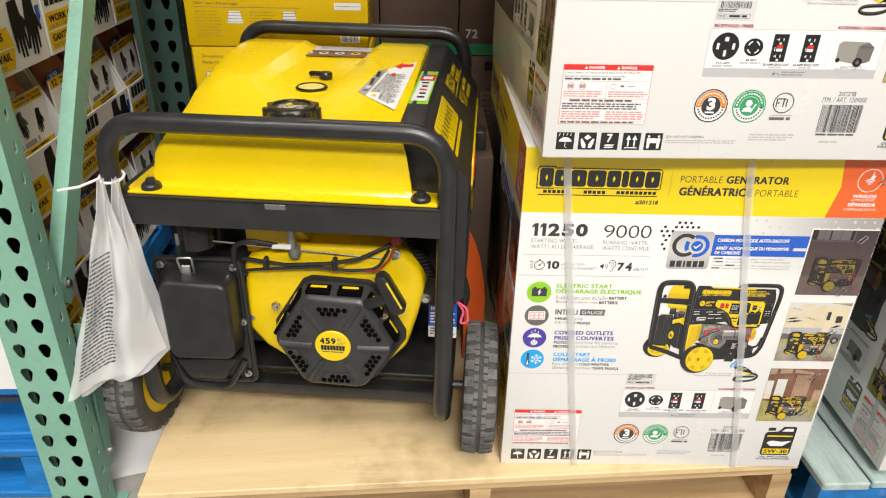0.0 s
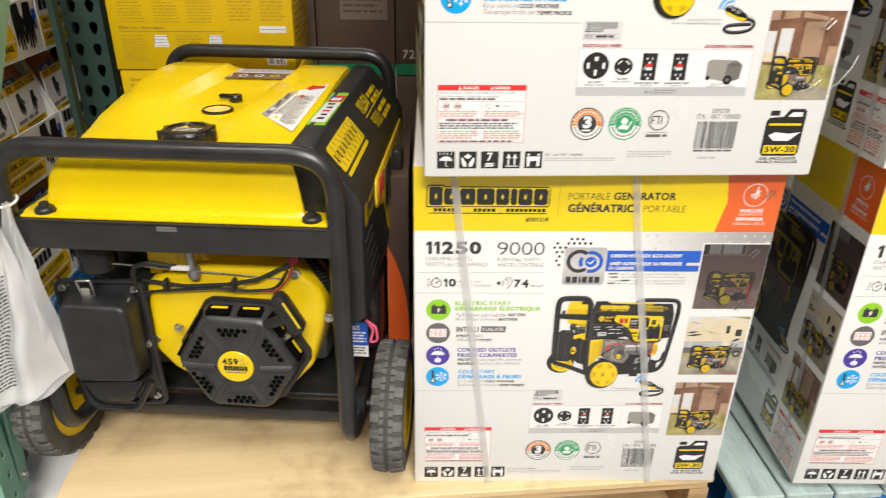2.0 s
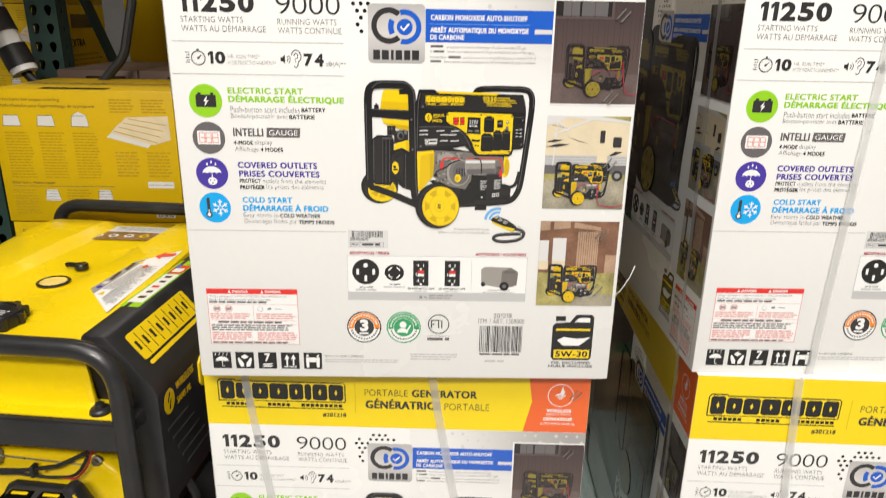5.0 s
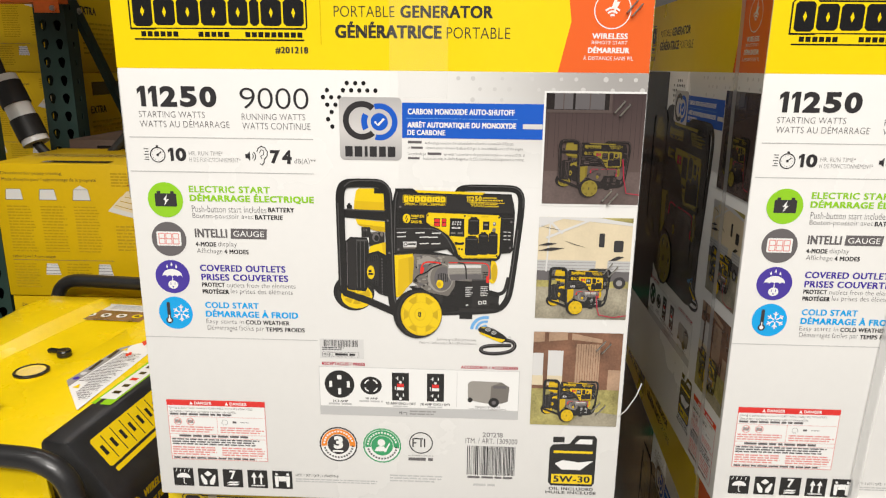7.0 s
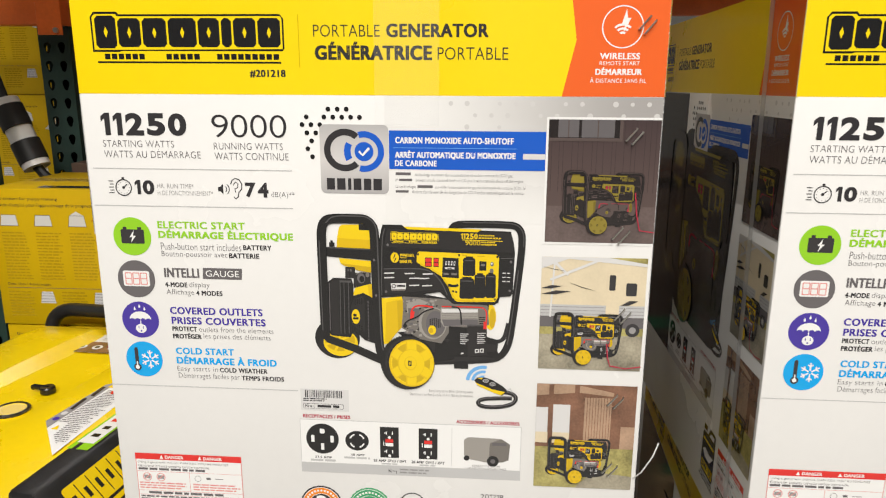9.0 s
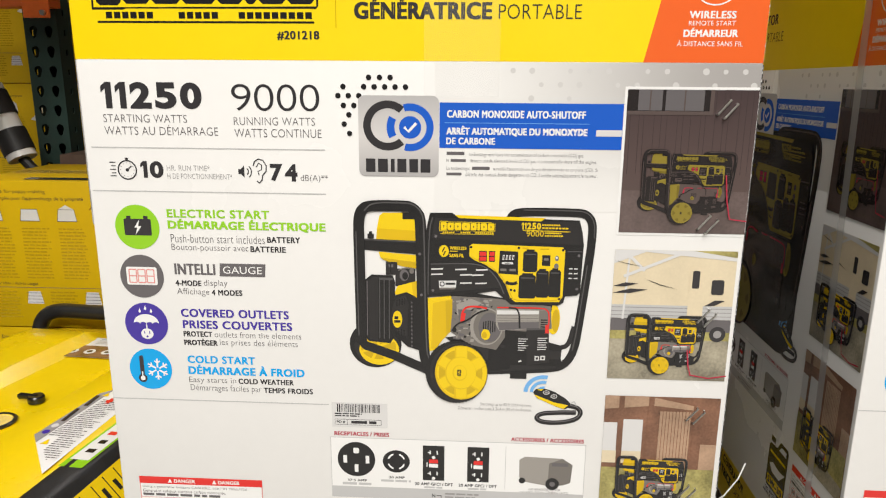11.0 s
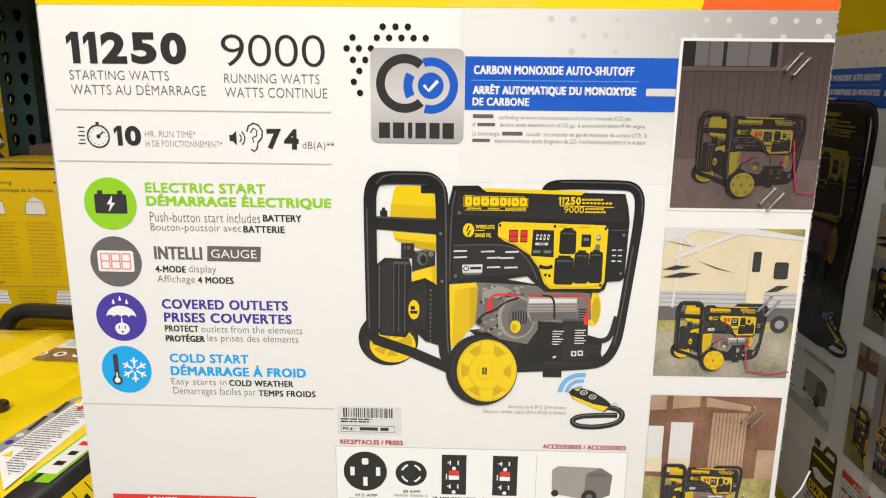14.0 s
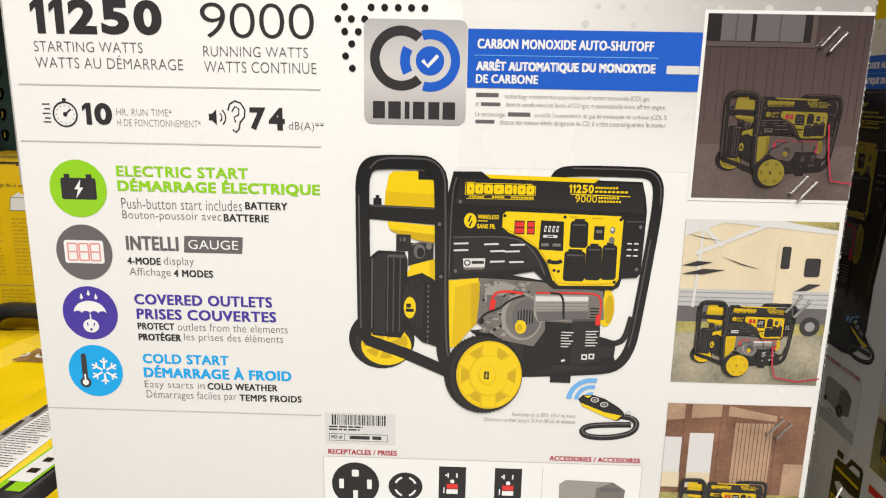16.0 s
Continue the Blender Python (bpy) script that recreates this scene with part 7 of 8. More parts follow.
# hang tag with pink cord by the battery
tag = part("notice_tag", box(0.242, 0.302, 0.150, 0.152, 0.240, 0.325, 0.0005, 1), BLUE, gen, "blue and white hang tag")
s = Sheet(lambda u, v, layer: (u, 0.1498 - layer * 0.0005, v))
s.rect(PAPER, 0.242, 0.240, 0.302, 0.268, 1), s.bars(PAPER, 0.246, 0.273, 0.298, 0.302, 4, 1, 0.5), s.text(PAPER, "NOTICE", 0.247, 0.307, 0.285, 0.317, 1, 0.02), s.bars(GREY, 0.246, 0.244, 0.298, 0.264, 3, 2, 0.5)
s.done("tag_print", tag)
part("tag_cord", tube(round_path([(0.30, 0.145, 0.335), (0.322, 0.135, 0.325), (0.326, 0.13, 0.295), (0.308, 0.135, 0.285), (0.316, 0.14, 0.315), (0.300, 0.145, 0.335)], 0.012, 4), 0.0026, 8), PINKTAG, gen, "pink cord")


# wheels
def wheel(x, flip):
    c = (x, 0.119, 0.140)
    w = new("wheel")
    w.parent = gen
    w.matrix_local = Matrix.Translation(c)
    prof = [(0.098, -0.033), (0.118, -0.035), (0.131, -0.031), (0.1355, -0.026), (0.1375, 0.0), (0.1355, 0.026), (0.131, 0.031), (0.118, 0.035), (0.098, 0.033), (0.095, 0.0), (0.098, -0.033)]
    part("tyre", lathe(prof, "x", 56), RUBBER, w, "black tyre with chunky tread")
    n = 26
    bm = bmesh.new()
    for k in range(n):
        a = 2 * math.pi * k / n
        for sx, da in ((-0.018, 0.0), (0.018, math.pi / n)):
            for (x0, x1, a0, a1) in ((-0.0135, 0.004, -0.075, 0.075), (0.0045, 0.0135, -0.105, -0.01), (0.0045, 0.0135, 0.02, 0.105)):
                if sx > 0:
                    x0, x1 = -x1, -x0
                vs = []
                for rr in (0.1345, 0.1412):
                    for xx, aa in ((x0, a0), (x1, a0), (x1, a1), (x0, a1)):
                        t = a + da + aa * 0.92
                        drop = 0.004 * ((sx + xx) / 0.031) ** 2
                        vs.append(bm.verts.new((sx + xx, (rr - drop) * math.cos(t), (rr - drop) * math.sin(t))))
                for f in ((4, 5, 6, 7), (0, 1, 5, 4), (1, 2, 6, 5), (2, 3, 7, 6), (3, 0, 4, 7)):
                    bm.faces.new([vs[i] for i in f])
    bmesh.ops.recalc_face_normals(bm, faces=bm.faces[:])
    tagged(part("tread_block", bm, TREAD, w, "small joined tread blocks", 0), kind="stuff")
    rim = part("rim", lathe([(0.099, -0.030), (0.094, -0.031), (0.090, -0.024), (0.088, -0.006), (0.040, -0.006), (0.036, -0.022), (0.0, -0.022), (0.0, 0.022), (0.036, 0.022), (0.040, 0.006), (0.088, 0.006), (0.090, 0.024), (0.094, 0.031), (0.099, 0.030)], "x", 48), RIMYEL, w, "yellow plastic rim")
    for k in range(6):
        a = math.pi / 3 * k
        for sx in (-1, 1):
            part("rim_spoke", tube([(sx * 0.012, 0.034 * math.cos(a), 0.034 * math.sin(a)), (sx * 0.016, 0.092 * math.cos(a), 0.092 * math.sin(a))], 0.013, 8, None, 0.8), RIMYEL, rim)
    part("hub_cap", lathe([(0.0, flip * 0.030), (0.022, flip * 0.030), (0.026, flip * 0.022)], "x", 24), RIMYEL, rim)
    return w


wheel(0.357, 1)
wheel(-0.372, -1)
for x0, x1 in ((0.27, 0.345), (-0.36, -0.29)):
    part("axle", cylinder((x0, 0.119, 0.140), (x1, 0.119, 0.140), 0.009, 12), TUBE, gen)
part("wheel_bracket", box(0.262, 0.300, 0.095, 0.145, 0.112, 0.165, 0.004, 2), TUBE, gen)
part("wheel_bracket", box(-0.318, -0.280, 0.095, 0.145, 0.112, 0.165, 0.004, 2), TUBE, gen)
for x in (XL + 0.02, XR - 0.02):
    part("rear_foot", box(x - 0.02, x + 0.02, 0.60, 0.66, 0.0, 0.112, 0.006, 2), PLASTIC, gen, "black rubber foot")


# ---- plastic bag tied to the generator frame ----
def bag_sheet():
    """A crumpled clear bag that hangs from the tie, gathered at its neck."""
    bm = bmesh.new()
    nu, nv = 26, 34
    g = []
    for j in range(nv + 1):
        v = j / nv
        left = Vector((-0.466 - 0.121 * v ** 1.15, 0.982, 0.738 - 0.405 * v))
        right = Vector((-0.456 + 0.035 * v ** 1.1, 0.986, 0.730 - 0.317 * v))
        row = []
        for i in range(nu + 1):
            u = i / nu
            p = left.lerp(right, u)
            fold = 0.016 * math.sin(u * 9 + 1.5 * v) * (0.3 + v) + 0.012 * noise.noise(Vector((u * 4, v * 5, 2.0))) + 0.020 * math.sin(math.pi * u) * v
            p.y -= fold
            p.z += 0.006 * noise.noise(Vector((u * 6, v * 3, 7.0)))
            row.append(bm.verts.new(p))
        g.append(row)
    for a, c in zip(g, g[1:]):
        for i in range(nu):
            bm.faces.new((a[i], a[i + 1], c[i + 1], c[i]))
    return bm


bag = thing("plastic_bag", Matrix.Identity(4), "crumpled clear plastic bag with black warning print", "bag")
part("bag_film", bag_sheet(), FILM, bag, "milky clear film", 180)
bm = bag_sheet()
bmesh.ops.translate(bm, verts=bm.verts[:], vec=(0.012, 0.022, -0.008))
part("bag_film", bm, FILM, bag, "", 180)


def on_bag(u, v, layer):
    left = Vector((-0.466 - 0.121 * v ** 1.15, 0.982, 0.738 - 0.405 * v))
    right = Vector((-0.456 + 0.035 * v ** 1.1, 0.986, 0.730 - 0.317 * v))
    p = left.lerp(right, u)
    p.y -= 0.016 * math.sin(u * 9 + 1.5 * v) * (0.3 + v) + 0.012 * noise.noise(Vector((u * 4, v * 5, 2.0))) + 0.020 * math.sin(math.pi * u) * v + 0.0015
    return p


s = Sheet(on_bag)
rng = random.Random(8)
for j in range(30):
    v = 0.34 + j * 0.0195
    u = 0.10
    while u < 0.50:
        w = rng.uniform(0.02, 0.075)
        s.poly(DARK, [(u, v), (u + w, v - 0.02 * w), (u + w, v - 0.02 * w + 0.0075), (u, v + 0.0075)], 1)
        u += w + 0.014
s.done("warning_print", bag, "rows of small black print")
ring_ = [(-0.463 + 0.0185 * math.cos(radians(a)), 1.026 + 0.0185 * math.sin(radians(a)), 0.722 + 0.004 * math.sin(radians(a))) for a in range(200, 561, 30)]
tie = tube([(-0.520, 0.968, 0.722), (-0.497, 0.988, 0.720)] + ring_, 0.0022, 8)
tagged(part("cable_tie", tie, NYLON), "white nylon cable tie round the frame leg", "cable tie")


# ---- rack frame ----
def holed_sheet(w, h, loops):
    """A flat sheet w by h in x and z with holes cut by closed loops."""
    bm = bmesh.new()
    edges = []
    for loop in [[(0, 0), (w, 0), (w, h), (0, h)], *loops]:
        vs = [bm.verts.new((x, 0, z)) for x, z in loop]
        edges += [bm.edges.new((vs[i], vs[(i + 1) % len(vs)])) for i in range(len(vs))]
    bmesh.ops.triangle_fill(bm, use_beauty=True, use_dissolve=False, edges=edges)
    bmesh.ops.recalc_face_normals(bm, faces=bm.faces[:])
    bmesh.ops.solidify(bm, geom=bm.faces[:], thickness=0.0022)
    return bm


def drop(cx, cz, r=0.0105):
    """A teardrop slot, wide above."""
    return [(cx + r * math.cos(radians(a)), cz + r * math.sin(radians(a))) for a in (-20, 10, 40, 70, 110, 140, 170, 200)] + [(cx - 0.0052, cz - 0.017), (cx, cz - 0.0205), (cx + 0.0052, cz - 0.017)]


def upright(name, m, w, d, h, holes_to, paint, label):
    """A channel upright: front web with two columns of teardrop slots, flanks with small slots, a foot plate."""
    p = thing(name, m, label, "rack upright")
    loops = [drop(x, z) for x in (w * 0.27, w * 0.73) for z in [0.06 + 0.0508 * k for k in range(int(holes_to / 0.0508))]]
    part("web", holed_sheet(w, h, loops), paint, p, smooth=0)
    slots = [[(0.026, z), (0.034, z + 0.003), (0.034, z + 0.019), (0.026, z + 0.016)] for z in [0.045 + 0.0508 * k for k in range(int(holes_to / 0.0508))]]
    for x in (0.0, w - 0.0022):
        bm = holed_sheet(d, h, slots)
        bmesh.ops.rotate(bm, verts=bm.verts[:], cent=(0, 0, 0), matrix=Matrix.Rotation(radians(90), 3, "Z"))
        bmesh.ops.translate(bm, verts=bm.verts[:], vec=(x + 0.0022, 0.0023, 0))
        part("flank", bm, paint, p, smooth=0)
    # added black plate that gives the hollow behind the slots its shade
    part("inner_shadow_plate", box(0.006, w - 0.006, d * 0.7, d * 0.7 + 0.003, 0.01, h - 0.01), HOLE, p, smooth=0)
    part("foot_plate", box(-0.015, w + 0.02, -0.02, d + 0.02, 0.0, 0.006, 0.001, 1), paint, p)
    return p


upright("rack_upright", pose(-0.692, 1.000, 0), 0.092, 0.050, 2.6, 1.15, RACKGREEN, "mint green pallet rack upright with teardrop slots")
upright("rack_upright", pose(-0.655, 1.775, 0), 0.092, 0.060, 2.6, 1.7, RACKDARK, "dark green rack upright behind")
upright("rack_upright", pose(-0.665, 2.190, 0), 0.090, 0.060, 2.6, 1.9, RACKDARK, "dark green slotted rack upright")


def brace(a, c, w, paint, label):
    """A channel brace between two points of the frame plane."""
    a, c = Vector(a), Vector(c)
    d = (c - a).normalized()
    n = Vector((1, 0, 0))
    t = d.cross(n).normalized()
    bm = bmesh.new()
    sec = [(-0.5, 0), (0.5, 0), (0.5, -0.9), (0.42, -0.9), (0.42, -0.08), (-0.42, -0.08), (-0.42, -0.9), (-0.5, -0.9)]
    r = [[bm.verts.new(p + t * (x * w) + n * (y * w * 0.6)) for x, y in sec] for p in (a, c)]
    for k in range(8):
        bm.faces.new((r[0][k], r[0][(k + 1) % 8], r[1][(k + 1) % 8], r[1][k]))
    bm.faces.new(r[0][::-1]), bm.faces.new(r[1])
    bmesh.ops.recalc_face_normals(bm, faces=bm.faces[:])
    ob = thing("rack_brace", Matrix.Identity(4), label, "rack brace", "rack braces")
    part("channel", bm, paint, ob, smooth=0)
    for p, q in ((a, 1), (c, -1)):
        o = p + d * (q * 0.035)
        part("bolt", lathe([(0.0, 0.007), (0.006, 0.007), (0.0065, 0.002), (0.010, 0.0015), (0.010, -0.001)], "x", 10, None, o), STEEL, ob)
    return ob


brace((-0.604, 1.062, 0.47), (-0.604, 1.645, 1.255), 0.047, RACKGREEN, "mint green diagonal rack brace")
brace((-0.604, 1.070, 0.08), (-0.604, 1.112, 0.40), 0.030, RACKGREEN, "short mint green lower rack brace")
# mint strut in the dark green, so its shade is in the colour
brace((-0.604, 1.665, 0.02), (-0.604, 1.628, 1.30), 0.024, RACKDARK, "mint green rear frame strut, darkened for shade")
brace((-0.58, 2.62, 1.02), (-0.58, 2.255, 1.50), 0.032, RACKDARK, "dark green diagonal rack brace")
beam = thing("rack_beam", pose(-2.6, 2.135, 1.455), "orange steel pallet rack beam", "rack beam")
part("beam_tube", box(0, 2.045, 0, 0.05, 0.028, 0.135, 0.004, 2), BEAMORANGE, beam)
part("end_bracket", box(1.975, 2.045, -0.004, 0.0, 0.002, 0.15, 0.001, 1), BEAMORANGE, beam)
part("bracket_pin", lathe([(0.0, -0.009), (0.007, -0.009), (0.007, 0.0)], "y", 12, None, (2.03, -0.004, 0.014)), STEEL, beam)

# sheet of paper on the floor beside the pallet
bm = bmesh.new()
bmesh.ops.create_grid(bm, x_segments=8, y_segments=6, size=0.5)
for v in bm.verts:
    v.co = Vector((v.co.x * 0.20, v.co.y * 0.26, 0.003 + 0.004 * abs(noise.noise(v.co * 3))))
sheet = tagged(part("paper_sheet", bm, PAPER), "white sheet of paper lying on the floor", "paper")
sheet.matrix_world = pose(-0.60, 1.25, 0, 0, 0, 18)


# ---- yellow pad cartons behind the generator ----
def pad_carton(m, w, d, h, label, full=True):
    c = thing("pad_carton", m, label, "carton", "yellow pad cartons")
    part("carton_body", box(0, w, 0, d, 0, h, 0.003, 2), PADYEL, c)
    part("tape", box(0.02, w - 0.02, d * 0.42, d * 0.58, h, h + 0.0006), TAPE, c)

    def pl(u, v, layer):
        return (u, -layer * 0.0004, v)

    s = Sheet(pl)
    s.text(DARK, "Directions for puppy training", 0.022, h - 0.028, 0.165, h - 0.019, 1, 0.0)
    s.text(DARK, "Mode d'emploi pour l'apprentissage de la propreté", 0.022, h - 0.043, 0.245, h - 0.033, 1, 0.0)
    for i, u in enumerate((0.025, 0.105, 0.185)):
        s.poly(PALE, [(u, h - 0.085), (u + 0.042, h - 0.085), (u + 0.038, h - 0.060), (u + 0.004, h - 0.060)], 1)
        s.stroke(GREY, [(u, h - 0.085), (u + 0.042, h - 0.085), (u + 0.038, h - 0.060), (u + 0.004, h - 0.060), (u, h - 0.085)], 0.0012, 2)
        if i == 2:
            s.poly(PALE, [(u + 0.004, h - 0.060), (u + 0.020, h - 0.050), (u + 0.038, h - 0.060)], 1)
        s.bars(PADPRINT, u, h - 0.215, u + 0.062, h - 0.10, 16, 1, 0.4, i + 20)
    s.rect(GREY, 0.022, h - 0.232, 0.268, h - 0.231, 1)
    s.text(DARK, "Other Uses / Autres usages", 0.022, h - 0.2275, 0.125, h - 0.2195, 1, 0.0)
    for u in (0.022, 0.15):
        s.bars(PADPRINT, u, 0.018, u + 0.062, h - 0.240, 9, 1, 0.4, int(u * 900))
        s.poly(PALE, [(u + 0.075, h - 0.268), (u + 0.112, h - 0.268), (u + 0.106, h - 0.240), (u + 0.080, h - 0.240)], 1)
        for k in range(4):
            s.rect(GREY, u + 0.076, h - 0.265 + 0.007 * k, u + 0.110, h - 0.264 + 0.007 * k, 2)
    # layered pad picture
    u0 = w - 0.165
    s.poly(PALE, [(u0, h - 0.110), (u0 + 0.035, h - 0.075), (u0 + 0.140, h - 0.085), (u0 + 0.095, h - 0.135)], 1)
    s.poly(CREAM, [(u0 + 0.012, h - 0.100), (u0 + 0.050, h - 0.062), (u0 + 0.150, h - 0.058), (u0 + 0.152, h - 0.115), (u0 + 0.11, h - 0.128)], 2)
    for k in range(4):
        s.stroke(PADPRINT, [(u0 + 0.02 + 0.012 * k, h - 0.095 + 0.01 * k), (u0 + 0.12 + 0.008 * k, h - 0.122 + 0.014 * k)], 0.0016, 3)
    for k, (a, c2) in enumerate(((0.015, 0.02), (0.09, 0.02), (0.015, 0.145), (0.09, 0.145))):
        s.bars(PADPRINT, u0 + a, h - c2 - 0.035 - 0.03 * (k > 1), u0 + a + 0.058, h - c2, 5 + 3 * (k > 1), 1, 0.45, 40 + k)
    s.rect(PALE, u0 + 0.085, h - 0.234, u0 + 0.148, h - 0.218, 1), s.stroke(GREY, [(u0 + 0.088, h - 0.226), (u0 + 0.145, h - 0.226)], 0.001, 2)
    s.rect(PAPER, w - 0.068, 0.012, w - 0.022, 0.034, 1)
    g2 = random.Random(4)
    for k in range(18):
        s.rect(DARK, w - 0.065 + 0.0022 * k, 0.014, w - 0.0642 + 0.0022 * k + g2.choice((0, 0.0006)), 0.032, 2)
    s.done("care_print", c, "olive printed directions and small drawings")
    s = Sheet(lambda u, v, layer: (u, v, h + layer * 0.0005 + 0.0008))
    s.rect(DARK, 0.11, 0.015, 0.27, 0.045, 1)
    s.done("top_mark", c, "dark bar printed on the top")
    s = Sheet(lambda u, v, layer: (w + layer * 0.0005, u, v))
    s.rect(DARK, 0.05, h - 0.075, d - 0.05, h - 0.03, 1), s.text(DARK, "EXTRA", 0.03, h - 0.135, 0.13, h - 0.110, 1, 0.03)
    s.bars(PADPRINT, 0.03, 0.05, d - 0.05, h - 0.16, 7, 1, 0.4, 77)
    s.done("flank_print", c)
    return c


pad = pad_carton(pose(-0.532, 1.735, 0.130, 0, 0, 0.5), 0.430, 0.300, 0.322, "yellow pad carton with printed directions")
copy_thing(pad, pose(-0.530, 1.737, 0.4535, 0, 0, -0.3))
copy_thing(pad, pose(-0.533, 1.733, 0.7775, 0, 0, 0.6))
for i in range(5):
    copy_thing(pad, pose(-1.145, 2.50, 0.3235 * i, 0, 0, 0.8 - 0.4 * i))
    copy_thing(pad, pose(-1.59, 2.52, 0.3235 * i, 0, 0, 0.3 * i - 0.6))


def tall_pad_carton(m):
    """Tall yellow carton with a pale flank and a dark animal-shaped blot as a plain shape."""
    w, d, h = 0.26, 0.3, 0.535
    c = thing("pad_carton", m, "tall yellow pad carton with a white edge", "carton", "tall pad cartons")
    part("carton_body", box(0, w, 0, d, 0, h, 0.003, 2), PADYEL, c)
    s = Sheet(lambda u, v, layer: (u, -layer * 0.0006, v))
    s.rect(PALE, w - 0.04, 0.0, w, h, 1), s.bars(GREY, 0.03, h - 0.13, 0.19, h - 0.03, 2, 1, 0.6, 9)
    s.disc(KRAFT, 0.185, h - 0.22, 0.035, 2, 0.055, 20), s.rect(KRAFT, 0.17, h - 0.40, 0.215, h - 0.25, 2, 0.01)
    s.done("front_print", c)
    return c


tp = tall_pad_carton(pose(-0.50, 3.10, 0, 0, 0, 0))
for k in range(3):
    for i, x in enumerate((-0.50, -0.235, -0.77)):
        if i or k:
            copy_thing(tp, pose(x, 3.10 + 0.01 * i, 0.536 * k, 0, 0, i - 1))


# ---- brown cartons with a green band ----
def brown_carton(m):
    w, d, h = 0.225, 0.36, 0.428
    c = thing("brown_carton", m, "dark brown printed carton with a green base band", "carton", "brown cartons")
    part("carton_body", box(0, w, 0, d, 0, h, 0.003, 2), KRAFT, c)
    s = Sheet(lambda u, v, layer: (u, -layer * 0.0005, v))
    s.rect(CARTONGREEN, 0.001, 0.002, w - 0.001, 0.034, 1)
    s.rect(KRAFTLIGHT, 0.07, 0.16, w - 0.02, 0.325, 1), s.bars(KRAFT, 0.078, 0.17, w - 0.03, 0.315, 9, 2, 0.4, 31)
    s.rect(BLACK, 0.08, h - 0.042, w - 0.035, h - 0.016, 1), s.text(LIGHTGREY, "72", w - 0.045, h - 0.068, w - 0.012, h - 0.046, 1, 0.02), s.text(LIGHTGREY, "72", 0.02, 0.05, 0.055, 0.075, 1, 0.02)
    s.done("front_print", c)
    return c


brown = brown_carton(pose(-0.545, 2.08, 0.261, 0, 0, 0))
for i in range(6):
    for j in range(2):
        if i or j:
            copy_thing(brown, pose(-0.545 + 0.228 * i, 2.08 + 0.003 * ((i * 3 + j) % 3), 0.261 + 0.4290 * j, 0, 0, ((i + j) % 3 - 1) * 0.5))
for z in (0.0, 0.1305):
    pallet(pose(-0.56, 2.07, z), 1.40, 0.62, PALLETWOOD, PALLETWOOD, "pine pallet under brown cartons", 5)

# orange and black carton standing between the generator and the stack
oc = thing("orange_carton", pose(0.120, 1.33, 0.1475, 0, 0, -2), "black and orange printed carton behind the wheel", "carton")
part("carton_body", box(0, 0.048, 0, 0.36, 0, 0.50, 0.003, 2), KRAFT, oc)
s = Sheet(lambda u, v, layer: (u, -layer * 0.0005, v))
s.poly(ORANGE, [(0.001, 0.001), (0.047, 0.001), (0.047, 0.16), (0.042, 0.21), (0.032, 0.265), (0.018, 0.31), (0.001, 0.345)], 1)
s.done("front_print", oc, "orange curved print")


# ---- plug and cable hanging from the rack ----
ext = thing("extension_cable", Matrix.Identity(4), "black cable with a black and white connector", "cable")
a, c = Vector((-0.665, 2.02, 1.285)), Vector((-0.585, 2.0, 1.115))
d = (c - a)
for k0, k1, r, m_ in ((0.0, 0.10, 0.034, NYLON), (0.10, 0.42, 0.0365, HOSE), (0.42, 0.62, 0.033, NYLON), (0.62, 0.92, 0.0365, HOSE), (0.92, 1.0, 0.034, NYLON)):
    part("connector_band", tube([a + d * k0, a + d * (k0 + 0.01), a + d * (k1 - 0.01), a + d * k1], r, 20), m_, ext)
part("cable", tube(round_path([(-0.72, 2.06, 1.46), (-0.70, 2.04, 1.36), a + d * 0.02], 0.05, 6), 0.0125, 10), HOSE, ext)
part("cable", tube(round_path([c - d * 0.02, (-0.56, 2.0, 1.085), (-0.50, 2.0, 1.062), (-0.40, 2.0, 1.075), (-0.32, 2.01, 1.16), (-0.29, 2.03, 1.30), (-0.285, 2.05, 1.50)], 0.09, 7), 0.0125, 10), HOSE, ext)


# ---- glove display cartons beyond the rack frame ----
def glove_shape(s, m, u, v, k, layer, lean=0.0):
    """The outline of a work glove."""
    pts = [(-0.30, 1.0), (0.30, 1.0), (0.36, 0.45), (0.62, 0.15), (0.70, -0.15), (0.55, -0.20), (0.42, 0.02), (0.40, -0.75), (0.28, -0.78), (0.22, -0.25), (0.16, -0.95), (0.03, -0.97), (0.0, -0.28), (-0.08, -0.93), (-0.20, -0.92), (-0.20, -0.2), (-0.32, -0.72), (-0.43, -0.68), (-0.40, 0.3)]
    s.poly(m, [(u + k * (x * math.cos(lean) - y * math.sin(lean)) * 0.5, v + k * (x * math.sin(lean) + y * math.cos(lean)) * 0.5) for x, y in pts], layer)


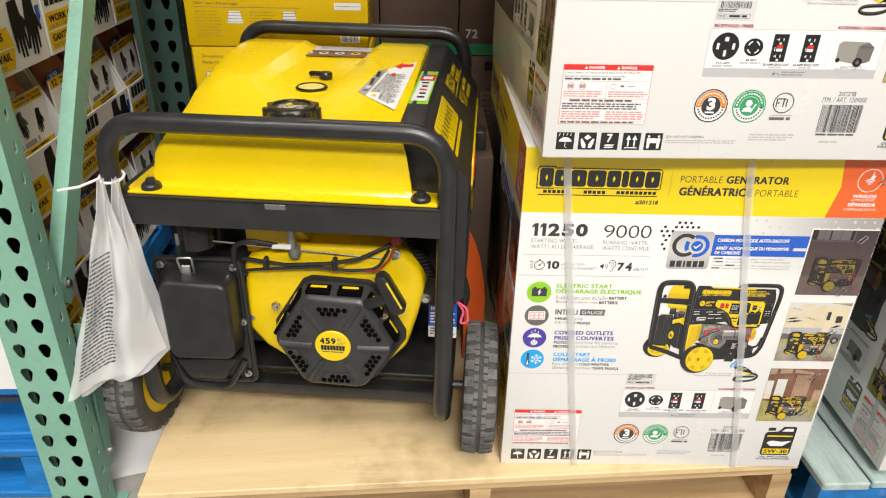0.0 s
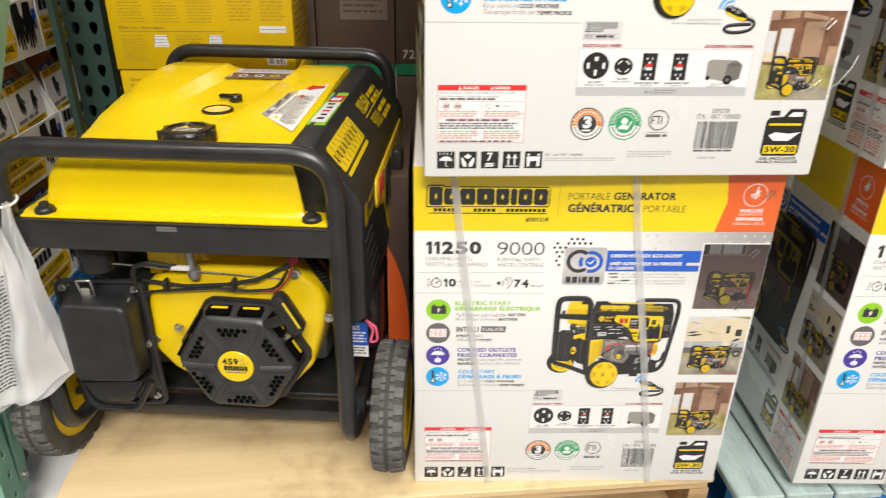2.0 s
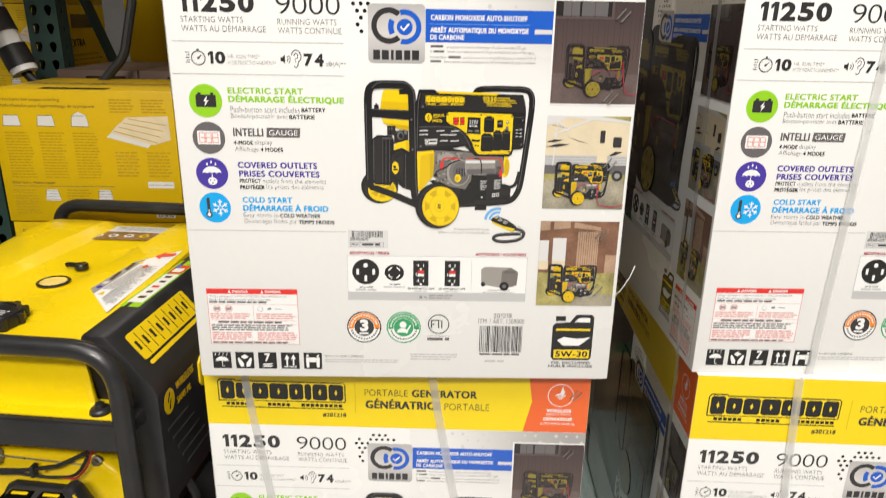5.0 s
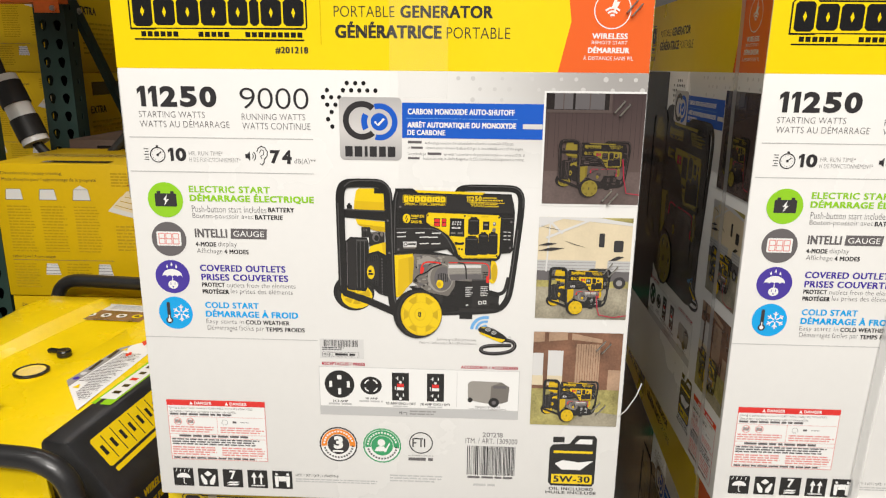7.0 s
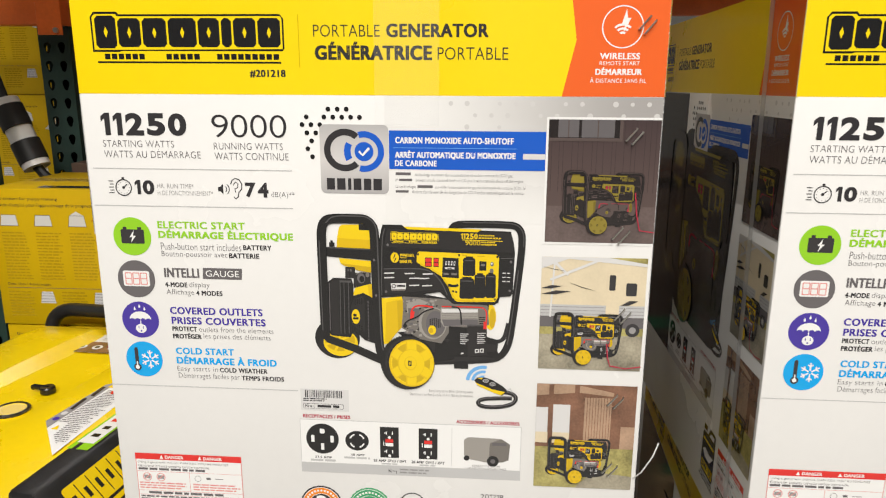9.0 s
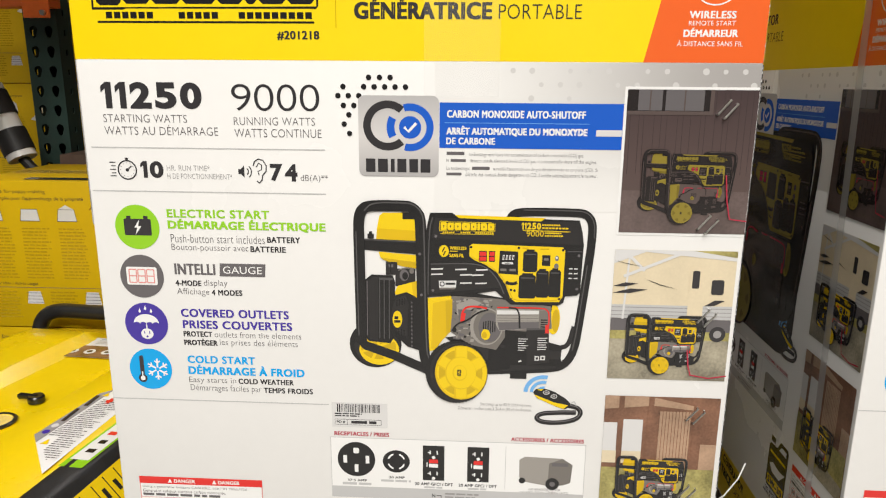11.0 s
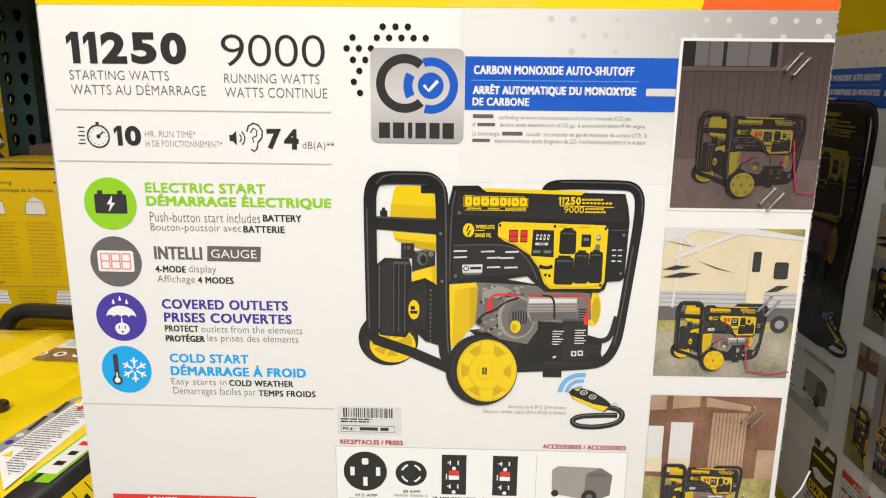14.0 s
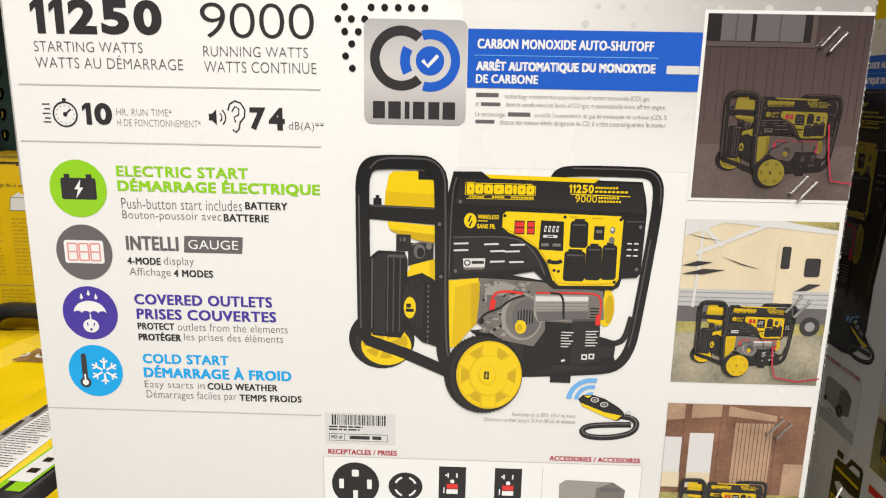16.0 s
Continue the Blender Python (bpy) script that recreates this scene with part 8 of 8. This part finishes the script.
def glove_pack(parent, y, z, w, h, tilt, seed):
    """A bagged dozen: a pillow of folded gloves behind a printed card."""
    g_ = random.Random(seed)
    p = thing("glove_pack", parent @ pose(0, y, z, tilt, 0, 0), "bagged work gloves with a white and yellow card", "glove pack", "glove packs")
    b_ = bmesh.new()
    bmesh.ops.create_icosphere(b_, subdivisions=3, radius=1)
    for v in b_.verts:
        q = 0.10 * noise.noise(v.co * 2.5 + Vector((seed, 0, 0)))
        v.co = Vector((-0.040 + v.co.x * (0.034 + 0.02 * q), w / 2 + v.co.y * w * 0.47, h * 0.58 + v.co.z * h * 0.46 * (1 + q)))
    part("folded_gloves", b_, NITRILE, p, "brick red coated gloves", 180)
    b_ = box(-0.004, 0.0, 0.004, w - 0.004, 0.005, h * 0.72, 0.0012, 1)
    part("card", b_, CARDWHITE, p, "white and yellow printed card")
    s_ = Sheet(lambda u, v, layer: (layer * 0.0006, u, v))
    s_.rect(CARDYEL, 0.004, 0.005, w - 0.004, h * 0.13, 1), s_.rect(CARDYEL, 0.004, h * 0.60, w - 0.004, h * 0.72, 1), s_.rect(BLUE, 0.004, h * 0.725, w * 0.42, h * 0.80, 1)
    s_.text(CARDWHITE, "L/G", 0.015, h * 0.738, w * 0.30, h * 0.782, 2, 0.02), s_.text(GLOVEINK, "12", 0.012, h * 0.625, w * 0.24, h * 0.70, 2, 0.02)
    s_.text(GLOVEINK, "WORK GLOVES", w * 0.32, h * 0.665, w - 0.01, h * 0.70, 2, 0.01), s_.text(GLOVEINK, "GANTS DE TRAVAIL", w * 0.32, h * 0.62, w - 0.008, h * 0.652, 2, 0.01)
    glove_shape(s_, GLOVEINK, w * 0.36, h * 0.40, h * 0.33, 2, 0.15), glove_shape(s_, GLOVEINK, w * 0.74, h * 0.36, h * 0.30, 2, -0.1)
    s_.bars(MIDGREY, w * 0.12, h * 0.15, w * 0.75, h * 0.21, 1, 2, 0.9, seed), s_.bars(GLOVEINK, w * 0.35, h * 0.03, w * 0.9, h * 0.11, 2, 2, 0.5, seed)
    s_.done("card_print", p)
    b_ = bmesh.new()
    bmesh.ops.create_icosphere(b_, subdivisions=3, radius=1)
    for v in b_.verts:
        q = 0.08 * noise.noise(v.co * 4 + Vector((seed, 3, 0)))
        v.co = Vector((-0.036 + v.co.x * (0.040 + 0.03 * q), w / 2 + v.co.y * w * 0.5, h * 0.5 + v.co.z * h * 0.52 * (1 + q)))
    part("bag_film", b_, FILMTHIN, p, "clear plastic bag", 180)


def glove_carton(x, y, z, w, seed):
    """Open-fronted display carton: floor, back, sloped cheeks and a printed lip, with packs standing in it."""
    m_ = pose(x, y, z)
    c_ = thing("glove_carton", m_, "white display carton of work gloves", "display carton", "glove cartons")
    dpt, h, lip = 0.34, 0.275, 0.126
    part("carton_floor", box(-dpt, 0, 0, w, 0, 0.004), CARDWHITE, c_)
    part("carton_back", box(-dpt, -dpt + 0.004, 0, w, 0.004, h), CARDWHITE, c_)
    part("carton_lip", box(-0.004, 0.0, 0, w, 0.004, lip, 0.001, 1), CARDWHITE, c_, "printed white lip")
    part("carton_top", box(-dpt, -0.06, 0, w, h - 0.004, h), CARDWHITE, c_)
    for yy in (0.0, w - 0.004):
        b_ = bmesh.new()
        o_ = [(-0.005, 0.004), (-0.005, lip), (-0.065, h - 0.005), (-dpt + 0.005, h - 0.005), (-dpt + 0.005, 0.004)]
        a_ = [b_.verts.new((px, yy, pz)) for px, pz in o_]
        k_ = [b_.verts.new((px, yy + 0.004, pz)) for px, pz in o_]
        b_.faces.new(a_), b_.faces.new(k_[::-1])
        for i in range(5):
            b_.faces.new((a_[i], k_[i], k_[(i + 1) % 5], a_[(i + 1) % 5]))
        bmesh.ops.recalc_face_normals(b_, faces=b_.faces[:])
        part("carton_cheek", b_, CARDWHITE, c_, smooth=0)
    s_ = Sheet(lambda u, v, layer: (layer * 0.0006, u, v))
    s_.poly(CARDYEL, [(0.004, 0.008), (w * 0.62, 0.008), (w * 0.66, 0.045), (w * 0.62, 0.080), (0.004, 0.080)], 1)
    s_.rect(CARDWHITE, 0.004, 0.043, w * 0.64, 0.046, 2)
    s_.text(GLOVEINK, "WORK GLOVES", 0.015, 0.060, w * 0.56, 0.074, 2, 0.02), s_.text(GREY, "LATEX FOAM COATED", 0.015, 0.048, w * 0.48, 0.056, 2, 0.0)
    s_.text(GLOVEINK, "GANTS DE TRAVAIL", 0.015, 0.024, w * 0.60, 0.038, 2, 0.02), s_.text(GREY, "ENDUIT DE MOUSSE DE LATEX", 0.015, 0.011, w * 0.54, 0.019, 2, 0.0)
    for i in range(6):
        s_.rect(GLOVEINK, 0.012 + 0.021 * i, 0.092, 0.030 + 0.021 * i, 0.120, 1)
    glove_shape(s_, GLOVEINK, w * 0.73, 0.068, 0.105, 2, 0.1), glove_shape(s_, GLOVEINK, w * 0.87, 0.066, 0.105, 2, -0.05)
    s_.poly(BLUE, [(w * 0.94, 0.10), (w * 0.985, 0.10), (w * 0.985, 0.08), (w * 0.962, 0.065), (w * 0.94, 0.08)], 2)
    s_.done("lip_print", c_, "yellow and black glove print")
    n = 2
    for i in range(n):
        pw = (w - 0.02) / n
        glove_pack(m_ @ pose(-0.012, 0, 0, 0, -4, 0), 0.008 + pw * i, 0.104, pw - 0.002, 0.166, (0.0, 3, -2.5)[(i + seed) % 3], seed * 7 + i)
    return c_


for j, z in enumerate((0.262, 0.538, 0.814)):
    glove_carton(-0.715, 1.085, z, 0.345, j + 1)
    glove_carton(-0.715, 1.440, z, 0.330, j + 5)
    glove_carton(-0.715, 1.780, z, 0.330, j + 9)


# ---- unseen rack decks, added to keep lamp light off the goods ----
def deck(x0, x1, y0, y1, z, label):
    d_ = thing("unseen_rack_deck", pose(0, 0, z), label, "rack deck")
    part("deck_panel", box(x0, x1, y0 + 0.05, y1 - 0.05, 0.11, 0.13), PALLETWOOD, d_)
    for y in (y0, y1 - 0.05):
        part("deck_beam", box(x0, x1, y, y + 0.05, 0.0, 0.11, 0.004, 2), BEAMORANGE, d_)
    return d_


deck(-0.59, 2.10, 1.005, 1.70, 2.05, "unseen wooden rack deck on orange beams, added to shade the goods")
deck(-0.55, 2.10, 2.20, 3.20, 1.60, "unseen wooden rack deck on orange beams, added to shade cartons")
deck(-2.60, -0.70, 2.26, 3.20, 1.66, "unseen wooden rack deck on orange beams, added to shade cartons")
